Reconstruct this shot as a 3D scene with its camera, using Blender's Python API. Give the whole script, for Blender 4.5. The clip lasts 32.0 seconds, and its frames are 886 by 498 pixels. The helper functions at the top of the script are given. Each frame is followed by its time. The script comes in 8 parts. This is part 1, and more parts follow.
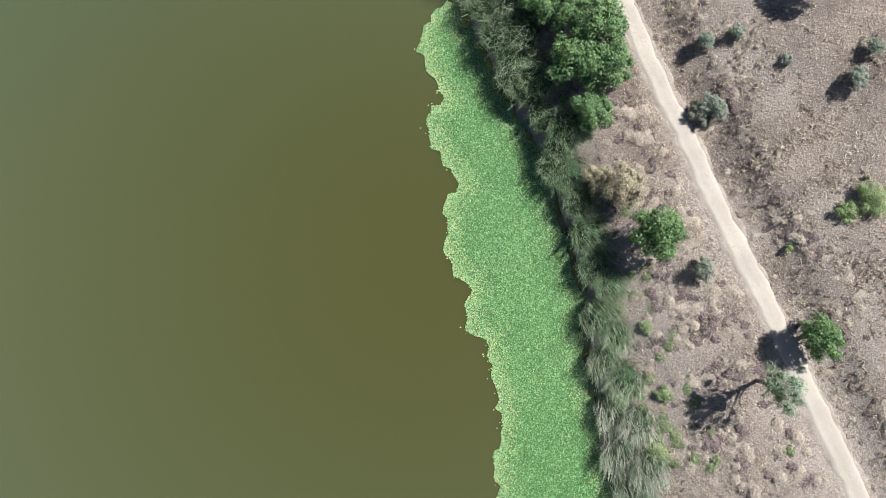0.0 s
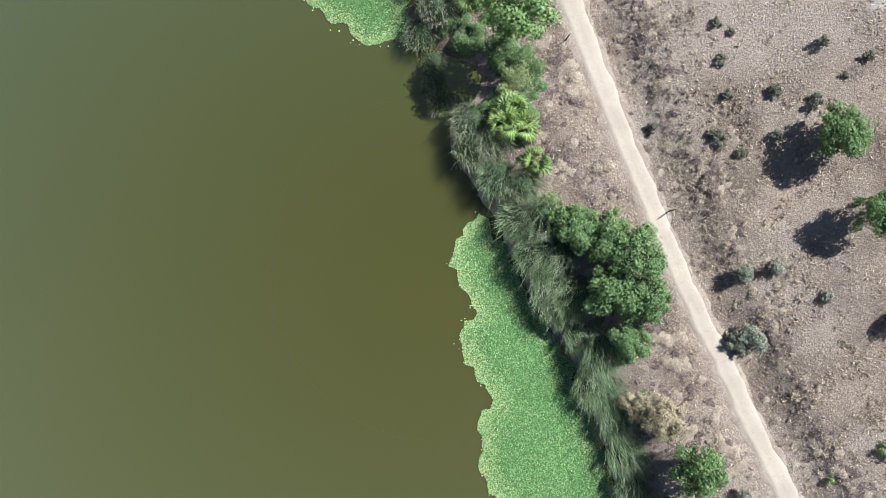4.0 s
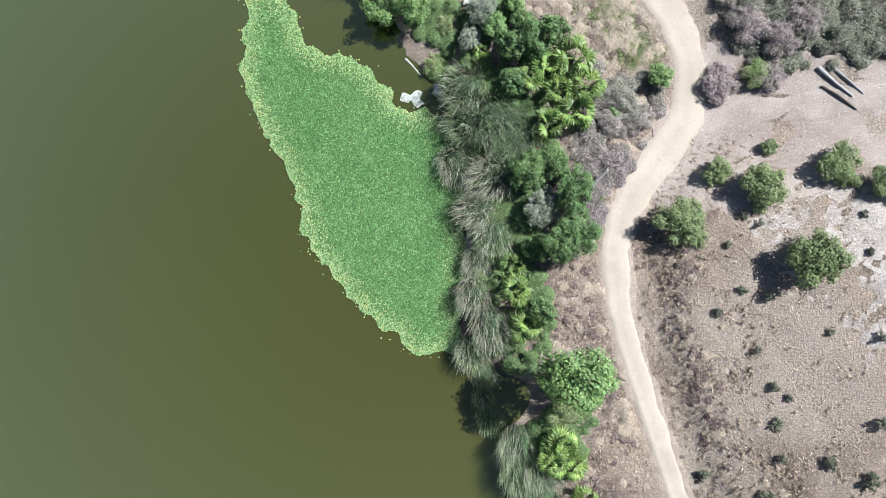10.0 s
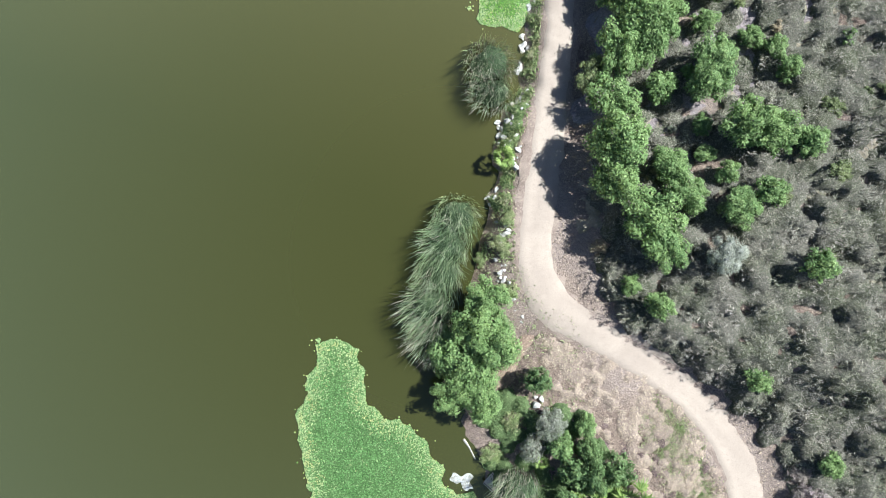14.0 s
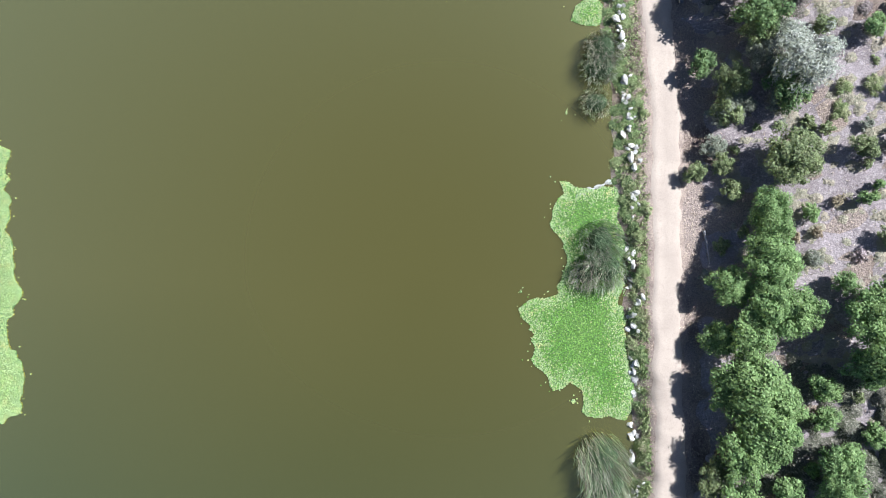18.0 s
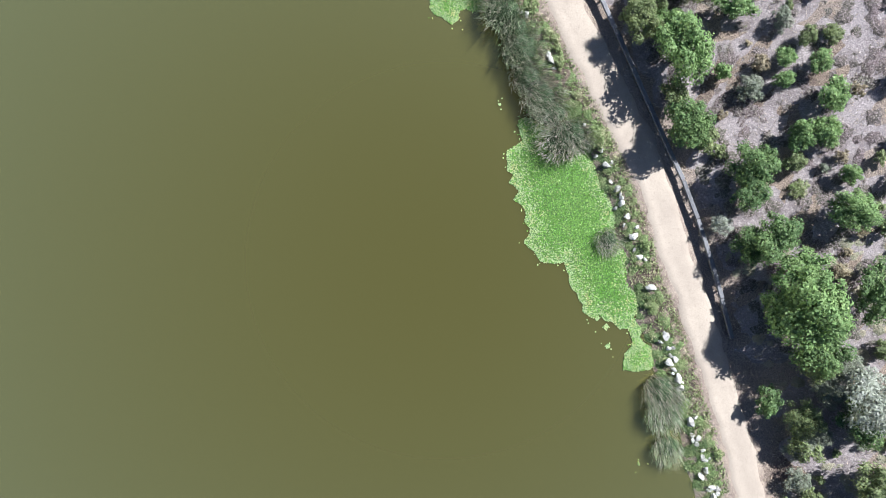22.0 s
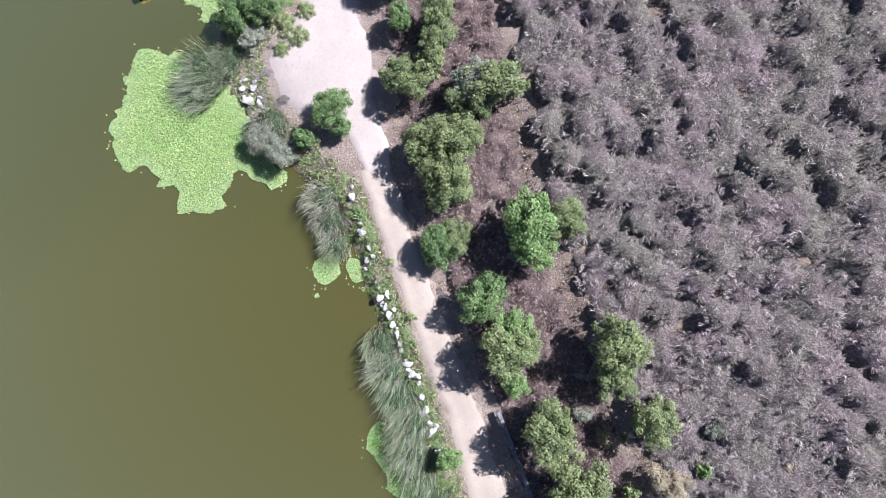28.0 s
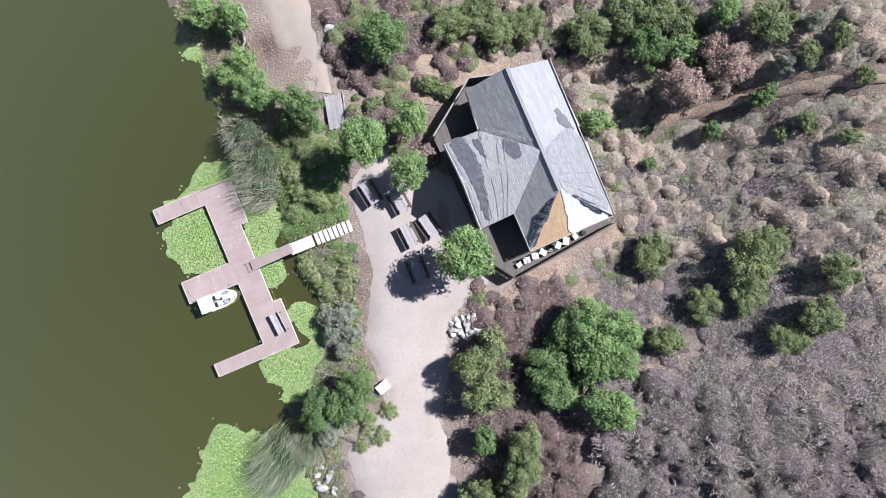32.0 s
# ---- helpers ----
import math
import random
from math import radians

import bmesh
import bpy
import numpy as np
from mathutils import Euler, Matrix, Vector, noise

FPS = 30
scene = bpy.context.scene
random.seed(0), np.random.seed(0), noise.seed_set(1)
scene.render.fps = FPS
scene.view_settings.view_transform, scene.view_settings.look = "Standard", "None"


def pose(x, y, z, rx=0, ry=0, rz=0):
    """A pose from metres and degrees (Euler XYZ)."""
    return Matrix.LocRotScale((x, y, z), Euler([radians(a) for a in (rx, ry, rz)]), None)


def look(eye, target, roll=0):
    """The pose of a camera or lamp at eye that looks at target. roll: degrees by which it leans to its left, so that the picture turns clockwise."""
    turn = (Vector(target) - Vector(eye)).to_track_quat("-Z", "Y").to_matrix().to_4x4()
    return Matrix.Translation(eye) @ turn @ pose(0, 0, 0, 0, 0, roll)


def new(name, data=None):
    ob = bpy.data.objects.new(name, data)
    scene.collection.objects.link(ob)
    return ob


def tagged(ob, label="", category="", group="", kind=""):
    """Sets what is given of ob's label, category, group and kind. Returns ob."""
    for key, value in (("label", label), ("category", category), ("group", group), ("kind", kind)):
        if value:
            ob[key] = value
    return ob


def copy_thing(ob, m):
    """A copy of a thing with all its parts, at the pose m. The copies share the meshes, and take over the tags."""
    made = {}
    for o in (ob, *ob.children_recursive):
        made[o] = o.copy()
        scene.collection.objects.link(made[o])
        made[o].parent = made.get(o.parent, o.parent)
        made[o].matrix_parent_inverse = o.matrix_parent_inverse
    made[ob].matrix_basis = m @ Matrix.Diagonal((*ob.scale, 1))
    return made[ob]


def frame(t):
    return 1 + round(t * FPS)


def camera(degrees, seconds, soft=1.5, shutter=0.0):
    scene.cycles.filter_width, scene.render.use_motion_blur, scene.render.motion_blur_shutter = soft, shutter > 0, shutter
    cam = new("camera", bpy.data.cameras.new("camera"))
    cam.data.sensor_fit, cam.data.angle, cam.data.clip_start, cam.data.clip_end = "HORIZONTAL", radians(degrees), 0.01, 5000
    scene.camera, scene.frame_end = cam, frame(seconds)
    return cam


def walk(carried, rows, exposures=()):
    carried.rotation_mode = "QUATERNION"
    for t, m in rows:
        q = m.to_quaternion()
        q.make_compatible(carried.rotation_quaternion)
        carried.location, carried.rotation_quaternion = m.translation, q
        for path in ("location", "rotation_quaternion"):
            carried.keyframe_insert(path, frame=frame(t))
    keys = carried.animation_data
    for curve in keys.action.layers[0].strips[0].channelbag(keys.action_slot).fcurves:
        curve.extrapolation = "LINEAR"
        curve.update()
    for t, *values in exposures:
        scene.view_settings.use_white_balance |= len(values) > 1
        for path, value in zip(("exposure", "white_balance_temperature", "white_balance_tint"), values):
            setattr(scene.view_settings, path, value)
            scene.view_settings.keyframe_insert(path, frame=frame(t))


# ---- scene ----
cam = camera(75.3, 32.0, soft=0.7)
PATH = [
    (0, -0.033, -0.791, 46.241, 0.929, 0.044, -0.096),
    (0.5, -0.377, 1.089, 46.267, 0.942, 0.019, -0.232),
    (1, -0.653, 2.972, 46.265, 0.956, 0.069, -0.264),
    (1.5, -1.028, 4.998, 46.276, 0.958, 0.038, -0.34),
    (2, -1.37, 7.111, 46.231, 0.941, 0.048, -0.433),
    (2.5, -1.656, 9.276, 46.192, 0.963, 0.04, -0.505),
    (3, -1.964, 11.57, 46.179, 0.978, 0.044, -0.543),
    (3.5, -2.245, 13.977, 46.126, 0.991, 0.069, -0.608),
    (5.5, -3.772, 24.147, 46.116, 1.001, 0.094, -0.944),
    (6, -4.121, 26.481, 46.136, 0.978, 0.052, -1.046),
    (6.5, -4.449, 28.56, 46.207, 0.938, 0.074, -1.111),
    (7, -4.802, 29.883, 46.272, 0.9, 0.117, -1.215),
    (7.5, -5.28, 30.966, 46.296, 0.849, 0.012, -1.3),
    (8, -5.575, 32.291, 46.25, 0.866, 0.113, -1.281),
    (8.5, -5.947, 34.076, 46.22, 0.861, 0.05, -1.377),
    (9, -6.263, 36.29, 46.216, 0.864, -0.011, -1.432),
    (9.5, -6.476, 38.82, 46.205, 0.906, 0.083, -1.43),
    (10, -6.766, 41.693, 46.254, 0.931, 0.061, 2.208),
    (10.5, -7.253, 44.893, 46.24, 0.928, 0.009, 4.619),
    (11, -7.942, 48.363, 46.234, 0.923, -0.014, 5.647),
    (11.5, -8.734, 52.123, 46.198, 0.914, -0.03, 8.023),
    (12, -9.577, 55.962, 46.179, 0.932, 0.086, 11.793),
    (12.5, -10.748, 59.827, 46.142, 0.918, 0.097, 13.003),
    (13, -12.153, 63.686, 46.048, 0.926, 0.1, 13.672),
    (13.5, -13.867, 67.499, 46, 0.929, -0.02, 13.898),
    (14, -15.532, 71.253, 45.944, 0.95, 0.042, 14.078),
    (14.5, -17.33, 75.01, 45.889, 0.96, 0.057, 14.138),
    (16.5, -24.649, 90.031, 45.735, 0.931, -0.007, 13.358),
    (17, -26.516, 93.743, 45.697, 0.976, 0.028, 13.185),
    (17.5, -28.3, 97.459, 45.644, 0.999, 0.036, 13.068),
    (18, -30.031, 101.073, 45.543, 0.996, 0.066, 7.596),
    (18.5, -31.513, 104.601, 45.424, 1.026, 0.095, -0.076),
    (19, -32.653, 108.244, 45.322, 1.04, 0.044, -2.401),
    (19.5, -33.439, 111.894, 45.305, 1.035, 0.051, -3.302),
    (20, -34.033, 115.666, 45.234, 1.042, 0.06, -3.745),
    (20.5, -34.577, 119.476, 45.202, 1.06, 0.055, -4.233),
    (21, -35.058, 123.261, 45.233, 1.063, 0.017, -4.32),
    (21.5, -35.424, 127.099, 45.18, 1.052, 0.056, -4.452),
    (22, -35.696, 130.986, 45.112, 1.038, 0.129, -4.653),
    (22.5, -36.034, 134.999, 45.141, 1.021, 0.023, -4.897),
    (23, -36.256, 139.127, 45.159, 0.998, 0.032, -6.061),
    (23.5, -36.391, 143.314, 45.146, 0.976, 0.098, -9.07),
    (24, -36.504, 147.57, 45.143, 0.949, 0.035, -9.928),
    (24.5, -36.412, 151.819, 45.137, 0.925, 0.059, -10.318),
    (25, -36.28, 156.094, 45.124, 0.912, 0.063, -10.369),
    (25.5, -36.164, 160.392, 45.194, 0.904, 0.065, -10.442),
    (27.5, -35.662, 177.754, 45.173, 0.867, 0.079, -8.467),
    (28, -35.519, 182.156, 45.2, 0.845, 0.052, 3.013),
    (28.5, -35.9, 186.588, 45.209, 0.82, 0.035, 6.734),
    (29, -36.625, 190.941, 45.252, 0.805, 0.13, 7.364),
    (29.5, -37.854, 195.281, 45.222, 0.777, -0.006, 7.523),
    (30, -39.172, 199.619, 45.25, 0.756, 0.019, 7.603),
    (30.5, -40.618, 203.839, 45.284, 0.794, 0.011, 7.618),
    (31, -42.024, 207.731, 45.369, 0.809, 0.073, 7.611),
    (31.5, -43.351, 210.723, 45.45, 0.798, 0.048, 7.642),
    (32, -44.467, 212.758, 45.512, 0.804, 0.067, 7.608),
]
LIGHTING = [(0, 1.12, 5750, 2), (8, 1.14, 5700, 2), (14, 1.25, 5700, 4), (17.5, 1.24, 5600, 9), (20, 1.17, 5650, 6), (25, 1.24, 5730, 8), (28, 1.23, 5580, 15), (32, 0.94, 5700, 12)]
walk(cam, [(t, pose(x, y, z, rx, ry, rz)) for t, x, y, z, rx, ry, rz in PATH], LIGHTING)

# ---- light: clear midday sun, high in the north-east of the plan, and a blue sky ----
SUN_AZ, SUN_EL = radians(57), radians(45)
world = bpy.data.worlds.new("sky")
scene.world = world
world.use_nodes = True
sky = world.node_tree.nodes.new("ShaderNodeTexSky")
sky.sky_type, sky.sun_disc = "NISHITA", False
sky.sun_elevation, sky.sun_rotation = SUN_EL, SUN_AZ
sky.air_density, sky.dust_density = 0.62, 0.6
bg = world.node_tree.nodes["Background"]
bg.inputs["Strength"].default_value = 0.050
world.node_tree.links.new(sky.outputs[0], bg.inputs["Color"])
to_sun = Vector((math.sin(SUN_AZ) * math.cos(SUN_EL), math.cos(SUN_AZ) * math.cos(SUN_EL), math.sin(SUN_EL)))
sun = new("sun", bpy.data.lights.new("sun", "SUN"))
sun.data.energy, sun.data.angle, sun.data.color = 5.0, radians(0.53), (1.0, 0.965, 0.925)
sun.matrix_world = look(to_sun * 200, (0, 0, 0))

# ---- materials ----
MATS = {}


def surf(name, a, b, c=None, scale=1.0, fine=14.0, rough=0.9, bump=0.35, depth=0.03, island=0.0, rand=0.0, trans=0.0, metal=0.0, spec=0.3, stretch=None, cfac=0.5, wide=None, wscale=0.08, speck=0.0):
    """A dry surface: colours a and b in patches of 1/scale metres, c in finer specks, wide in large drifts, relief, and a spread of value by piece or object."""
    m = bpy.data.materials.new(name)
    m.use_nodes = True
    nt = m.node_tree
    N, L = nt.nodes, nt.links
    p = N["Principled BSDF"]
    p.inputs["Roughness"].default_value, p.inputs["Metallic"].default_value = rough, metal
    p.inputs["Specular IOR Level"].default_value = spec
    geo = N.new("ShaderNodeNewGeometry")
    src = geo.outputs["Position"]
    if stretch:
        tc = N.new("ShaderNodeTexCoord")
        mp = N.new("ShaderNodeMapping")
        mp.inputs["Scale"].default_value = stretch
        L.new(tc.outputs["Object"], mp.inputs["Vector"])
        src = mp.outputs[0]

    def noise_tex(s, detail=4.0, r=0.6):
        n = N.new("ShaderNodeTexNoise")
        n.inputs["Scale"].default_value, n.inputs["Detail"].default_value, n.inputs["Roughness"].default_value = s, detail, r
        L.new(src, n.inputs["Vector"])
        return n.outputs["Fac"]

    def ramp(fac, lo, hi):
        r = N.new("ShaderNodeMapRange")
        r.inputs["From Min"].default_value, r.inputs["From Max"].default_value = lo, hi
        L.new(fac, r.inputs["Value"])
        return r.outputs[0]

    def mix(fac, x, y):
        k = N.new("ShaderNodeMix")
        k.data_type = "RGBA"
        L.new(fac, k.inputs[0])
        for s, v in ((k.inputs[6], x), (k.inputs[7], y)):
            if hasattr(v, "is_linked"):
                L.new(v, s)
            else:
                s.default_value = (*v, 1)
        return k.outputs[2]

    col = mix(ramp(noise_tex(scale), 0.38, 0.62), a, b)
    if wide:
        col = mix(ramp(noise_tex(wscale, 3.0), 0.46, 0.60), col, wide)
    f = noise_tex(fine, 5.0, 0.7)
    if c:
        lo = 0.62 - 0.24 * cfac
        col = mix(ramp(f, lo, lo + 0.16), col, c)
    if speck:
        grit = N.new("ShaderNodeHueSaturation")
        k = N.new("ShaderNodeMapRange")
        k.inputs["From Min"].default_value, k.inputs["From Max"].default_value = 0.36, 0.62
        k.inputs["To Min"].default_value, k.inputs["To Max"].default_value = 1 - speck, 1 + 0.7 * speck
        L.new(noise_tex(fine * 2.6, 6.0, 0.75), k.inputs["Value"])
        L.new(k.outputs[0], grit.inputs["Value"])
        L.new(col, grit.inputs["Color"])
        col = grit.outputs[0]
    if island or rand:
        hsv = N.new("ShaderNodeHueSaturation")
        r = N.new("ShaderNodeMapRange")
        amp = island or rand
        r.inputs["To Min"].default_value, r.inputs["To Max"].default_value = 1 - amp, 1 + amp
        if island:
            L.new(geo.outputs["Random Per Island"], r.inputs["Value"])
        else:
            oi = N.new("ShaderNodeObjectInfo")
            L.new(oi.outputs["Random"], r.inputs["Value"])
        L.new(r.outputs[0], hsv.inputs["Value"])
        L.new(col, hsv.inputs["Color"])
        col = hsv.outputs[0]
    L.new(col, p.inputs["Base Color"])
    if bump:
        bn = N.new("ShaderNodeBump")
        bn.inputs["Strength"].default_value, bn.inputs["Distance"].default_value = bump, depth
        L.new(f, bn.inputs["Height"])
        L.new(bn.outputs[0], p.inputs["Normal"])
    if trans:
        out = N["Material Output"]
        tr = N.new("ShaderNodeBsdfTranslucent")
        L.new(col, tr.inputs["Color"])
        mx = N.new("ShaderNodeMixShader")
        mx.inputs[0].default_value = trans
        L.new(p.outputs[0], mx.inputs[1])
        L.new(tr.outputs[0], mx.inputs[2])
        L.new(mx.outputs[0], out.inputs["Surface"])
    MATS[name] = m
    return m


M_GROUND = surf("dry_soil", (0.29, 0.217, 0.167), (0.145, 0.103, 0.084), (0.45, 0.355, 0.255), scale=0.28, fine=5.5, bump=1.0, depth=0.14, cfac=0.36, wide=(0.305, 0.238, 0.197), wscale=0.09, speck=0.7)
M_ROAD = surf("pale_packed_dirt", (0.405, 0.338, 0.275), (0.35, 0.29, 0.237), (0.30, 0.248, 0.203), scale=0.35, fine=5.0, bump=0.4, depth=0.03, cfac=0.3, speck=0.12)
M_YARD = surf("pale_yard_dirt", (0.42, 0.352, 0.308), (0.37, 0.31, 0.27), (0.33, 0.275, 0.24), scale=0.25, fine=4.0, bump=0.4, depth=0.03, cfac=0.3, speck=0.1)
M_RAIL = surf("dark_weathered_rail", (0.19, 0.18, 0.185), (0.125, 0.12, 0.125), (0.36, 0.34, 0.33), scale=1.2, fine=3.0, bump=0.6, depth=0.02, rand=0.2, stretch=(0.8, 5, 5), cfac=0.4)
M_EARTH = surf("bare_tan_earth", (0.36, 0.265, 0.19), (0.26, 0.18, 0.135), (0.45, 0.35, 0.25), scale=0.6, fine=4.0, bump=1.0, depth=0.12, cfac=0.45, speck=0.45)
M_VERGE = surf("road_verge", (0.30, 0.232, 0.185), (0.215, 0.16, 0.13), (0.39, 0.315, 0.24), scale=0.9, fine=7.0, bump=0.7, depth=0.05, speck=0.4)
M_PAD = surf("floating_leaf", (0.112, 0.22, 0.068), (0.138, 0.25, 0.082), (0.20, 0.305, 0.118), scale=0.25, fine=2.5, rough=0.6, bump=0, island=0.45, trans=0.25, spec=0.2)
M_PAD_SOFT = surf("soft_green_leaf", (0.142, 0.268, 0.088), (0.172, 0.30, 0.105), (0.235, 0.345, 0.142), scale=0.25, fine=2.5, rough=0.6, bump=0, island=0.45, trans=0.25, spec=0.2)
M_PAD_RIM = surf("pale_rim_leaf", (0.30, 0.40, 0.17), (0.34, 0.42, 0.19), (0.42, 0.41, 0.16), scale=0.5, fine=1.6, rough=0.6, bump=0, island=0.18, trans=0.25, spec=0.2)
M_PAD_YEL = surf("yellow_green_leaf", (0.285, 0.41, 0.13), (0.33, 0.44, 0.15), (0.40, 0.46, 0.19), scale=0.3, fine=2.5, rough=0.6, bump=0, island=0.24, trans=0.25, spec=0.2)
M_PAD_MID = surf("fresh_green_leaf", (0.125, 0.265, 0.042), (0.155, 0.29, 0.054), (0.22, 0.335, 0.09), scale=0.25, fine=2.5, rough=0.6, bump=0, island=0.32, trans=0.25, spec=0.2)
M_PAD_PALE = surf("pale_grey_green_leaf", (0.27, 0.36, 0.165), (0.32, 0.40, 0.20), (0.38, 0.42, 0.22), scale=0.4, fine=2.5, rough=0.6, bump=0, island=0.3, trans=0.25, spec=0.2)
M_PAD_BASE = surf("leaf_mat_underlayer", (0.09, 0.165, 0.052), (0.075, 0.14, 0.042), (0.13, 0.22, 0.078), scale=0.8, fine=9, rough=0.8, bump=0.5, depth=0.04)
M_LEAF_T = surf("dark_green_leaf", (0.15, 0.222, 0.08), (0.112, 0.178, 0.068), (0.225, 0.295, 0.115), scale=0.35, fine=2.4, rough=0.6, bump=0, island=0.4, trans=0.3, spec=0.25)
M_LEAF_W = surf("bright_green_leaf", (0.212, 0.305, 0.108), (0.17, 0.26, 0.094), (0.30, 0.385, 0.15), scale=0.35, fine=2.4, rough=0.6, bump=0, island=0.36, trans=0.3, spec=0.25)
M_LEAF_O = surf("olive_leaf", (0.20, 0.236, 0.096), (0.155, 0.193, 0.08), (0.28, 0.30, 0.14), scale=0.35, fine=2.4, rough=0.6, bump=0, island=0.42, trans=0.25)
M_LEAF_G = surf("grey_sage_leaf", (0.28, 0.285, 0.215), (0.22, 0.24, 0.17), (0.36, 0.35, 0.29), scale=0.5, fine=1.6, rough=0.9, bump=0, island=0.32, trans=0.25, spec=0.1)
M_LEAF_F = surf("grey_green_leaf", (0.25, 0.30, 0.19), (0.20, 0.255, 0.155), (0.33, 0.37, 0.25), scale=0.5, fine=2.0, rough=0.7, bump=0, island=0.35, trans=0.3, spec=0.2)
M_LEAF_V = surf("silvery_leaf", (0.37, 0.38, 0.31), (0.30, 0.315, 0.245), (0.45, 0.445, 0.39), scale=0.5, fine=1.6, rough=0.9, bump=0, island=0.28, trans=0.25, spec=0.1)
M_LEAF_S = surf("dark_dry_tuft", (0.15, 0.15, 0.105), (0.11, 0.115, 0.085), (0.24, 0.22, 0.16), scale=0.6, fine=3.0, rough=0.9, bump=0, island=0.4, trans=0.1, spec=0.1)
M_LEAF_B = surf("dry_brown_twig", (0.35, 0.29, 0.185), (0.27, 0.21, 0.135), (0.42, 0.355, 0.24), scale=0.5, fine=1.6, rough=0.9, bump=0, island=0.35, trans=0.1)
M_LEAF_K = surf("pink_brown_seed_head", (0.42, 0.30, 0.255), (0.35, 0.245, 0.20), (0.31, 0.27, 0.17), scale=0.5, fine=1.6, rough=0.9, bump=0, island=0.35, trans=0.2)
M_LEAF_L = surf("low_herb_leaf", (0.24, 0.305, 0.12), (0.31, 0.335, 0.165), (0.42, 0.395, 0.235), scale=0.5, fine=1.4, rough=0.7, bump=0, island=0.38, trans=0.3, spec=0.2)
# Most inner foliage is coloured darker than its leaves: crown shade put into colour.
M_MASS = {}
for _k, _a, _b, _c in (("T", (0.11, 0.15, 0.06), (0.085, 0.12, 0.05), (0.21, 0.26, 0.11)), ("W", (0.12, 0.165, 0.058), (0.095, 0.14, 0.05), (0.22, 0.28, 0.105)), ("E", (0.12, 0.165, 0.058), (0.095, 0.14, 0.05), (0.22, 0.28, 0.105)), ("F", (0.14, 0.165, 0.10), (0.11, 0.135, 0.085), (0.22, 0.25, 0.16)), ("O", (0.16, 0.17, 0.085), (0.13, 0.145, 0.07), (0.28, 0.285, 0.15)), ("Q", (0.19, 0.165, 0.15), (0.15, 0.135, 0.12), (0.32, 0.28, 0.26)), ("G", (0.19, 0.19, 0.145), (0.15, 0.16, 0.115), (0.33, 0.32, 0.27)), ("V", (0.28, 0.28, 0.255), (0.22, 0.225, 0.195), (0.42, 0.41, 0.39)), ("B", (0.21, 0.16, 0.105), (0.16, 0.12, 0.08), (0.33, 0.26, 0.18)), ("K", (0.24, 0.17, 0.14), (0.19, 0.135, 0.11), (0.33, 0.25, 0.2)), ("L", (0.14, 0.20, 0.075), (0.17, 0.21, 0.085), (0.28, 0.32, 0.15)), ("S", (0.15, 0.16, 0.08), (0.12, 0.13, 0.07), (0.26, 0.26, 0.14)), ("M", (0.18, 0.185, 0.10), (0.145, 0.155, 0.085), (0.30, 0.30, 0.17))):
    M_MASS[_k] = surf("shaded_inner_foliage_" + _k.lower(), _a, _b, _c, scale=0.5, fine=5.5, rough=0.85, bump=1.0, depth=0.2, spec=0.15, cfac=0.42)
M_REED = surf("bulrush_blade", (0.14, 0.20, 0.10), (0.225, 0.28, 0.15), (0.46, 0.48, 0.36), scale=0.25, fine=0.9, rough=0.45, bump=0, island=0.6, trans=0.25, cfac=0.36, spec=0.5)
# The core's dark colour paints in the shade deep within a clump.
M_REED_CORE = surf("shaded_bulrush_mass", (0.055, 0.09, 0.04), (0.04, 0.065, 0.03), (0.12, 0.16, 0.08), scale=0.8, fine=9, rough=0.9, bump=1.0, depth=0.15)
M_REED_DRY = surf("dry_bulrush_blade", (0.38, 0.34, 0.27), (0.28, 0.24, 0.19), (0.48, 0.45, 0.39), scale=0.4, fine=1.2, rough=0.8, bump=0, island=0.4, trans=0.15)
M_SCRUB = surf("sage_scrub_twig", (0.37, 0.335, 0.285), (0.27, 0.272, 0.185), (0.43, 0.38, 0.315), scale=0.33, fine=1.1, rough=0.95, bump=0, island=0.26, trans=0.25, cfac=0.45, spec=0.1)
M_SCRUB_P = surf("dead_scrub_twig", (0.40, 0.30, 0.285), (0.31, 0.235, 0.208), (0.48, 0.37, 0.30), scale=0.4, fine=1.2, rough=0.95, bump=0, island=0.32, trans=0.3, spec=0.1)
# Coloured darker than the twigs over it, to suggest shaded gaps between them.
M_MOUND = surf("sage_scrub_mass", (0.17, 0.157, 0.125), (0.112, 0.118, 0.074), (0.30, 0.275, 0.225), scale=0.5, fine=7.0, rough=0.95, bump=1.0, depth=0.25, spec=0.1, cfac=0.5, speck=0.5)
M_MOUND_TAN = surf("tan_scrub_mass", (0.36, 0.30, 0.225), (0.255, 0.245, 0.16), (0.48, 0.41, 0.31), scale=0.3, fine=5.0, rough=0.95, bump=1.0, depth=0.2, spec=0.1, cfac=0.45)
M_SOIL_YARD = surf("pale_trodden_soil", (0.355, 0.285, 0.245), (0.255, 0.195, 0.168), (0.44, 0.365, 0.315), scale=0.3, fine=6.5, bump=0.8, depth=0.06, cfac=0.40, speck=0.4)
M_CRUST = surf("bleached_field_soil", (0.42, 0.352, 0.312), (0.30, 0.243, 0.212), (0.51, 0.44, 0.395), scale=0.4, fine=5.5, bump=0.9, depth=0.1, cfac=0.45, speck=0.5)
M_SOIL_PALE = surf("pale_lavender_soil", (0.33, 0.278, 0.268), (0.215, 0.176, 0.17), (0.45, 0.385, 0.365), scale=0.35, fine=5.0, bump=0.9, depth=0.1, cfac=0.45, speck=0.45)
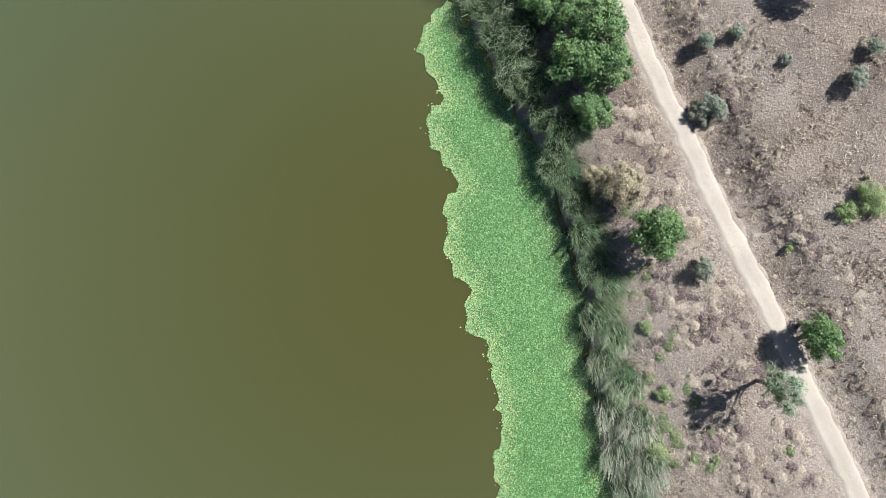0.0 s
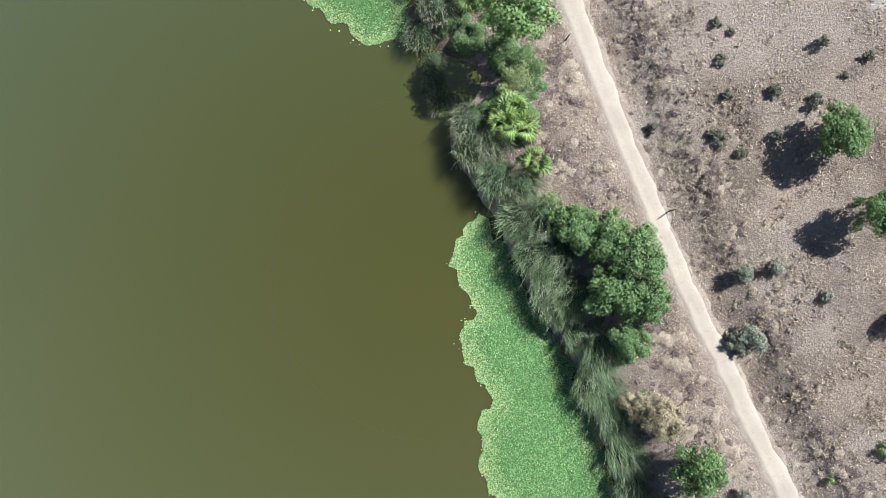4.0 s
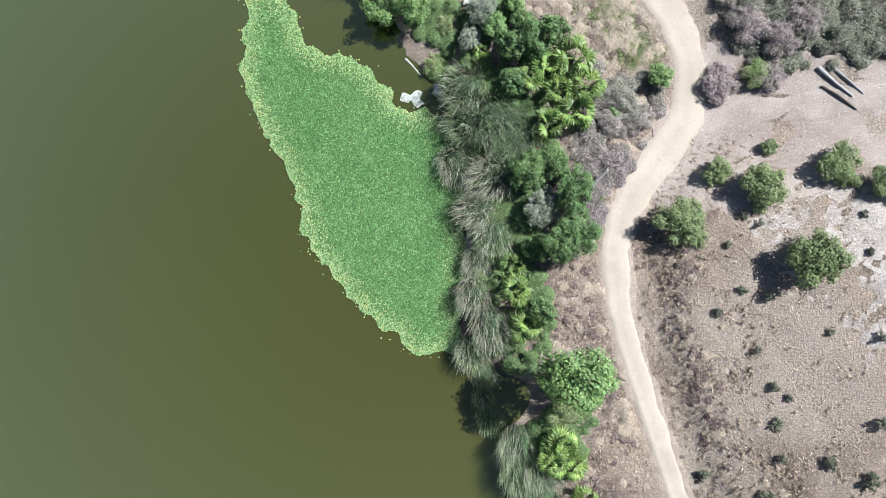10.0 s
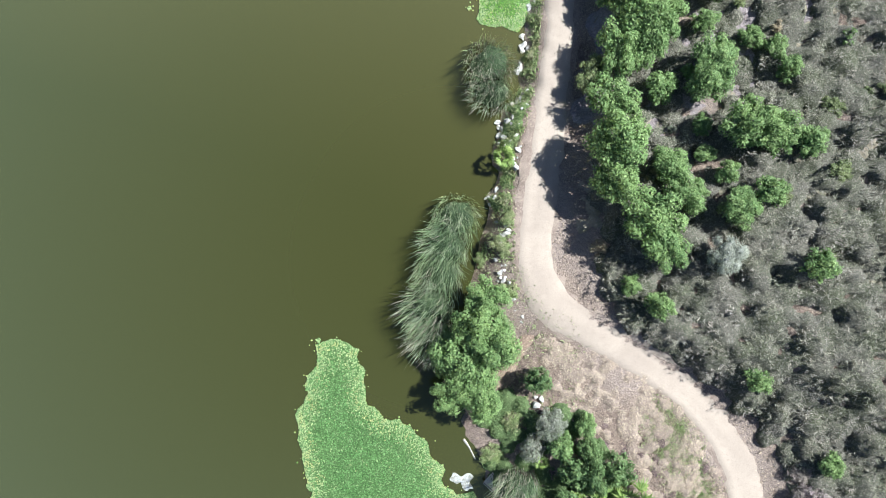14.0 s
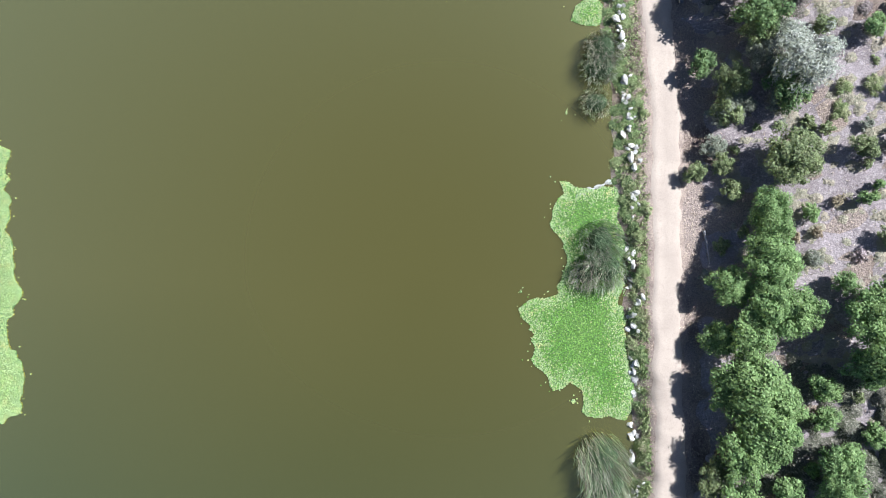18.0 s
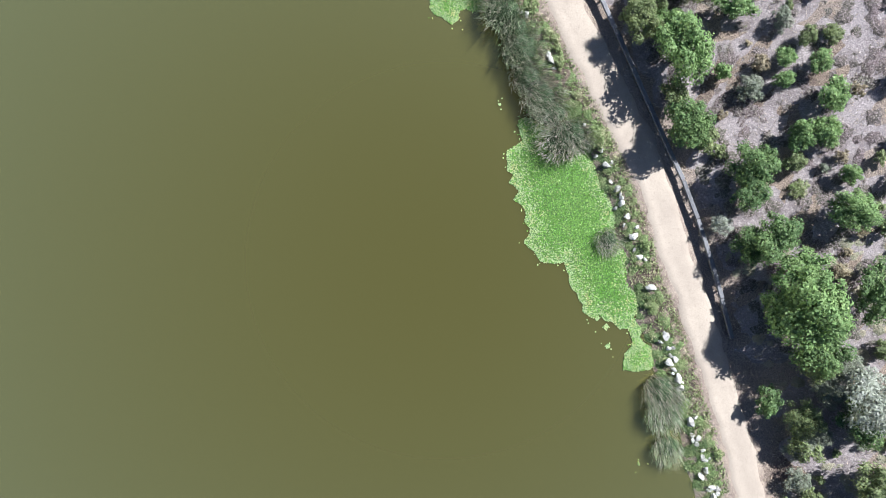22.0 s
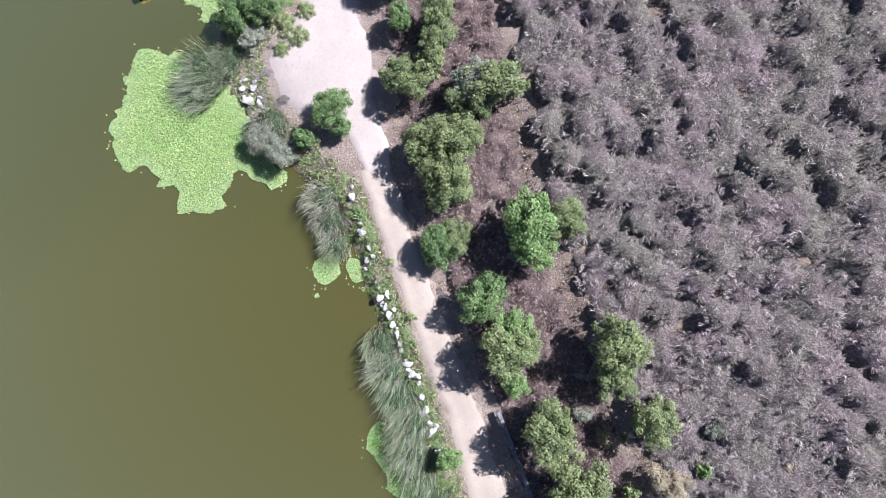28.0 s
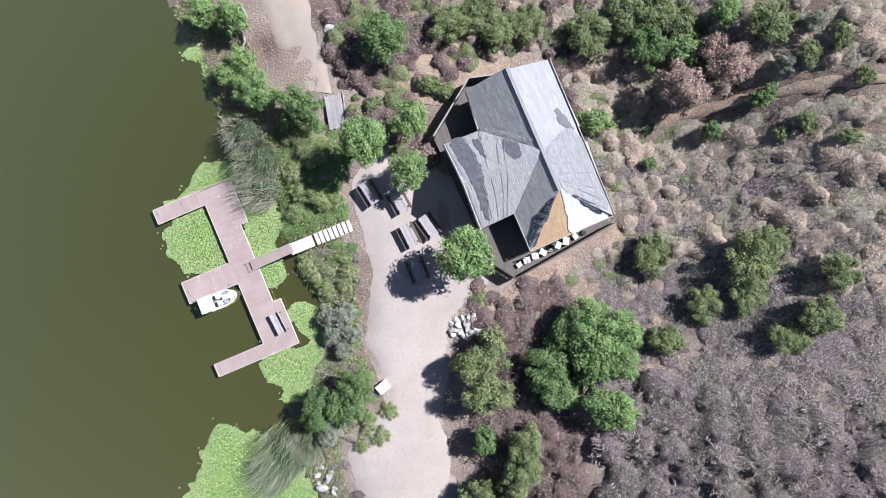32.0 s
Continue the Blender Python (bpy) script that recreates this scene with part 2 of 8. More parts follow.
M_FELT = surf("dark_patch_felt", (0.115, 0.115, 0.125), (0.09, 0.09, 0.10), (0.16, 0.16, 0.17), scale=0.8, fine=3, rough=0.6, bump=0.6, depth=0.03, stretch=(1.0, 6.0, 1.0), cfac=0.4)
# Dead and grey masses also carry gap shade in their darker colour.
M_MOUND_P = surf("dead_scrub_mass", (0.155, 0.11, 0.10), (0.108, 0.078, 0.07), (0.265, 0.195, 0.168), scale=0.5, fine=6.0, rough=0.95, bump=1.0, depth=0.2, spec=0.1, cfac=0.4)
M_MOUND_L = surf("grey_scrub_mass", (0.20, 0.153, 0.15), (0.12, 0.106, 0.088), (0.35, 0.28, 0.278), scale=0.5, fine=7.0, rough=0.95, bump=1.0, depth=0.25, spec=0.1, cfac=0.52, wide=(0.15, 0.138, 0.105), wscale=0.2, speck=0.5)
M_SCRUB_L = surf("grey_scrub_twig", (0.39, 0.305, 0.298), (0.29, 0.247, 0.212), (0.46, 0.375, 0.368), scale=0.33, fine=1.1, rough=0.95, bump=0, island=0.26, trans=0.22, cfac=0.5, spec=0.1, wide=(0.335, 0.315, 0.25), wscale=0.13)
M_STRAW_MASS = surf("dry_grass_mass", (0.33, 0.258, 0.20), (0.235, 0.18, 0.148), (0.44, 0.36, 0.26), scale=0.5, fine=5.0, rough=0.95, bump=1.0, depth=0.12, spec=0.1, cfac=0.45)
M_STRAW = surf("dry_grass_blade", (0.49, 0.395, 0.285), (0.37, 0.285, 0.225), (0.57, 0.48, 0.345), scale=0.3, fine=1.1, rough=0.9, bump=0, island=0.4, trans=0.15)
M_PALM = surf("pleated_palm_leaf", (0.19, 0.255, 0.062), (0.115, 0.18, 0.045), (0.36, 0.385, 0.14), scale=1.2, fine=2.0, rough=0.45, bump=0, rand=0.5, trans=0.25, spec=0.35, cfac=0.3)
M_BARK = surf("grey_brown_bark", (0.16, 0.125, 0.10), (0.11, 0.085, 0.07), (0.22, 0.18, 0.15), scale=3, fine=18, bump=0.8, depth=0.02)
M_ROCK = surf("pale_boulder", (0.56, 0.53, 0.49), (0.45, 0.42, 0.385), (0.28, 0.26, 0.235), scale=2.2, fine=6, bump=1.0, depth=0.1, rand=0.3, cfac=0.42)
M_WOOD_GREY = surf("weathered_grey_wood", (0.36, 0.33, 0.32), (0.28, 0.255, 0.25), (0.44, 0.41, 0.39), scale=1.0, fine=5, bump=0.4, depth=0.01, rand=0.16, stretch=(0.6, 6, 6))
M_DECKING = surf("pinkish_dock_board", (0.35, 0.27, 0.245), (0.31, 0.235, 0.21), (0.62, 0.57, 0.54), scale=0.8, fine=2.6, rough=0.75, bump=0.2, depth=0.01, rand=0.04, cfac=0.0)
M_DECK = surf("dark_deck_board", (0.13, 0.11, 0.095), (0.095, 0.08, 0.07), (0.18, 0.155, 0.135), scale=1.0, fine=5, bump=0.4, depth=0.01, stretch=(0.6, 6, 6))
M_TABLE = surf("bleached_table_board", (0.34, 0.305, 0.30), (0.28, 0.25, 0.245), (0.41, 0.37, 0.36), scale=1.0, fine=5, bump=0.3, depth=0.01, rand=0.12, stretch=(0.6, 6, 6))
M_FASCIA = surf("pale_dock_edge", (0.48, 0.44, 0.41), (0.40, 0.36, 0.335), scale=2, fine=9, bump=0.3, depth=0.01)
M_PLANK_PALE = surf("sun_bleached_plank", (0.66, 0.61, 0.53), (0.56, 0.51, 0.44), (0.48, 0.43, 0.37), scale=1.5, fine=9, bump=0.3, depth=0.01, rand=0.1, cfac=0.3)
M_DARKWOOD = surf("dark_stained_wood", (0.10, 0.08, 0.065), (0.075, 0.06, 0.05), (0.14, 0.11, 0.09), scale=1.5, fine=9, bump=0.4, depth=0.01)
M_WHITE = surf("white_plastic", (0.78, 0.77, 0.75), (0.70, 0.69, 0.68), (0.60, 0.58, 0.56), scale=1.5, fine=6, rough=0.4, bump=0.05, spec=0.5, cfac=0.15)
M_GREYPLASTIC = surf("grey_plastic", (0.28, 0.28, 0.29), (0.22, 0.22, 0.23), scale=2, fine=8, rough=0.5, bump=0.1)
M_BLACK = surf("black_rubber", (0.03, 0.03, 0.032), (0.022, 0.022, 0.025), scale=3, rough=0.6, bump=0.2)
M_TARP = surf("grey_roof_sheeting", (0.31, 0.302, 0.296), (0.25, 0.243, 0.24), (0.44, 0.428, 0.415), scale=0.5, fine=2.4, rough=0.65, bump=0.9, depth=0.06, spec=0.4, stretch=(1.0, 7.0, 1.0), cfac=0.4)
M_TARP_MID = surf("worn_grey_sheeting", (0.225, 0.22, 0.22), (0.175, 0.17, 0.172), (0.32, 0.312, 0.31), scale=0.7, fine=2.4, rough=0.65, bump=0.9, depth=0.06, spec=0.4, stretch=(1.0, 5.0, 1.0), cfac=0.4)
M_TARP_PALE = surf("pale_silver_tarp", (0.30, 0.293, 0.29), (0.255, 0.248, 0.246), (0.20, 0.195, 0.194), scale=0.6, fine=2.2, rough=0.65, bump=0.8, depth=0.05, spec=0.3, stretch=(1.0, 4.0, 1.0), cfac=0.4)
M_TARP_WEST = surf("streaked_grey_felt", (0.345, 0.335, 0.325), (0.26, 0.252, 0.247), (0.17, 0.165, 0.163), scale=0.7, fine=2.6, rough=0.65, bump=0.8, depth=0.05, spec=0.5, stretch=(1.0, 6.0, 1.0), cfac=0.35)
M_TARP_WHITE = surf("white_tarp", (0.62, 0.61, 0.60), (0.54, 0.53, 0.52), scale=0.9, fine=3, rough=0.5, bump=0.5, depth=0.03, spec=0.4)
M_TARP_BLACK = surf("crumpled_black_tarp", (0.035, 0.04, 0.055), (0.06, 0.065, 0.08), scale=2, fine=6, rough=0.35, bump=0.6, depth=0.04, spec=0.5)
M_PLY = surf("bare_plywood_sheathing", (0.42, 0.28, 0.16), (0.34, 0.225, 0.13), (0.50, 0.36, 0.23), scale=0.8, fine=3.5, rough=0.85, bump=0.2, depth=0.01, stretch=(1.0, 5.0, 1.0))
M_WALL = surf("dark_wood_siding", (0.14, 0.125, 0.11), (0.11, 0.095, 0.085), scale=1.0, fine=8, bump=0.4, depth=0.01)
M_FOAM = surf("white_scum", (0.46, 0.46, 0.44), (0.33, 0.325, 0.29), (0.18, 0.175, 0.13), scale=3.0, fine=5, rough=0.9, bump=0.8, depth=0.04, cfac=0.6)
M_GLASS = bpy.data.materials.new("window_glass")
M_GLASS.use_nodes = True
_g = M_GLASS.node_tree.nodes["Principled BSDF"]
_g.inputs["Base Color"].default_value, _g.inputs["Roughness"].default_value, _g.inputs["Transmission Weight"].default_value = (0.5, 0.55, 0.55, 1), 0.03, 1.0


def water_material():
    m = bpy.data.materials.new("murky_green_water")
    m.use_nodes = True
    N, L = m.node_tree.nodes, m.node_tree.links
    p = N["Principled BSDF"]
    geo = N.new("ShaderNodeNewGeometry")
    n = N.new("ShaderNodeTexNoise")
    n.inputs["Scale"].default_value, n.inputs["Detail"].default_value = 0.018, 3
    L.new(geo.outputs["Position"], n.inputs["Vector"])
    k = N.new("ShaderNodeMix")
    k.data_type = "RGBA"
    k.inputs[6].default_value, k.inputs[7].default_value = (0.0365, 0.0385, 0.0100, 1), (0.0395, 0.040, 0.0125, 1)
    L.new(n.outputs["Fac"], k.inputs[0])
    L.new(k.outputs[2], p.inputs["Base Color"])
    sep = N.new("ShaderNodeSeparateXYZ")
    L.new(geo.outputs["Position"], sep.inputs[0])
    silt = N.new("ShaderNodeValToRGB")
    for q, v in ((0.0, 0.6), (0.05, 0.5), (0.2, 0.0), (0.30, 0.0), (0.40, 1.0), (0.755, 1.0), (0.86, 0.1)):
        e = silt.color_ramp.elements.new(q) if q else silt.color_ramp.elements[0]
        e.position, e.color = q, (v, v, v, 1)
    silt.color_ramp.elements[-1].color = (0.0, 0.0, 0.0, 1)
    along = N.new("ShaderNodeMapRange")
    along.inputs["From Min"].default_value, along.inputs["From Max"].default_value = 20.0, 260.0
    drift = N.new("ShaderNodeTexNoise")
    drift.inputs["Scale"].default_value, drift.inputs["Detail"].default_value = 0.02, 2
    L.new(geo.outputs["Position"], drift.inputs["Vector"])
    shift = N.new("ShaderNodeMath")
    shift.operation = "MULTIPLY_ADD"
    shift.inputs[1].default_value = 40.0
    L.new(drift.outputs["Fac"], shift.inputs[0])
    L.new(sep.outputs["Y"], shift.inputs[2])
    L.new(shift.outputs[0], along.inputs["Value"])
    L.new(along.outputs[0], silt.inputs[0])
    k2 = N.new("ShaderNodeMix")
    k2.data_type = "RGBA"
    k2.inputs[7].default_value = (0.0600, 0.0545, 0.0165, 1)
    L.new(silt.outputs[0], k2.inputs[0])
    L.new(k.outputs[2], k2.inputs[6])
    L.new(k2.outputs[2], p.inputs["Base Color"])
    p.inputs["Roughness"].default_value, p.inputs["IOR"].default_value = 0.07, 1.33
    w = N.new("ShaderNodeTexNoise")
    w.inputs["Scale"].default_value, w.inputs["Detail"].default_value = 2.6, 4
    L.new(geo.outputs["Position"], w.inputs["Vector"])
    b = N.new("ShaderNodeBump")
    b.inputs["Strength"].default_value, b.inputs["Distance"].default_value = 0.15, 0.03
    L.new(w.outputs["Fac"], b.inputs["Height"])
    L.new(b.outputs[0], p.inputs["Normal"])
    # a warm-tinted sheen added over the water: sky reflection boosted past real, stronger the flatter one looks across
    sheen = N.new("ShaderNodeBsdfGlossy")
    sheen.inputs["Roughness"].default_value = 0.12
    slant = N.new("ShaderNodeLayerWeight")
    slant.inputs["Blend"].default_value = 0.5
    amount = N.new("ShaderNodeVectorMath")
    amount.operation = "SCALE"
    amount.inputs[0].default_value = (2.6, 2.3, 1.0)
    L.new(slant.outputs["Facing"], amount.inputs["Scale"])
    L.new(amount.outputs[0], sheen.inputs["Color"])
    both = N.new("ShaderNodeAddShader")
    L.new(p.outputs[0], both.inputs[0])
    L.new(sheen.outputs[0], both.inputs[1])
    L.new(both.outputs[0], N["Material Output"].inputs["Surface"])
    return m


M_WATER = water_material()


def add_ruts(m):
    """Two wheel ruts packed paler than the crown and the crumbly edges; u runs across the track."""
    N, L = m.node_tree.nodes, m.node_tree.links
    p = N["Principled BSDF"]
    base = p.inputs["Base Color"].links[0].from_socket
    uv = N.new("ShaderNodeUVMap")
    sep = N.new("ShaderNodeSeparateXYZ")
    L.new(uv.outputs[0], sep.inputs[0])
    n = N.new("ShaderNodeTexNoise")
    n.inputs["Scale"].default_value, n.inputs["Detail"].default_value = 1.4, 5
    geo = N.new("ShaderNodeNewGeometry")
    L.new(geo.outputs["Position"], n.inputs["Vector"])
    add = N.new("ShaderNodeMath")
    add.operation = "MULTIPLY_ADD"
    L.new(n.outputs["Fac"], add.inputs[0])
    add.inputs[1].default_value, add.inputs[2].default_value = 0.22, -0.11
    sm = N.new("ShaderNodeMath")
    L.new(add.outputs[0], sm.inputs[0])
    L.new(sep.outputs["X"], sm.inputs[1])
    ramp = N.new("ShaderNodeValToRGB")
    cr = ramp.color_ramp
    vals = [(0.0, 0.80), (0.10, 0.95), (0.28, 1.0), (0.42, 0.96), (0.5, 0.93), (0.58, 0.96), (0.72, 1.0), (0.90, 0.95), (1.0, 0.80)]
    cr.elements[0].position, cr.elements[1].position = 0.0, 1.0
    for q, v in vals[1:-1]:
        cr.elements.new(q)
    for e, (q, v) in zip(cr.elements, vals):
        e.position, e.color = q, (v, v * 0.98, v * 0.96, 1)
    L.new(sm.outputs[0], ramp.inputs[0])
    mul = N.new("ShaderNodeMix")
    mul.data_type, mul.blend_type = "RGBA", "MULTIPLY"
    mul.inputs[0].default_value = 1.0
    L.new(base, mul.inputs[6])
    L.new(ramp.outputs[0], mul.inputs[7])
    L.new(mul.outputs[2], p.inputs["Base Color"])


add_ruts(M_ROAD)

# ---- small helpers ----


def mesh_from(name, verts, faces, mats, idx=None, smooth=False):
    me = bpy.data.meshes.new(name)
    me.from_pydata(verts.tolist() if hasattr(verts, "tolist") else verts, [], faces.tolist() if hasattr(faces, "tolist") else faces)
    for m in mats if isinstance(mats, (list, tuple)) else [mats]:
        me.materials.append(m)
    if idx is not None:
        me.polygons.foreach_set("material_index", np.asarray(idx, dtype=np.int32))
    if smooth:
        me.polygons.foreach_set("use_smooth", np.ones(len(me.polygons), dtype=bool))
    me.update()
    return me


def loops_mesh(name, P, loops, start, mats, idx=None):
    """A mesh from corner points, the run of corners and where each face begins."""
    me = bpy.data.meshes.new(name)
    me.vertices.add(len(P))
    me.vertices.foreach_set("co", np.ascontiguousarray(P, dtype=np.float32).ravel())
    me.loops.add(len(loops))
    me.loops.foreach_set("vertex_index", np.asarray(loops, dtype=np.int32))
    me.polygons.add(len(start))
    me.polygons.foreach_set("loop_start", np.asarray(start, dtype=np.int32))
    for m in mats:
        me.materials.append(m)
    if idx is not None:
        me.polygons.foreach_set("material_index", np.asarray(idx, dtype=np.int32))
    me.update(calc_edges=True)
    return me


def part(name, bm, material, parent, label=""):
    me = bm
    if not isinstance(bm, bpy.types.Mesh):
        me = bpy.data.meshes.new(name)
        bm.to_mesh(me)
        bm.free()
    if material is not None and not me.materials:
        me.materials.append(material)
    ob = new(name, me)
    ob.parent = parent
    if label:
        tagged(ob, label)
    return ob


def box(sx, sy, sz, at=(0, 0, 0), bevel=0.0, rz=0.0):
    bm = bmesh.new()
    bmesh.ops.create_cube(bm, size=1.0)
    bmesh.ops.scale(bm, vec=(sx, sy, sz), verts=bm.verts)
    if bevel:
        bmesh.ops.bevel(bm, geom=bm.edges[:], offset=bevel, segments=1, affect="EDGES", profile=0.5)
    bmesh.ops.transform(bm, matrix=pose(*at, 0, 0, rz), verts=bm.verts)
    return bm


def tube(points, radii, sides=7):
    """A tapered, bent round bar through points."""
    bm = bmesh.new()
    rings = []
    for i, (p, r) in enumerate(zip(points, radii)):
        p = Vector(p)
        d = (Vector(points[min(i + 1, len(points) - 1)]) - Vector(points[max(i - 1, 0)])).normalized()
        q = d.to_track_quat("Z", "Y")
        rings.append([bm.verts.new(p + q @ Vector((r * math.cos(2 * math.pi * k / sides), r * math.sin(2 * math.pi * k / sides), 0))) for k in range(sides)])
    for a, b in zip(rings, rings[1:]):
        for k in range(sides):
            bm.faces.new((a[k], a[(k + 1) % sides], b[(k + 1) % sides], b[k]))
    bm.faces.new(rings[0][::-1])
    bm.faces.new(rings[-1])
    return bm


def joined(*bms):
    out = bmesh.new()
    for b in bms:
        me = bpy.data.meshes.new("tmp")
        b.to_mesh(me)
        b.free()
        out.from_mesh(me)
        bpy.data.meshes.remove(me)
    return out


# ---- the lie of the land: the shore and the dirt track, both running north ----
# The inlet near y 29 to 32 is added to darken a tree-shaded hollow.
SHORE_Y = [-62, -18.6, -9.4, -2.2, 7.1, 15.4, 20, 24.7, 27.6, 29.4, 32.2, 33.6, 34.5, 39.1, 44.3, 49.5, 53.6, 55.7, 58.8, 61.9, 69.1, 78.5, 82.1, 86.3, 92.5, 99.7, 103.8, 109, 116.2, 122.3, 128.5, 134.6, 139.7, 144.8, 149.9, 156, 161, 167.2, 173.4, 179.4, 184.5, 187.4, 189.8, 193.3, 197.2, 201.3, 206.4, 210.3, 214.3, 217.3, 219.2, 223.2, 227.2, 230.1, 246.1]
SHORE_X = [22.7, 14.3, 12.1, 11.3, 8.2, 3.6, 1.5, -1.7, -2.2, 0.6, 0.4, -3.6, -5.1, -4.9, -4.9, -5.7, -6.4, -8.5, -10.9, -11.9, -12.9, -12.9, -13.8, -12.9, -13.6, -15.3, -15.9, -17.5, -18.5, -20.2, -21.6, -22.4, -24.3, -27.5, -29.3, -31, -34.2, -36.4, -38.7, -41.2, -43.2, -46.1, -49.2, -52.4, -54, -53.7, -52.5, -55.7, -57.6, -59.8, -62.8, -64.6, -66.6, -69.3, -80.8]
ROAD_Y = [-62, -17.6, -6.2, 2.4, 8.2, 14.4, 20.6, 25.8, 30.4, 34.7, 38.7, 42.3, 46.2, 50.1, 52.7, 56.1, 59.5, 62.6, 64.6, 66.9, 68.5, 70, 73, 76.4, 80.6, 83.8, 87.4, 94.6, 101.8, 110.1, 115.2, 120.4, 124.5, 129.6, 134.7, 139.8, 144.9, 149, 153.5, 159.1, 164.2, 169.4, 175.6, 180.6, 184.6, 188.6, 192.6, 247.1]
ROAD_X = [49.4, 30.4, 25.1, 20.95, 18.35, 15.5, 13.05, 11.05, 9.4, 7.8, 6.9, 6.5, 7.4, 9.5, 11.2, 11.8, 11, 9.1, 7, 3.3, -1.1, -5.8, -8.7, -9.8, -10.6, -10.4, -10.5, -11.7, -12.6, -13.7, -14.4, -15.5, -16.4, -17.8, -18.8, -20.6, -22.7, -24.4, -26.1, -28.5, -31.2, -33, -35.8, -37.9, -39.5, -41.1, -42.2, -52.3]
RISE_Y = [-62, -20.6, -0, 22.7, 41.3, 53.7, 62, 73.3, 89.5, 104.9, 120.4, 140.8, 166.2, 186.6, 211.7, 262.5]
RISE_Z = [3.3, 3.2, 3.0, 2.7, 2.36, 1.9, 2.1, 1.5, 1.0, 0.8, 0.7, 0.8, 0.8, 1.2, 1.5, 2.0]


def shore(y):
    return np.interp(y, SHORE_Y, SHORE_X) + 0.22 * np.sin(1.7 * np.asarray(y)) + 0.14 * np.sin(4.3 * np.asarray(y) + 1) + np.where(np.asarray(y) > 245, -(np.asarray(y) - 245) * 0.5, 0) + np.where(np.asarray(y) < -60, -(np.asarray(y) + 60) * 0.3, 0)


def track(y):
    return np.interp(y, ROAD_Y, ROAD_X) + np.where(np.asarray(y) < -60, -(np.asarray(y) + 60) * 0.4, 0)


def ground_z(x, y):
    x, y = np.asarray(x, float), np.asarray(y, float)
    s, r, z = shore(y), track(y), np.interp(y, RISE_Y, RISE_Z)
    d, R = x - s, np.maximum(track(y) - s - 1.3, 2.0)
    u = np.clip(d / R, 0, 1)
    bank = z * (1 - (1 - u) ** 2)
    hill = z + 0.21 * np.clip(d - R - 3.0, 0, 60) + 0.10 * np.clip(d - R - 62, 0, 300)
    cut = np.clip((d - R - 3.9) / 1.6, 0, 1) * np.interp(y, [-70, -30, 44, 52], [0.6, 0.6, 0.6, 0.0])
    hill = hill + cut
    bed = np.maximum(-1.5, 0.4 * d) + 0.12 * np.clip(-x - 330, 0, 300)
    z = np.where(d < 0, bed, np.where(d < R, bank, hill))
    w = np.clip((24 - np.hypot(x + 39.5, y - 220)) / 15.5, 0, 1)
    w = w * w * (3 - 2 * w)
    return np.where((d > 4) & (z > 1.75), z + (1.75 - z) * w, z)


def gz(x, y):
    return float(ground_z(x, y))


def build_ground():
    xs = np.concatenate([-np.geomspace(1500, 84, 14), np.arange(-80, 62, 1.0), np.geomspace(64, 1500, 16)])
    ys = np.concatenate([-np.geomspace(1500, 58, 14), np.arange(-54, 262, 1.0), np.geomspace(264, 1700, 16)])
    X, Y = np.meshgrid(xs, ys)
    Z = ground_z(X, Y)
    rng = np.random.default_rng(3)
    near = (X > -75) & (X < 62) & (Y > -54) & (Y < 262)
    s = X - shore(Y)
    away = np.clip(np.abs(X - track(Y)) - 2.5, 0, 1) * np.clip(s - 0.3, 0, 1)
    plaza = (Y > 186) & (Y < 222) & (X < -36)
    Z = Z + np.where(near & ~plaza, away * (rng.normal(0, 0.045, X.shape) + 0.10 * np.sin(X * 0.9 + 1.3 * np.sin(Y * 0.5)) * np.sin(Y * 0.8)), 0)
    nx = len(xs)
    V = np.stack([X.ravel(), Y.ravel(), Z.ravel()], 1)
    i = np.arange(len(ys) - 1)[:, None] * nx + np.arange(nx - 1)[None]
    F = np.stack([i, i + 1, i + nx + 1, i + nx], -1).reshape(-1, 4)
    ob = new("ground", mesh_from("ground", V, F, M_GROUND, smooth=True))
    tagged(ob, "dry brown soil hillside sloping down to the lake", "ground", kind="structure")


build_ground()
me = mesh_from("water", [(-1500, -1500, 0), (200, -1500, 0), (200, 1700, 0), (-1500, 1700, 0)], [(0, 1, 2, 3)], M_WATER)
tagged(new("water", me), "still murky olive-green lake water", "water", kind="structure")


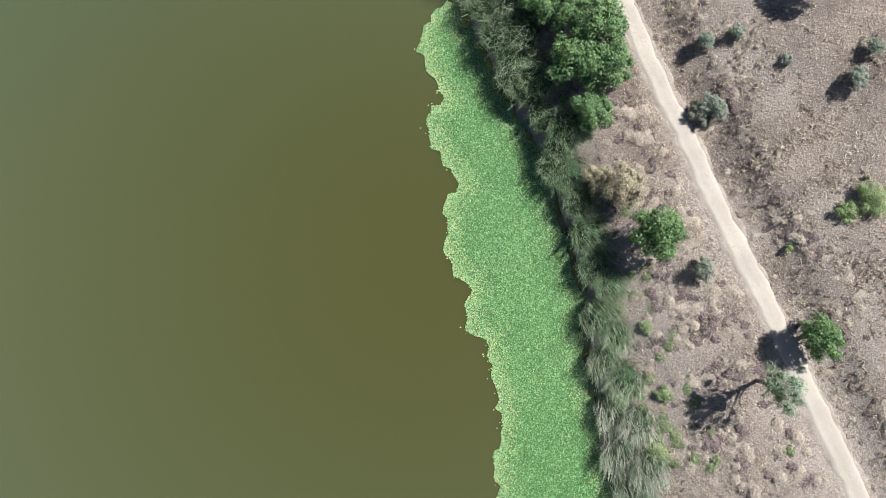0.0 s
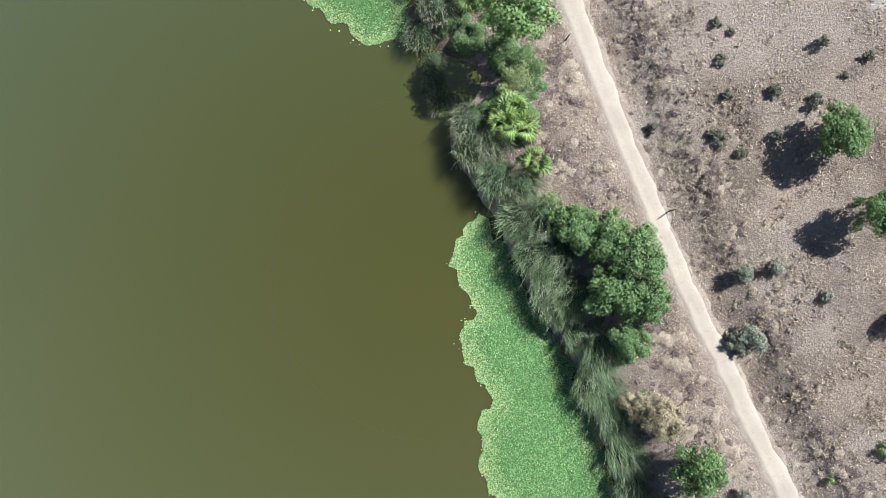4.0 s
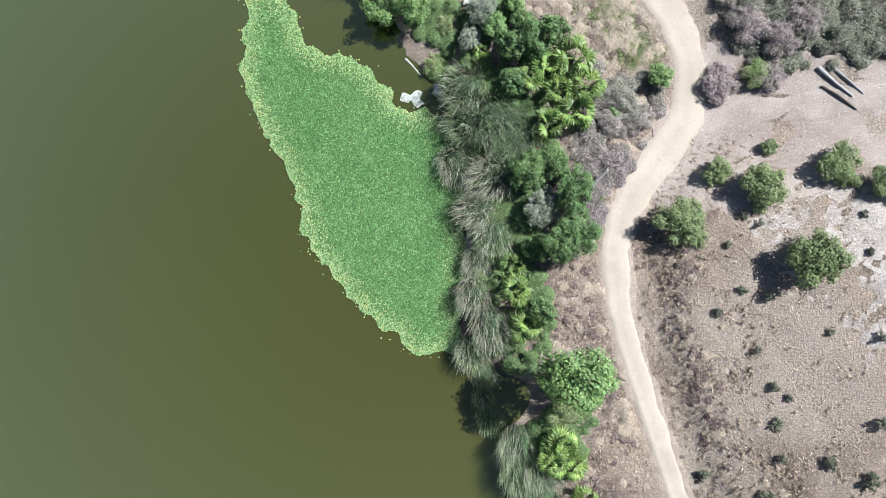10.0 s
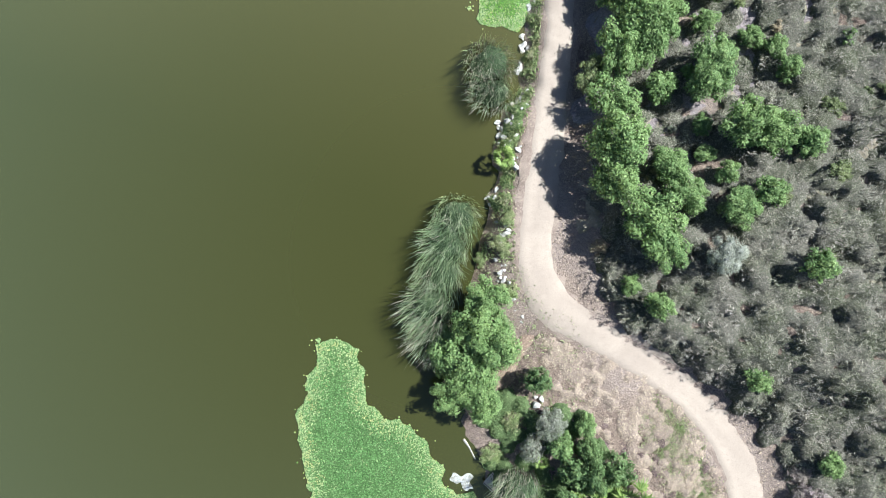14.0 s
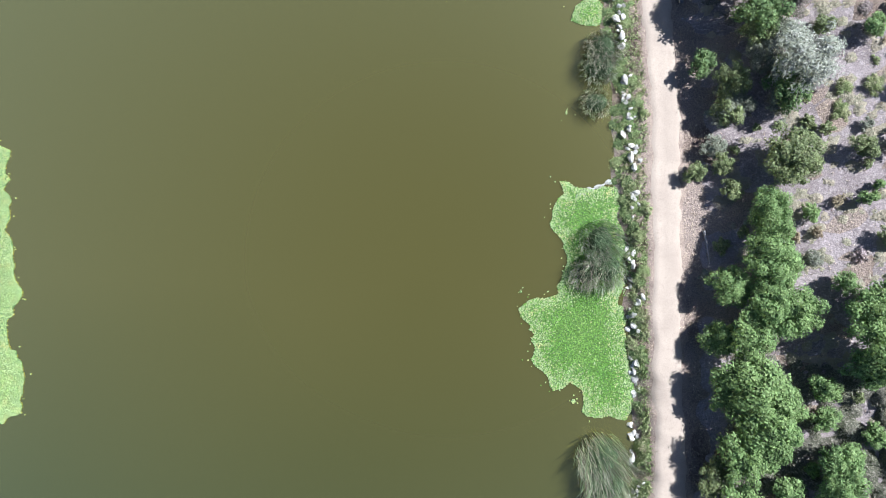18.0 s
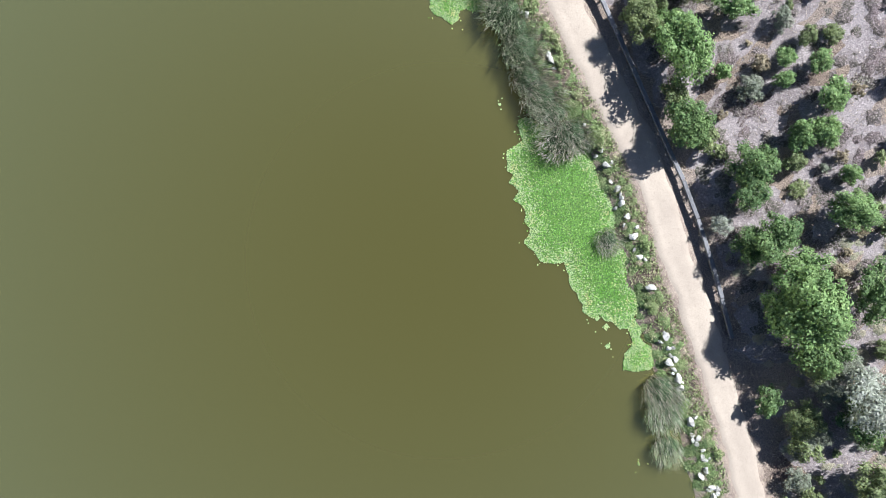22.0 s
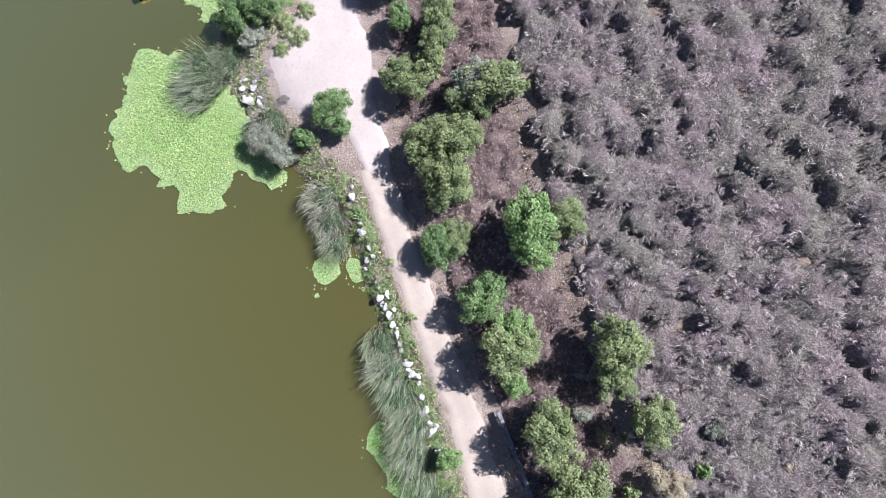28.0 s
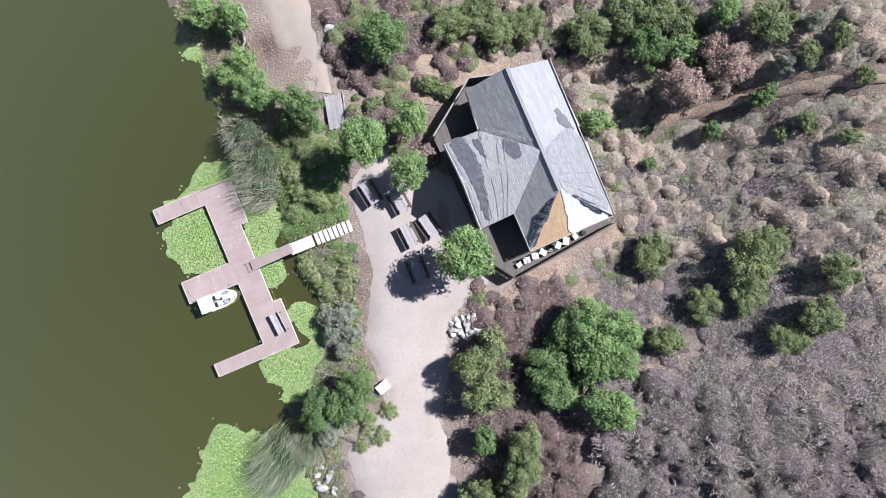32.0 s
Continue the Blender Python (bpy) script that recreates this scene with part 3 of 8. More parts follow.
# ---- the pale dirt track, widening into the yard by the house ----
def strip(name, rows, mat, lift, label, category, cross=8, rough_edge=0.18, seed=1):
    """A sheet over the ground between a west and an east edge, rows of (y, west, east), edges crumbled."""
    ys = [r[0] for r in rows]
    n = max(2, int((ys[-1] - ys[0]) / 0.45))
    Y = np.linspace(ys[0], ys[-1], n)
    rng = np.random.default_rng(seed)
    ker = np.ones(3) / 3
    W = np.interp(Y, ys, [r[1] for r in rows]) + np.convolve(rng.normal(0, rough_edge, n), ker, "same")
    E = np.interp(Y, ys, [r[2] for r in rows]) + np.convolve(rng.normal(0, rough_edge, n), ker, "same")
    W, E = np.convolve(np.pad(W, 2, "edge"), np.ones(5) / 5, "valid") * 0.6 + W * 0.4, np.convolve(np.pad(E, 2, "edge"), np.ones(5) / 5, "valid") * 0.6 + E * 0.4
    T = np.linspace(0, 1, cross)
    X = W[:, None] + (E - W)[:, None] * T[None]
    YY = np.repeat(Y[:, None], cross, 1)
    edge = np.minimum(T, 1 - T)[None] * (E - W)[:, None]
    Z = ground_z(X, YY) + np.where(edge < 0.05, -0.06, lift)
    V = np.stack([X.ravel(), YY.ravel(), Z.ravel()], 1)
    i = np.arange(n - 1)[:, None] * cross + np.arange(cross - 1)[None]
    F = np.stack([i, i + 1, i + cross + 1, i + cross], -1).reshape(-1, 4)
    me = mesh_from(name, V, F, mat, smooth=True)
    uv = me.uv_layers.new(name="UVMap")
    across = np.tile(T, n)[np.array(F).ravel()]
    uv.data.foreach_set("uv", np.stack([across, V[np.array(F).ravel(), 1]], 1).astype(np.float32).ravel())
    ob = new(name, me)
    return tagged(ob, label, category, kind="structure")


BEND_W = [(6.65, 34.9), (5.7, 38.4), (5.05, 41.9), (5.25, 45.0), (6.0, 47.4), (7.2, 49.3), (8.7, 51.6), (10.0, 53.7), (10.4, 55.7), (10.1, 58.2), (9.2, 60.2), (7.7, 62.1), (6.2, 63.4), (4.3, 64.8), (1.5, 65.8), (-1.3, 66.6), (-4.2, 67.4), (-6.7, 67.8), (-8.2, 68.8), (-9.4, 70.5), (-10.1, 72.5), (-10.6, 75.1), (-11.0, 79.5), (-11.4, 84.0)]
BEND_E = [(8.8, 34.9), (7.85, 38.4), (7.5, 41.8), (7.7, 44.3), (8.8, 46.4), (10.3, 48.2), (11.8, 50.4), (13.4, 52.6), (13.5, 54.5), (13.2, 56.6), (12.8, 58.8), (12.1, 60.8), (10.8, 62.8), (9.1, 64.7), (7.4, 65.9), (5.6, 67.1), (3.8, 68.2), (1.4, 69.2), (-1.2, 69.6), (-3.6, 70.3), (-5.6, 71.2), (-7.1, 72.8), (-7.7, 75.9), (-8.3, 80.5), (-8.65, 84.7)]


def ribbon(name, west, east, mat, lift, label, category, spread=0.0, rough_edge=0.1, cross=9, seed=1, dip=0.03):
    """A sheet over the ground between two edges given as points along the way."""
    rng = np.random.default_rng(seed)

    def even(pts, n):
        P = np.array(pts, float)
        L = np.r_[0, np.cumsum(np.hypot(*np.diff(P, axis=0).T))] / np.hypot(*np.diff(P, axis=0).T).sum()
        Q = np.stack([np.interp(np.linspace(0, 1, n), L, P[:, k]) for k in (0, 1)], 1)
        for _ in range(3):
            Q[1:-1] = 0.25 * Q[:-2] + 0.5 * Q[1:-1] + 0.25 * Q[2:]
        return Q

    n = int(np.hypot(*np.diff(np.array(west, float), axis=0).T).sum() / 0.4)
    W, E = even(west, n), even(east, n)
    D = (E - W) / np.hypot(*(E - W).T)[:, None]
    fray = [np.convolve(rng.normal(0, rough_edge, n), np.ones(3) / 2, "same")[:, None] for _ in (0, 1)]
    W, E = W - D * (spread + fray[0]), E + D * (spread + fray[1])
    T = np.linspace(0, 1, cross)
    P = W[:, None] + (E - W)[:, None] * T[None, :, None]
    Z = ground_z(P[..., 0], P[..., 1]) + np.where((T == 0) | (T == 1), -dip, lift)[None]
    if dip > 0.1:
        # a drift that thins out into the soil on all sides
        away = np.minimum(np.minimum(T, 1 - T)[None] / 0.3, 1) * np.minimum(np.minimum(np.arange(n), n - 1 - np.arange(n))[:, None] / (0.3 * n), 1)
        Z += (dip + lift) * (np.sqrt(away) - 1) + rng.normal(0, 0.05, Z.shape)
    V = np.concatenate([P, Z[..., None]], 2).reshape(-1, 3)
    i = np.arange(n - 1)[:, None] * cross + np.arange(cross - 1)[None]
    F = np.stack([i, i + 1, i + cross + 1, i + cross], -1).reshape(-1, 4)
    me = mesh_from(name, V, F, mat, smooth=True)
    uv = me.uv_layers.new(name="UVMap")
    uv.data.foreach_set("uv", np.stack([np.tile(T, n)[F.ravel()], V[F.ravel(), 1]], 1).astype(np.float32).ravel())
    return tagged(new(name, me), label, category, kind="structure")


def track_edges():
    def plain(ys):
        w = np.interp(ys, [-60, -17, -6, 10, 34, 84, 100, 120, 135, 140, 165, 172, 190], [2.2, 1.85, 1.7, 1.65, 1.85, 2.75, 2.4, 2.6, 2.7, 3.2, 3.2, 2.6, 2.6])
        g = (track(ys + 1) - track(ys - 1)) / 2
        return track(ys), w / 2 * np.sqrt(1 + g * g)

    west, east = [], []
    for lo, hi in ((-62, 34), (85, 190)):
        ys = np.arange(lo, hi, 1.5)
        c, h = plain(ys)
        west += list(zip(c - h, ys))
        east += list(zip(c + h, ys))
        if hi == 34:
            west += BEND_W
            east += BEND_E
    yard = [(191.6, -43.7, -40.2), (193.0, -48.6, -40.6), (197.0, -50.3, -41.5), (199.1, -48.3, -42.1), (200.2, -47.2, -42.5), (201.6, -47.6, -42.8), (205.0, -49.7, -42.8), (208.5, -49.8, -43.1), (211.2, -50.4, -40.3), (214.4, -51.7, -39.8), (217.4, -52.7, -40.7), (219.1, -51.9, -44.7), (220.3, -49.8, -47.3)]
    return west, east, yard


_w, _e, _yard = track_edges()
ribbon("track", _w, _e, M_ROAD, 0.09, "pale packed dirt track winding along the lake shore", "dirt track")
ribbon("verge", _w, _e, M_VERGE, 0.045, "crumbly brown verge beside the dirt track", "verge", spread=0.35, rough_edge=0.18, seed=5)
strip("yard", [(188.5, -42.1, -39.9)] + _yard, M_YARD, 0.10, "pale trodden dirt yard beside the house", "dirt yard", cross=9, rough_edge=0.5)
strip("yard_verge", [(r[0], r[1] - 0.55, r[2] + 0.55) for r in _yard], M_SOIL_YARD, 0.035, "crumbly pale edge of the dirt yard", "verge", cross=7, rough_edge=0.35, seed=5)
ribbon("spit_trail", [(-8.1, 67.0), (-8.9, 64.5), (-10.2, 62.0), (-11.4, 60.3)], [(-7.2, 67.2), (-7.7, 64.4), (-8.8, 61.6), (-10.4, 59.6)], M_EARTH, 0.05, "bare tan earth trail down to the water", "trail", rough_edge=0.2, cross=5, seed=21)
ribbon("pale_patch", [(12.6, 64.6), (14.0, 62.6), (15.6, 60.6)], [(13.7, 65.6), (15.7, 64.2), (17.0, 61.6)], M_SOIL_PALE, 0.05, "patch of pale bare soil beside the bend", "soil", rough_edge=0.35, cross=6, seed=22)
strip("north_path", [(224.1, -56.6, -54.7), (226.5, -58.9, -55.5), (228.5, -60.4, -56.1), (230.7, -61.5, -57.2), (246.5, -70.6, -65.6)], M_ROAD, 0.06, "pale dirt path above the lake", "dirt path", seed=7)

strip("bare_bank", [(224.2, -49.6, -45.0), (225.6, -51.0, -42.0), (227.4, -50.5, -40.5), (229.3, -48.5, -41.0), (230.2, -46.5, -42.5)], M_EARTH, 0.07, "bare reddish tan earth bank behind the house", "bare earth", rough_edge=0.5, seed=8)
strip("bare_yard_edge", [(206.5, -40.5, -38.0), (208.5, -41.5, -35.0), (210.5, -40.5, -32.5), (212.6, -38.5, -30.8), (214.5, -34.5, -30.2), (217.0, -32.2, -29.8), (220.0, -31.6, -29.6)], M_EARTH, 0.05, "bare tan earth strewn with straw below the house deck", "bare earth", rough_edge=0.5, seed=12)

ribbon("bleached_soil", [(21.0, 31.0), (18.3, 37.0), (15.5, 41.0), (11.5, 45.0), (12.5, 53.0)], [(44.0, 30.0), (48.0, 37.0), (48.0, 42.0), (48.0, 47.0), (46.0, 53.0)], M_CRUST, 0.05, "bleached dry soil higher up the field", "soil", rough_edge=0.25, cross=70, seed=23, dip=0.3)
strip("trodden_soil", [(y, float(track(y)) + 1.2, float(track(y)) + 1.6 + (23.0 + 3.0 * math.sin(2.3 * y) + 2.5 * math.sin(4.1 * y)) * float(np.interp(y, [44, 52, 55, 59.5], [0, 1, 1, 0]))) for y in np.arange(44.0, 59.6, 0.5)], M_SOIL_YARD, 0.05, "pale trodden soil between the bushes at the fork", "soil", cross=90, rough_edge=1.2, seed=16)
strip("pale_soil", [(y, float(track(y)) + 2.2, float(track(y)) + float(np.interp(y, [84, 94, 99, 108], [13, 17, 24, 44]))) for y in np.arange(84.0, 168.1, 1.5)], M_SOIL_PALE, 0.045, "pale lavender-grey soil between the trees", "soil", cross=30, rough_edge=0.7, seed=14)


def side_road():
    n, c = 200, 9
    X = np.linspace(9.0, 70, n)
    Yc = np.interp(X, [10, 15.2, 19.4, 24.3, 70], [52.1, 53.3, 54, 54.7, 59])
    rng = np.random.default_rng(9)
    hw = np.interp(X, [10, 14, 24, 70], [1.9, 1.6, 1.3, 1.3]) + np.convolve(rng.normal(0, 0.45, n), np.ones(5) / 5, "same")
    T = np.linspace(-1, 1, c)
    YY = Yc[:, None] + hw[:, None] * T[None]
    XX = np.repeat(X[:, None], c, 1)
    Z = ground_z(XX, YY) + np.where(np.abs(T) > 0.99, -0.02, 0.085)[None]
    i = np.arange(n - 1)[:, None] * c + np.arange(c - 1)[None]
    F = np.stack([i, i + 1, i + c + 1, i + c], -1).reshape(-1, 4)
    V = np.stack([XX.ravel(), YY.ravel(), Z.ravel()], 1)
    me = mesh_from("side_track", V, F, M_SOIL_YARD, smooth=True)
    uv = me.uv_layers.new(name="UVMap")
    uv.data.foreach_set("uv", np.stack([np.tile(T * 0.5 + 0.5, n)[F.ravel()], V[F.ravel(), 0]], 1).astype(np.float32).ravel())
    tagged(new("side_track", me), "pale dirt side track joining the main track", "dirt track", kind="structure")


side_road()


def foot_trail():
    rng = np.random.default_rng(19)
    X = np.linspace(-31.5, 6, 70)
    Yc = np.interp(X, [-31.5, -28.4, -26.6, -24.4, -22.1, -19.8, -14, 6], [224.4, 225.6, 226.1, 227.0, 227.5, 228.0, 228.6, 231]) + rng.normal(0, 0.05, 70)
    T = np.array([-1, -0.8, 0, 0.8, 1.0])
    hw = 0.42 + rng.normal(0, 0.06, 70)
    YY = Yc[:, None] + hw[:, None] * T[None]
    XX = np.repeat(X[:, None], 5, 1)
    Z = ground_z(XX, YY) + np.where(np.abs(T) > 0.99, -0.05, 0.12)[None]
    i = np.arange(69)[:, None] * 5 + np.arange(4)[None]
    F = np.stack([i, i + 5, i + 6, i + 1], -1).reshape(-1, 4)[:, ::-1]
    tagged(new("foot_trail", mesh_from("foot_trail", np.stack([XX.ravel(), YY.ravel(), Z.ravel()], 1), F, M_EARTH, smooth=True)), "narrow bare earth trail across the slope", "trail", kind="structure")


foot_trail()

# ---- floating leaf mats on the lake ----


def smooth_ring(pts, wobble, rng, step=0.45):
    """A closed outline through plan points, rounded and frayed."""
    P = np.array(pts, float)
    n = len(P)
    out = []
    for i in range(n):
        p0, p1, p2, p3 = P[i - 1], P[i], P[(i + 1) % n], P[(i + 2) % n]
        k = max(1, int(np.hypot(*(p2 - p1)) / step))
        for t in np.linspace(0, 1, k, endpoint=False):
            out.append(0.5 * (2 * p1 + (p2 - p0) * t + (2 * p0 - 5 * p1 + 4 * p2 - p3) * t * t + (3 * p1 - p0 - 3 * p2 + p3) * t ** 3))
    Q = np.array(out)
    d = np.roll(Q, -1, 0) - np.roll(Q, 1, 0)
    nrm = np.stack([d[:, 1], -d[:, 0]], 1) / np.maximum(np.hypot(d[:, 0], d[:, 1]), 1e-6)[:, None]
    w = rng.normal(0, 1, len(Q))
    w = (w + 0.5 * np.roll(w, 1)) / 1.2
    return Q + nrm * (wobble * w)[:, None]


def inside(P, Q):
    x, y = P[:, 0], P[:, 1]
    hit = np.zeros(len(P), bool)
    for (x1, y1), (x2, y2) in zip(Q, np.roll(Q, -1, 0)):
        if y1 == y2:
            continue
        hit ^= ((y1 > y) != (y2 > y)) & (x < (x2 - x1) * (y - y1) / (y2 - y1) + x1)
    return hit


def leaf_mat(pts, label, seed, spacing=0.092, leaf=0.067, inner=None, wobble=0.26, rim=0.7, high=0.16):
    rng = np.random.default_rng(seed)
    Q = smooth_ring(pts, wobble, rng)
    lo, hi = Q.min(0) - 0.3, Q.max(0) + 0.3
    gx, gy = np.meshgrid(np.arange(lo[0], hi[0], spacing), np.arange(lo[1], hi[1], spacing * 0.9))
    P = np.stack([gx.ravel(), gy.ravel()], 1) + rng.uniform(-0.55, 0.55, (gx.size, 2)) * spacing
    P = P[inside(P, Q)]
    D = np.full(len(P), 9.0)
    for k in range(0, len(P), 2000):
        D[k:k + 2000] = np.sqrt(((P[k:k + 2000, None] - Q[None]) ** 2).sum(-1)).min(1)
    on_land = P[:, 0] > shore(P[:, 1]) + 0.4
    P, D = P[~on_land], D[~on_land]
    k = int(len(Q) * 1.1)
    stray = Q[rng.integers(0, len(Q), k)] + rng.normal(0, 0.26, (k, 2))
    stray = stray[(stray[:, 0] < shore(stray[:, 1])) & ~inside(stray, Q)]
    P, D = np.concatenate([P, stray]), np.concatenate([D, np.zeros(len(stray))])
    n = len(P)
    z = 0.05 + high * np.clip(D / 1.2, 0.1, 1) * rng.uniform(0.35, 1, n)
    r = leaf * rng.uniform(0.7, 1.25, n)
    ang, tilt, yaw = rng.uniform(0, 6.28, n), np.radians(rng.uniform(0, 24, n)) * np.clip(D + 0.3, 0, 1), rng.uniform(0, 6.28, n)
    k = 4
    a = yaw[:, None] + np.arange(k)[None] * 2 * math.pi / k
    rr = r[:, None] * np.where(np.arange(k) == 0, 0.8, 1.0)[None]
    u, v = rr * np.cos(a), rr * np.sin(a)
    w = u * np.sin(ang)[:, None] + v * np.cos(ang)[:, None]
    V = np.stack([P[:, 0, None] + u, P[:, 1, None] + v, z[:, None] + w * np.tan(tilt)[:, None]], -1)
    V[..., 2] = np.maximum(V[..., 2], 0.02)
    me = bpy.data.meshes.new("floating_leaf_mat")
    m = len(Q)
    base = np.concatenate([Q, np.full((m, 1), 0.022)], 1)
    VV = np.concatenate([V.reshape(-1, 3), base])
    me.vertices.add(len(VV))
    me.vertices.foreach_set("co", VV.astype(np.float32).ravel())
    me.loops.add(k * n + m)
    me.loops.foreach_set("vertex_index", np.arange(k * n + m, dtype=np.int32))
    me.polygons.add(n + 1)
    me.polygons.foreach_set("loop_start", np.concatenate([np.arange(0, k * n, k), [k * n]]).astype(np.int32))
    inner = inner or M_PAD
    for q in (inner, M_PAD_RIM, M_PAD_BASE):
        me.materials.append(q)
    edge = rng.random(n) < np.clip(0.8 - D / (3.2 * rim), 0.015, 0.8)
    me.polygons.foreach_set("material_index", np.concatenate([edge.astype(np.int32), [2]]).astype(np.int32))
    me.update(calc_edges=True)
    ob = new("floating_leaf_mat", me)
    return tagged(ob, label, "water plants", kind="stuff")


leaf_mat([(3.7, -16.7), (4.7, -15), (4, -10.9), (3.5, -8.6), (3.4, -6.9), (2.2, -6.8), (2, -2.7), (0.9, -2.5), (0, 0.7), (0.6, 2), (0.1, 4), (0.9, 5.2), (-1.3, 9.4), (-0.9, 11.4), (-0, 12.1), (-2.1, 15.9), (-0.9, 18.8), (0.2, 19.9), (2.5, 17.3), (4.3, 12.8), (7.1, 9.1), (8.5, 5.5), (9.7, 0.4), (10.9, -3.2), (10.9, -7.3), (11.9, -10.4), (12.4, -14.5), (13.5, -19.5), (16.6, -31), (7.4, -31), (4.9, -22.8)], "long green mat of round floating leaves along the reeds", 11, inner=M_PAD_SOFT)
leaf_mat([(-21.7, 62.9), (-23.4, 61.9), (-23.6, 59.5), (-23.6, 56.8), (-22.5, 52.7), (-21.1, 50.2), (-19.4, 47.6), (-18.3, 45.4), (-18.2, 43.1), (-16.7, 41.3), (-14.5, 39.4), (-12.7, 36.6), (-10.9, 35.5), (-9.4, 34.3), (-7.6, 34.1), (-5.4, 34.4), (-5, 39.9), (-4.9, 43.9), (-5.4, 48.9), (-5.8, 53), (-8.2, 53.3), (-10.4, 53.7), (-11.8, 55.2), (-13, 56.4), (-15.4, 57.8), (-18.8, 58.9), (-19.7, 61.2), (-20.7, 62.7)], "large green mat of floating leaves with a pale rim", 12)
leaf_mat([(-21.4, 108), (-21.7, 106), (-21.4, 104.1), (-20.7, 103.6), (-20.3, 101.2), (-21, 100.2), (-21.2, 99.1), (-22.7, 98.6), (-23.2, 97.9), (-22.3, 96.9), (-21.9, 94.2), (-20, 92.2), (-18.3, 92.5), (-17.6, 90.7), (-16.6, 90.4), (-14, 91), (-14.5, 95), (-15.4, 99.4), (-15.4, 101.8), (-16.9, 108.5), (-18.8, 107.9)], "green leaf mat with ragged points beside the boulders", 13, inner=M_PAD_MID)
leaf_mat([(-28.9, 141.3), (-30, 138.6), (-29.7, 136.7), (-29.1, 134.5), (-29.2, 132.4), (-28.1, 130.3), (-26.5, 129.8), (-25.6, 127), (-24.8, 125.8), (-22.6, 125), (-21.6, 123.5), (-22.2, 121.4), (-21.6, 120.9), (-20.1, 121.7), (-20.9, 125.3), (-20.9, 129.3), (-21.8, 132.2), (-22.1, 134.8), (-22.9, 138.1), (-25.5, 140.1), (-27.2, 140.9)], "green leaf mat along the boulder shore", 14, inner=M_PAD_MID)
leaf_mat([(-39.1, 161.4), (-40.8, 160.9), (-41.9, 159.5), (-42, 157.3), (-41, 154.8), (-39, 153.6), (-37.2, 153.5), (-36.3, 154.8), (-36.2, 157.5), (-36.8, 160.4), (-38, 161.5)], "rounded pale grey-green lobe of a leaf mat", 15, inner=M_PAD_PALE, wobble=0.18)
leaf_mat([(-36.45, 154.9), (-35.9, 153.4), (-35, 151), (-33.6, 149.8), (-32.4, 150.5), (-31.2, 149.8), (-30.1, 151), (-30.7, 154.8), (-30.4, 156.5), (-32.3, 158.2), (-35.7, 159.3), (-36.7, 160.2)], "fresh green leaf mat joined to a pale lobe", 26, inner=M_PAD_MID)
leaf_mat([(-40.3, 168.8), (-40.3, 167), (-39.5, 165.4), (-38.9, 163.5), (-37.4, 163.4), (-36.9, 165), (-37.4, 167.4), (-38.8, 169)], "small leaf mat under the bulrushes", 16, inner=M_PAD_MID)
leaf_mat([(-60.2, 197.1), (-61.7, 195.1), (-61.3, 193.8), (-62.1, 192.4), (-62, 190.2), (-61, 188), (-59, 187.9), (-58.3, 186.6), (-56.9, 185.9), (-56.3, 184.8), (-53.6, 184.7), (-52.8, 185.9), (-52.4, 187.8), (-50.9, 187.5), (-49.4, 186.9), (-48.1, 187.4), (-49.6, 189.9), (-51.6, 192.9), (-53.6, 194.8), (-55.6, 196.8), (-58.9, 197.1)], "broad yellow-green leaf mat near the docks", 17, inner=M_PAD_YEL)
leaf_mat([(-44.9, 182), (-45.8, 180.8), (-44.7, 179.5), (-43.7, 180.6), (-44, 181.7)], "small round pale leaf mat", 18, inner=M_PAD_YEL, wobble=0.06)
leaf_mat([(-42.8, 181.8), (-43.1, 180.9), (-42.3, 179.7), (-41.5, 180.1), (-41.9, 181.4)], "small pale leaf mat beside the boulders", 19, inner=M_PAD_YEL, wobble=0.06)
leaf_mat([(-67, 214.2), (-65.4, 215.6), (-63.9, 217.8), (-62.4, 217.8), (-61.9, 215.9), (-66.5, 213.5)], "strip of yellow-green leaves behind the dock", 20, inner=M_PAD_YEL)
leaf_mat([(-66.6, 212.3), (-63.1, 214.5), (-60.8, 210.1), (-64, 208.6), (-64.6, 208.7), (-66, 210.2), (-66.6, 210.9)], "yellow-green leaves filling the dock basin", 21, inner=M_PAD_YEL, high=0.15)
leaf_mat([(-60.7, 214.4), (-58.1, 215.2), (-57.3, 212.2), (-57.1, 209.5), (-57.9, 208.5), (-59.2, 209.7), (-60.4, 212.2)], "leaf mat between the dock and the shore", 22, inner=M_PAD_YEL, high=0.15)
leaf_mat([(-58, 202.2), (-57, 203.4), (-54.2, 204.9), (-56, 206.1), (-55.7, 207.4), (-53.9, 207.5), (-52.9, 205.1), (-52.5, 202.9), (-52.6, 201.6), (-53.8, 200.2), (-55.1, 199.8), (-55.8, 201), (-57.4, 201.1)], "bright leaf mat between the dock and the bushes", 23, inner=M_PAD_YEL, high=0.15)
leaf_mat([(-66.9, 226), (-66, 225.5), (-65.2, 224.3), (-64.3, 222.6), (-63.2, 222.5), (-63.3, 224.9), (-65, 227.2), (-66.2, 226.6)], "small bright leaf mat by the north shore", 24, inner=M_PAD_YEL)
leaf_mat([(-66.7, 105.6), (-65, 102.8), (-64.4, 98.3), (-63.3, 94.3), (-63.4, 90.4), (-62, 88.6), (-61.6, 84.3), (-65.1, 82.4), (-70.5, 81.6), (-72, 86.2), (-72.2, 96.5), (-70, 103.8)], "pale green leaf mat out in the lake", 25, inner=M_PAD_YEL, rim=1.4)


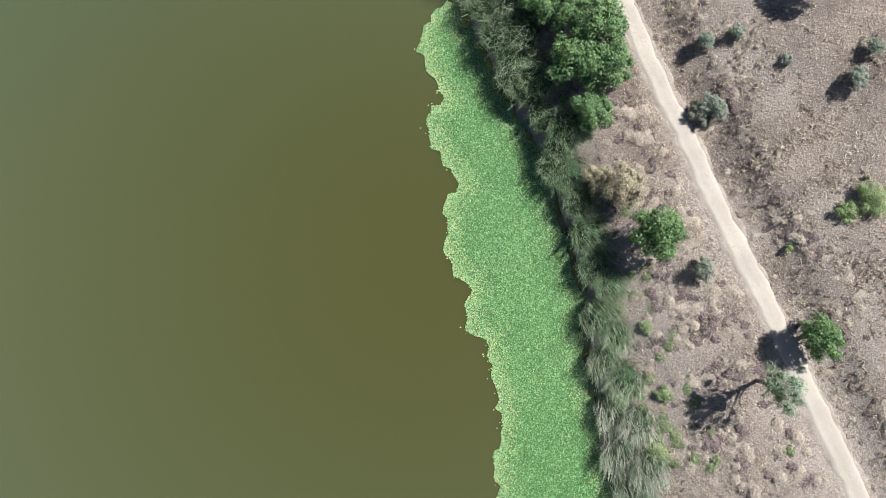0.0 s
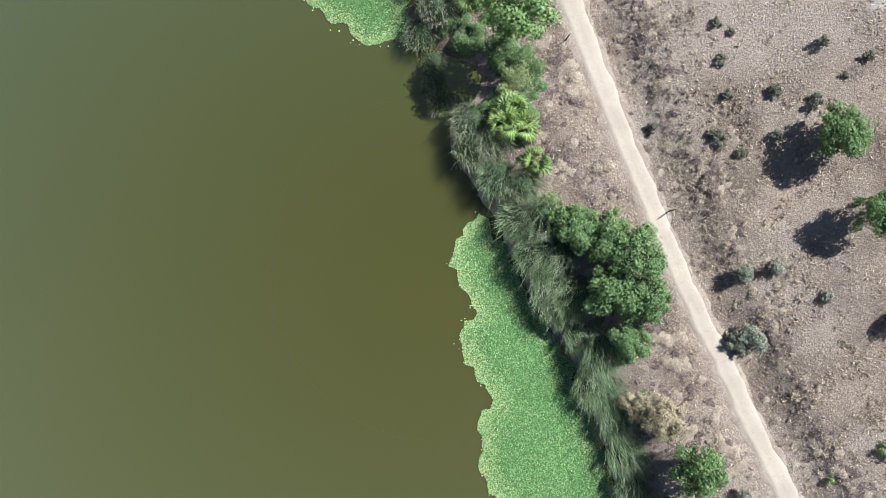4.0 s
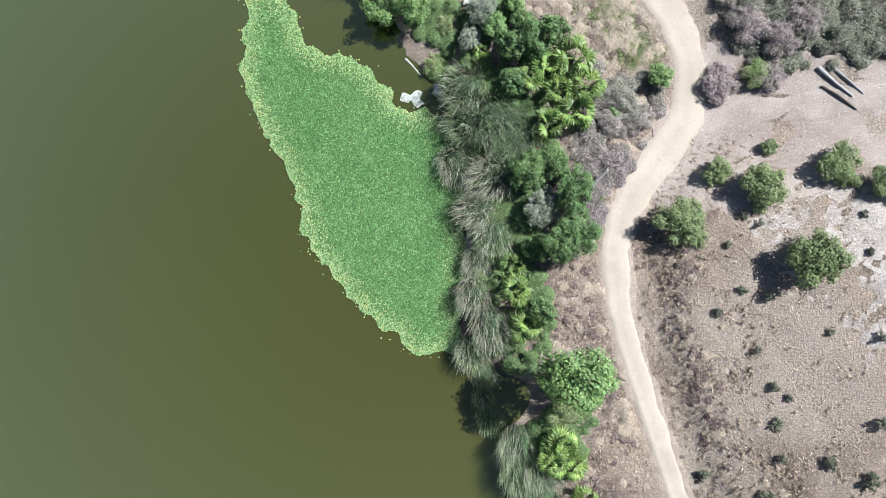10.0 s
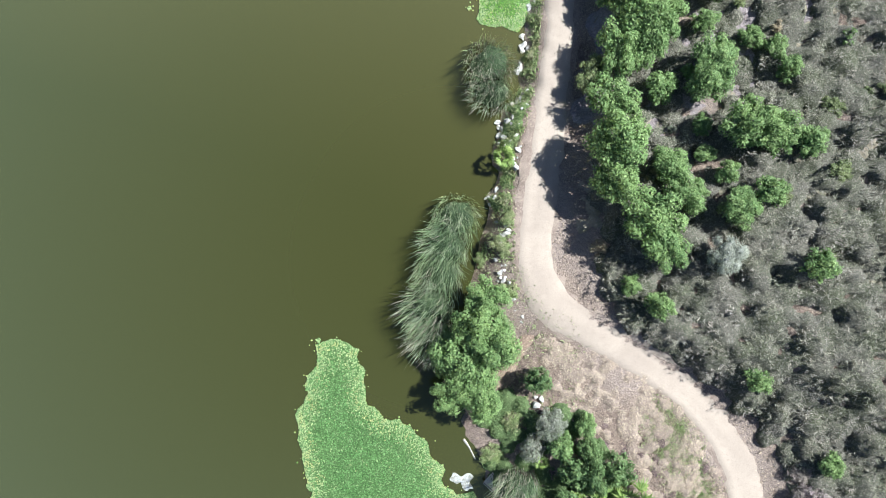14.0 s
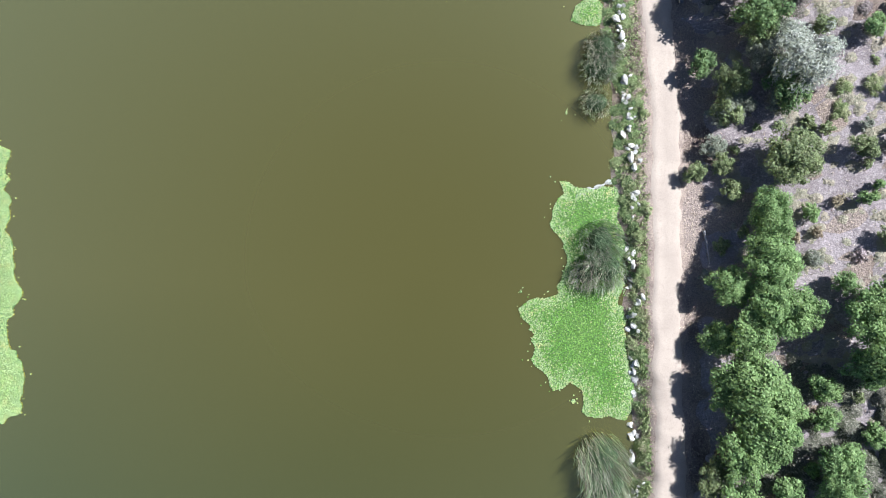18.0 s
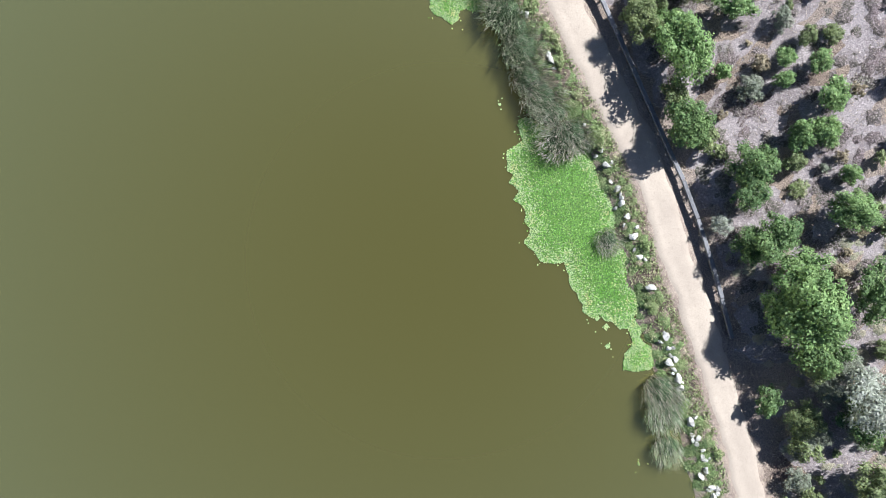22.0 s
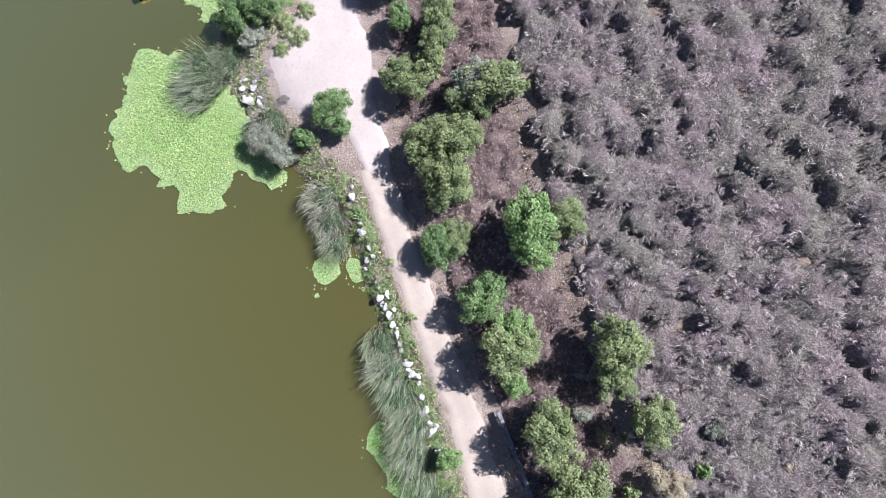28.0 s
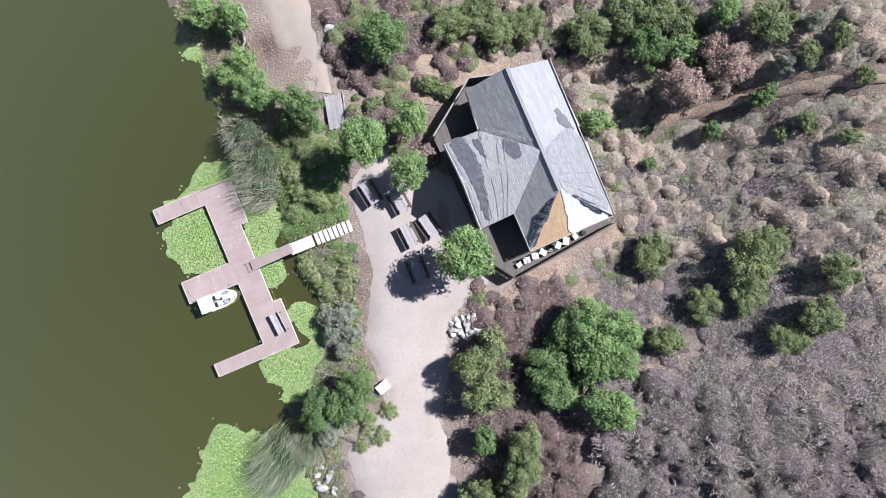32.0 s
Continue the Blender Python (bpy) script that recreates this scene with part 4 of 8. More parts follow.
for _i, (_x, _y, _q) in enumerate(((-30.3, 142.8, 0.16), (-23.5, 124.7, 0.3), (-23.5, 123.2, 0.28), (-24.1, 125.4, 0.2), (-21.9, 113.9, 0.14), (-23.6, 99.3, 0.14), (-18.4, 91.3, 0.22), (-23.6, 62.5, 0.25), (-45.3, 178.6, 0.18))):
    leaf_mat([(_x + _q, _y), (_x, _y + _q), (_x - _q, _y), (_x, _y - _q)], "small clump of yellow-green leaves adrift on the lake", 60 + _i, inner=M_PAD_RIM, wobble=0.04)


def flake(name, pts, z, label, category, seed):
    rng = np.random.default_rng(seed)
    Q = smooth_ring(pts, 0.05, rng, 0.14)
    n = len(Q)
    c = Q.mean(0)
    V = np.concatenate([np.c_[Q, np.full(n, 0.02)], np.c_[c + (Q - c) * 0.75, np.full(n, z) + rng.normal(0, 0.02, n)], [[c[0], c[1], z * 1.2]]])
    F = [(i, (i + 1) % n, n + (i + 1) % n, n + i) for i in range(n)] + [(n + i, n + (i + 1) % n, 2 * n) for i in range(n)]
    tagged(new(name, mesh_from(name, V, F, M_FOAM, smooth=True)), label, category, kind="stuff")


flake("scum_patch", [(-10.8, 54.4), (-10.5, 55.0), (-10.0, 54.8), (-9.5, 55.2), (-9.0, 55.0), (-9.2, 54.5), (-8.8, 54.1), (-9.5, 53.9), (-9.9, 54.3), (-10.3, 54.1)], 0.04, "white dried scum washed against the shore", "scum", 1)
for _i, (_x, _y) in enumerate(((-19.9, 107.5), (-19.2, 108.0), (-18.5, 108.4), (-17.8, 108.8))):
    flake("scum_patch", [(_x - 0.4, _y - 0.25), (_x + 0.35, _y + 0.05), (_x + 0.4, _y + 0.3), (_x - 0.25, _y + 0.12)], 0.05, "thin whitish scum line behind a leaf mat", "scum", 2 + _i)

# ---- plants ----


def unit_vecs(rng, n):
    v = rng.normal(0, 1, (n, 3))
    return v / np.linalg.norm(v, axis=1)[:, None]


def leaf_cards(rng, C, nrm, size, aspect):
    """Small pointed leaves at C that face about nrm."""
    n = len(C)
    t = np.cross(nrm, unit_vecs(rng, n))
    t /= np.maximum(np.linalg.norm(t, axis=1), 1e-6)[:, None]
    b = np.cross(nrm, t)
    s = size * rng.uniform(0.6, 1.4, n)[:, None]
    return np.stack([C - t * s, C + t * s * 0.55 + b * s * aspect, C + t * s * 0.55 - b * s * aspect], 1)


def ball(level):
    bm = bmesh.new()
    bmesh.ops.create_icosphere(bm, subdivisions=level, radius=1.0)
    V, F = np.array([v.co[:] for v in bm.verts]), np.array([[v.index for v in f.verts] for f in bm.faces])
    bm.free()
    return V, F


BALLS = {1: ball(1), 2: ball(2)}


def crown_mesh(name, seed, mat, n, leaf, lobes=9, height=1.5, aspect=0.5, mass=None, level=1, fill=0.2, spread=0.74, low=0.12, up=0.0):
    """A crown one metre in radius made of many small leafy lobes, its foot at up: dense inner foliage, coloured dark as
    if shaded, and loose leaves over it.
    """
    rng = np.random.default_rng(seed)
    cs, rs = [np.array([0, 0, height * 0.42])], [0.46]
    squash = rng.uniform(0.8, 1.0)
    for i in range(lobes):
        a = 2.4 * i + rng.uniform(-0.6, 0.6)
        q = spread * math.sqrt((i + rng.uniform(0.2, 1.0)) / lobes) * rng.uniform(0.85, 1.12)
        dome = height * 0.80 * math.sqrt(max(0.0, 1 - (q / 0.98) ** 2))
        cs.append(np.array([q * math.cos(a), q * math.sin(a) * squash, height * 0.12 + dome * rng.uniform(0.45, 0.98)]))
        rs.append(rng.uniform(0.13, 0.30) * (1.12 - 0.35 * q))
    cs, rs = np.array(cs), np.array(rs)
    pick = rng.choice(len(cs), n * 2, p=rs ** 2 / (rs ** 2).sum())
    d = unit_vecs(rng, n * 2)
    d[:, 2] = np.where(d[:, 2] < -0.35, -d[:, 2], d[:, 2])
    rad = rs[pick] * np.where(rng.random(n * 2) < fill, rng.uniform(0.45, 0.95, n * 2), rng.uniform(0.80, 1.18, n * 2))
    clump = 1 + 0.22 * np.sin(d[:, 0] * 9 + pick) * np.sin(d[:, 1] * 8 + 2 * pick) * np.sin(d[:, 2] * 7)
    C = cs[pick] + d * (rad * clump)[:, None]
    dist = np.linalg.norm(C[:, None] - cs[None], axis=2) / rs[None]
    dist[np.arange(len(C)), pick] = 9
    keep = (dist.min(1) > 0.70) & (C[:, 2] > min(low, height * 0.08))
    C, d = C[keep][:n], d[keep][:n]
    nrm = d + 0.75 * unit_vecs(rng, len(C)) + np.array([0, 0, 0.35])
    nrm /= np.linalg.norm(nrm, axis=1)[:, None]
    L = leaf_cards(rng, C, nrm, leaf, aspect).reshape(-1, 3)
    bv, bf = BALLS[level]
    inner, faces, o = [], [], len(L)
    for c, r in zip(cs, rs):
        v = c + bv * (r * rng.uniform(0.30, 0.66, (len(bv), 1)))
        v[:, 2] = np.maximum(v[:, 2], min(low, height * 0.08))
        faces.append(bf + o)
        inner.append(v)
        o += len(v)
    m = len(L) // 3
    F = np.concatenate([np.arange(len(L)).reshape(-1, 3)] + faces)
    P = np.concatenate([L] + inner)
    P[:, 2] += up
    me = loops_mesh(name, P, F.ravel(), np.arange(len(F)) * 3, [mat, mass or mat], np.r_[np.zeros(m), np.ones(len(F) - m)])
    me.polygons.foreach_set("use_smooth", np.r_[np.zeros(m, bool), np.ones(len(F) - m, bool)])
    return me


def stem_mesh(name, seed, height, thick, limbs=6, trunk=True):
    """A trunk with limbs, or several stems from the ground, one metre in radius."""
    rng = random.Random(seed)
    bms = []
    top = height * 0.5
    if trunk:
        bms.append(tube([(0, 0, -0.15), (0.03, 0.02, top * 0.5), (0.05, -0.04, top), (0.02, 0.03, height * 0.8)], [thick, thick * 0.8, thick * 0.55, thick * 0.15]))
    for i in range(limbs):
        a = 6.28 * (i + rng.uniform(-0.3, 0.3)) / limbs
        z0 = top * rng.uniform(0.35, 0.9) if trunk else -0.1
        q = rng.uniform(0.5, 0.75)
        bms.append(tube([(0.03 * math.cos(a), 0.03 * math.sin(a), z0), (q * 0.45 * math.cos(a + 0.2), q * 0.45 * math.sin(a + 0.2), z0 * 0.5 + height * 0.28), (q * math.cos(a), q * math.sin(a), height * rng.uniform(0.45, 0.68))], [thick * 0.5, thick * 0.32, thick * 0.1], 5))
    me = bpy.data.meshes.new(name)
    b = joined(*bms)
    b.to_mesh(me)
    b.free()
    me.materials.append(M_BARK)
    return me


KINDS = {
    "T": ("tree", "tree", "dark-green round-crowned tree with dense small leaves", M_LEAF_T, 1.5, 34, 0.5, True, 0.0),
    "D": ("thicket_tree", "tree", "low dark-green thicket tree beside the track", M_LEAF_T, 1.25, 36, 0.5, True, 0.1),
    "W": ("green_bush", "bush", "bright-green leafy bush on dry ground", M_LEAF_W, 1.45, 34, 0.5, True, 0.03),
    "E": ("tall_tree", "tree", "tall bright-green leafy tree casting a long shadow", M_LEAF_W, 1.55, 38, 0.55, True, 0.75),
    "F": ("slender_tree", "tree", "slender grey-green tree with thin airy foliage", M_LEAF_F, 1.5, 22, 0.3, True, 0.8),
    "O": ("olive_bush", "bush", "olive-green wild bush with small leaves", M_LEAF_O, 1.5, 32, 0.45, False, 0.0),
    "G": ("sage_bush", "bush", "grey-green sage bush on dry soil", M_LEAF_G, 1.1, 26, 0.28, False, 0.0),
    "V": ("silver_bush", "bush", "pale silvery airy bush", M_LEAF_V, 1.5, 30, 0.25, False, 0.0),
    "B": ("dry_bush", "bush", "dry brown twiggy bush", M_LEAF_B, 1.1, 24, 0.22, False, 0.0),
    "K": ("seed_bush", "bush", "pinkish-brown bush covered in dry seed heads", M_LEAF_K, 1.5, 30, 0.4, False, 0.0),
    "L": ("low_herb", "herb", "low pale-green herb spreading on the ground", M_LEAF_L, 0.24, 20, 0.4, False, 0.0),
    "M": ("low_olive_bush", "bush", "low olive-green bush merging into dry scrub", M_LEAF_O, 0.8, 28, 0.45, False, 0.0),
    "Q": ("grey_brush", "brush", "low spreading grey dead brush", M_SCRUB_L, 0.3, 30, 0.3, False, 0.0),
    "S": ("tuft_shrub", "shrub", "small dark dry tuft on the bare field", M_LEAF_S, 0.95, 8, 0.3, False, 0.0),
}
SIZES = ((1.45, 4300, 0.042, 4), (0.8, 1700, 0.064, 3), (0.0, 430, 0.125, 2))
STOCK = {}


def stock(kind, size, var):
    key = (kind, size, var)
    if key not in STOCK:
        name, cat, label, mat, h, lobes, asp, trunk, up = KINDS[kind]
        _, n, leaf, _ = SIZES[size]
        if kind == "L":
            n, leaf = int(n * 1.3), leaf * 0.72
        if kind in "GVB":
            n, leaf = int(n * 0.9), leaf * 1.2
        if kind == "F":
            n = int(n * 0.5)
        s = 100 * ord(kind) + 10 * size + var
        lobes = lobes if size < 2 else lobes // 2
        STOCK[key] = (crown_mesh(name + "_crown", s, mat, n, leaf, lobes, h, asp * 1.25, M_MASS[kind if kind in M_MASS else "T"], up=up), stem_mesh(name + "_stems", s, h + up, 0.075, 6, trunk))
    return STOCK[key]


PROTO = {}


def plant(kind, x, y, r, rng):
    size = next(i for i, s in enumerate(SIZES) if r >= s[0])
    var = rng.randrange(SIZES[size][3])
    name, cat, label, mat, h, lobes, asp, trunk, up = KINDS[kind]
    stretch = rng.uniform(0.85, 1.15)
    r *= 1.12 if kind in "TWODEF" else 1.05
    wide = rng.uniform(0.86, 1.16)
    m = pose(x, y, gz(x, y) - 0.03, 0, 0, rng.uniform(0, 360)) @ Matrix.Diagonal((r * wide, r / wide, r * stretch, 1))
    key = (kind, size, var)
    if key in PROTO:
        q = PROTO[key].scale
        return copy_thing(PROTO[key], m @ Matrix.Diagonal((1 / q.x, 1 / q.y, 1 / q.z, 1)))
    crown, stems = stock(kind, size, var)
    ob = tagged(new(name), label, cat, group=name.replace("_", " ") + " plants")
    ob.matrix_basis = m
    part("crown", crown, None, ob)
    part("trunk" if trunk else "stems", stems, None, ob)
    PROTO[key] = ob
    return ob


D1 = [(11.1,10.2,1.9), (11.9,13.4,2.1), (9.8,14.0,2.4), (11.3,16.6,2.4), (9.3,18.1,2.0), (7.5,18.5,1.9), (6.5,19.3,1.3)]
B1 = [(13.3,4.6,2.2), (11.7,5.1,1.5), (-4.4,74.9,0.8), (5.4,90.8,0.9), (-6.7,127.7,0.8), (-6.4,136.1,0.7), (-14.9,150.1,1.1), (-13.1,150.2,1.5),
    (-15.1,152.6,1.0), (-12.6,153.0,1.0), (-18.8,167.1,1.8)]
T1 = [(27.0,-6.6,1.8), (15.5,1.1,2.2), (26.8,19.3,1.7), (24.6,24.8,2.1), (0.9,38.0,1.2), (0.1,42.8,1.1), (1.6,43.0,1.5), (3.2,43.9,1.8),
    (2.7,46.9,1.8), (-0.5,48.7,1.7), (1.2,49.3,1.5), (-1.9,55.5,1.3), (-2.1,58.2,1.4), (-0.7,58.4,1.6), (0.8,59.2,1.4), (-1.4,60.0,1.1),
    (-6.3,64.1,1.2), (-6.7,117.1,1.9), (-12.5,118.4,1.2), (-9.3,122.3,2.1), (-5.4,126.1,2.1), (-13.1,130.3,1.6), (-11.8,130.5,2.0), (-12.9,134.2,1.6),
    (-12.6,135.9,1.9), (-17.0,139.3,2.1)]
T2 = [(-20.5,153.8,2.0), (-19.1,154.9,1.6), (-32.4,179.4,2.0), (-35.9,183.0,1.8), (-46.5,190.6,1.0), (-43.7,191.5,0.9), (-44.4,192.8,1.7),
    (-52.5,199.3,1.2), (-39.7,199.8,1.2), (-52.2,200.2,1.7), (-50.3,200.7,1.6), (-49.7,202.3,1.6), (-35.2,204.4,1.8), (-35.8,206.0,1.9),
    (-32.9,206.8,1.8), (-34.8,208.3,1.8), (-30.0,221.8,0.6), (-56.5,222.4,1.8), (-26.3,224.5,0.8),
    (-23.9,226.7,0.8), (-23.3,227.3,0.7), (-51.2,228.2,2.1), (-31.7,229.9,1.6)]
G1 = [(26.7,-9.1,0.4), (19.3,-1.6,1.0), (20.1,10.4,1.2), (29.1,11.8,1.0), (24.7,13.6,0.5), (30.1,13.9,0.8), (19.3,15.2,0.8), (21.3,15.7,0.7),
    (0.6,45.8,1.9), (-5.4,58.9,1.3), (-4.6,61.0,1.6), (-9.9,102.4,0.7),
    (-7.1,107.1,1.0), (-10.7,112.3,1.2), (-10.2,114.8,1.4), (-9.7,115.5,1.6), (-6.7,116.0,1.3), (-10.1,116.4,1.5), (-6.7,118.3,1.7), (-8.5,119.3,1.5)]
G2 = [(-7.5,120.9,1.7), (-12.2,141.7,1.2), (-9.9,146.3,1.0), (-10.6,149.8,1.0), (-5.5,151.2,1.3), (-5.5,154.2,1.7), (-7.6,154.4,1.5), (-8.7,156.6,1.3),
    (-6.4,156.7,1.7), (-5.1,158.7,1.7), (-8.2,159.1,1.7), (-6.4,159.4,1.5), (-48.6,189.6,1.7), (-50.1,190.6,1.6), (-33.7,194.8,2.3), (-51.2,198.3,1.2),
    (-51.1,204.7,1.0), (-52.1,205.8,1.2), (-50.7,206.0,1.0), (-52.8,207.0,1.1), (-51.7,207.2,1.4), (-22.8,229.1,0.9), (-21.9,231.8,0.9)]
V1 = [(3.8,76.3,1.7), (-6.3,118.9,3.1), (-14.8,131.9,1.0), (-21.8,155.1,1.1),
    (-22.0,155.7,1.0)]
L1 = [(16.6,56.6,1.7), (20.7,-16.1,0.5), (16.7,-15.8,1.3), (25.8,-15.2,0.6), (17.0,-11.3,0.9), (15.7,-6.1,0.8), (25.6,-0.1,0.5),
    (29.1,2.5,1.1), (30.4,3.5,1.6), (6.7,19.6,1.1), (5.8,20.9,1.1), (2.8,29.4,1.3), (3.4,30.4,1.9), (9.1,56.1,0.7), (-8.1,57.2,1.2), (-7.1,60.3,1.2),
    (-9.9,70.0,1.0), (-12.5,71.8,0.9), (-11.4,73.3,1.1), (-11.4,75.5,0.8), (-14.3,96.4,0.8)]
L2 = [(-14.5,102.2,0.8), (-15.2,104.8,0.7), (-9.0,104.9,0.9), (-7.6,106.2,0.7), (-14.9,107.0,0.7), (-16.0,114.4,0.7), (-19.9,126.0,0.8),
    (-20.1,130.8,0.7), (-23.0,139.5,1.2), (-24.4,142.9,0.5), (-25.5,145.4,0.6), (-25.6,146.6,0.6), (-25.8,147.4,0.6), (-26.3,147.9,0.6),
    (-27.2,150.2,0.6), (-27.5,151.1,0.6), (-27.2,151.2,0.6), (-27.8,153.1,0.6), (-31.4,161.0,0.6), (-37.8,177.5,0.6), (-41.7,179.3,0.5),
    (-39.6,181.6,0.5)]
L3 = [(-41.7,184.0,0.5), (-42.3,185.6,0.5), (-48.8,197.6,0.8), (-51.8,198.5,1.2), (-47.4,198.5,1.0), (-48.5,199.4,1.1), (-47.0,200.5,0.9),
    (-53.3,209.2,1.0), (-51.8,209.8,0.8), (-54.1,209.9,0.9), (-41.3,210.0,0.9), (-53.2,210.5,0.8), (-51.4,210.5,0.9), (-54.9,210.7,1.1),
    (-52.0,211.5,0.7), (-56.3,214.7,1.1), (-54.5,215.9,1.3), (-53.2,216.0,0.8), (-56.2,216.3,1.1), (-56.8,217.9,1.3), (-55.4,219.6,1.7),
    (-56.7,220.5,1.6)]
R1 = [(14.8,-18.9,1.9), (16.0,-17.0,1.9), (14.0,-15.9,1.9), (15.3,-13.5,1.8), (13.5,-12.8,1.9), (14.3,-10.1,1.8), (12.7,-8.9,1.8), (13.6,-6.6,1.7),
    (12.3,-5.3,1.9), (13.1,-2.7,1.6), (12.1,-1.4,1.8), (11.4,1.3,1.8), (10.7,3.9,1.8), (9.9,6.0,1.7), (9.1,6.7,1.8), (9.3,8.4,1.7), (9.6,9.6,1.8),
    (8.0,10.6,1.7), (6.7,12.8,1.7), (7.5,13.6,1.8), (5.7,13.9,1.9), (5.6,15.4,1.7), (4.7,17.0,1.8), (6.3,17.1,1.8), (4.5,18.3,1.3), (3.4,19.6,1.8),
    (5.3,19.7,1.8), (3.6,22.3,1.7), (1.8,23.1,1.8), (-0.2,25.4,1.7), (1.3,25.7,1.6), (-0.4,27.5,1.8)]
R2 = [(-3.3,32.6,1.3), (-3.2,30.9,1.2), (-2.6,29.3,1.3), (-4.3,34.6,1.6), (-2.9,36.7,1.9), (-4.2,39.1,1.7), (-4.0,41.7,1.5), (-2.9,43.9,2.0), (-4.1,45.8,2.0),
    (-3.2,48.3,2.0), (-6.0,49.5,2.0), (-2.1,50.1,1.9), (-1.8,51.2,1.9), (-0.5,51.9,1.5), (-5.3,52.7,1.8), (-2.2,52.7,1.9), (-3.5,53.0,2.4),
    (-5.5,55.4,2.1), (-14.9,65.2,2.2), (-15.6,67.4,2.3), (-15.6,70.2,2.2), (-15.5,72.5,2.3), (-15.4,74.9,2.3), (-15.0,85.2,1.9), (-15.8,87.4,2.2),
    (-18.7,101.5,1.5), (-17.4,102.2,2.0), (-18.1,104.3,2.0), (-19.6,115.1,1.4), (-19.7,117.9,1.6), (-19.7,119.4,1.7), (-22.8,131.5,1.4),
    (-25.8,139.6,1.8)]
R3 = [(-24.8,140.0,1.7), (-26.4,141.9,1.8), (-27.1,143.1,2.0), (-28.0,144.7,2.0), (-28.4,147.0,1.9), (-28.7,148.5,1.9), (-29.4,150.1,1.9),
    (-29.9,151.9,1.9), (-30.5,154.0,1.8), (-32.9,158.2,1.8), (-33.1,159.5,1.6), (-34.1,161.2,1.9), (-35.0,163.1,1.9), (-36.6,165.4,1.7),
    (-37.2,167.1,1.7), (-37.8,167.8,1.8), (-37.4,169.3,1.8), (-38.4,171.3,1.9), (-39.3,173.3,1.8), (-40.1,175.2,1.7), (-44.0,182.8,1.5),
    (-44.6,184.7,1.8), (-45.1,186.4,1.8), (-49.4,191.8,1.8), (-55.4,194.4,1.9), (-54.6,195.5,2.0), (-55.1,196.5,2.0), (-53.1,197.0,1.6),
    (-59.3,216.3,1.9), (-59.8,218.4,2.1), (-61.0,220.4,2.1)]
P1 = [(4.5,24.0,1.2), (2.7,27.1,2.0), (-0.2,36.9,1.4), (-1.1,39.3,1.4), (-1.6,41.3,1.1), (0.9,52.3,1.4), (3.0,53.3,1.7), (1.6,54.9,1.4),
    (3.6,55.2,1.5), (-0.6,56.0,1.2), (0.7,56.8,1.4), (2.6,57.3,1.7), (-4.5,58.0,0.7), (-12.9,80.0,0.9)]
W1 = [(5.9,53.4,0.5), (9.1,56.2,1.1), (-3.5,59.7,1.2), (-10.1,61.4,1.8), (-12.1,61.6,1.9), (-2.0,61.6,1.0),
    (-11.0,63.4,2.2), (15.3,63.6,1.1), (-13.0,64.3,2.2), (-9.9,65.9,2.0), (-11.6,66.8,2.2), (8.7,68.2,1.1), (-11.5,69.1,1.8), (0.5,71.8,1.2),
    (-1.6,72.7,0.9), (-0.2,75.9,1.8), (9.8,77.1,1.3), (-1.7,77.6,2.4), (-4.6,79.8,2.0), (4.1,79.9,1.6), (0.3,80.2,1.7), (5.7,81.5,1.3),
    (-1.2,81.9,1.6), (-5.2,82.6,2.5), (5.4,85.4,1.3)]
W2 = [(0.7,85.5,0.8), (7.7,85.7,1.3), (3.1,85.8,2.0), (-6.1,85.9,2.1), (4.9,85.9,1.8), (-2.9,87.6,1.4), (0.1,88.7,1.9), (-6.6,89.7,2.1),
    (0.0,89.8,2.0), (-4.8,90.4,1.9), (5.4,90.9,1.0), (1.0,91.0,1.0), (-4.2,91.7,1.9), (-5.3,92.0,2.4), (4.2,92.1,1.0), (2.5,92.4,1.0), (2.4,93.0,0.7),
    (-0.9,93.2,1.1), (-4.2,93.8,1.8), (-7.9,94.3,1.8), (-6.5,95.0,2.7), (-1.5,95.4,1.2), (1.1,97.4,1.9), (-8.7,97.9,1.6), (-7.1,98.3,2.1),
    (1.4,98.5,2.3), (-5.9,100.1,2.1)]
W3 = [(-4.2,100.7,1.9), (0.2,101.1,2.1), (-8.6,101.9,1.8), (1.3,102.0,1.9), (-6.0,102.0,1.8), (-0.9,103.2,1.0), (-5.2,103.9,1.6), (-6.6,104.4,2.1),
    (-6.5,106.6,1.8), (-6.9,108.0,1.7), (-6.2,108.3,1.2), (-1.3,122.0,1.0), (-10.2,125.2,2.9), (-11.5,125.4,1.8), (-10.4,127.9,2.0), (-6.4,132.1,1.8),
    (-9.2,137.6,1.1), (-7.4,137.6,1.0), (-9.2,138.2,1.0), (-7.7,138.2,1.1), (-7.2,140.4,1.4), (-10.1,142.0,0.8), (-7.8,142.9,1.0), (-9.9,143.6,0.9),
    (-17.2,144.7,2.5), (-17.7,146.9,1.5), (-13.2,147.6,1.4)]
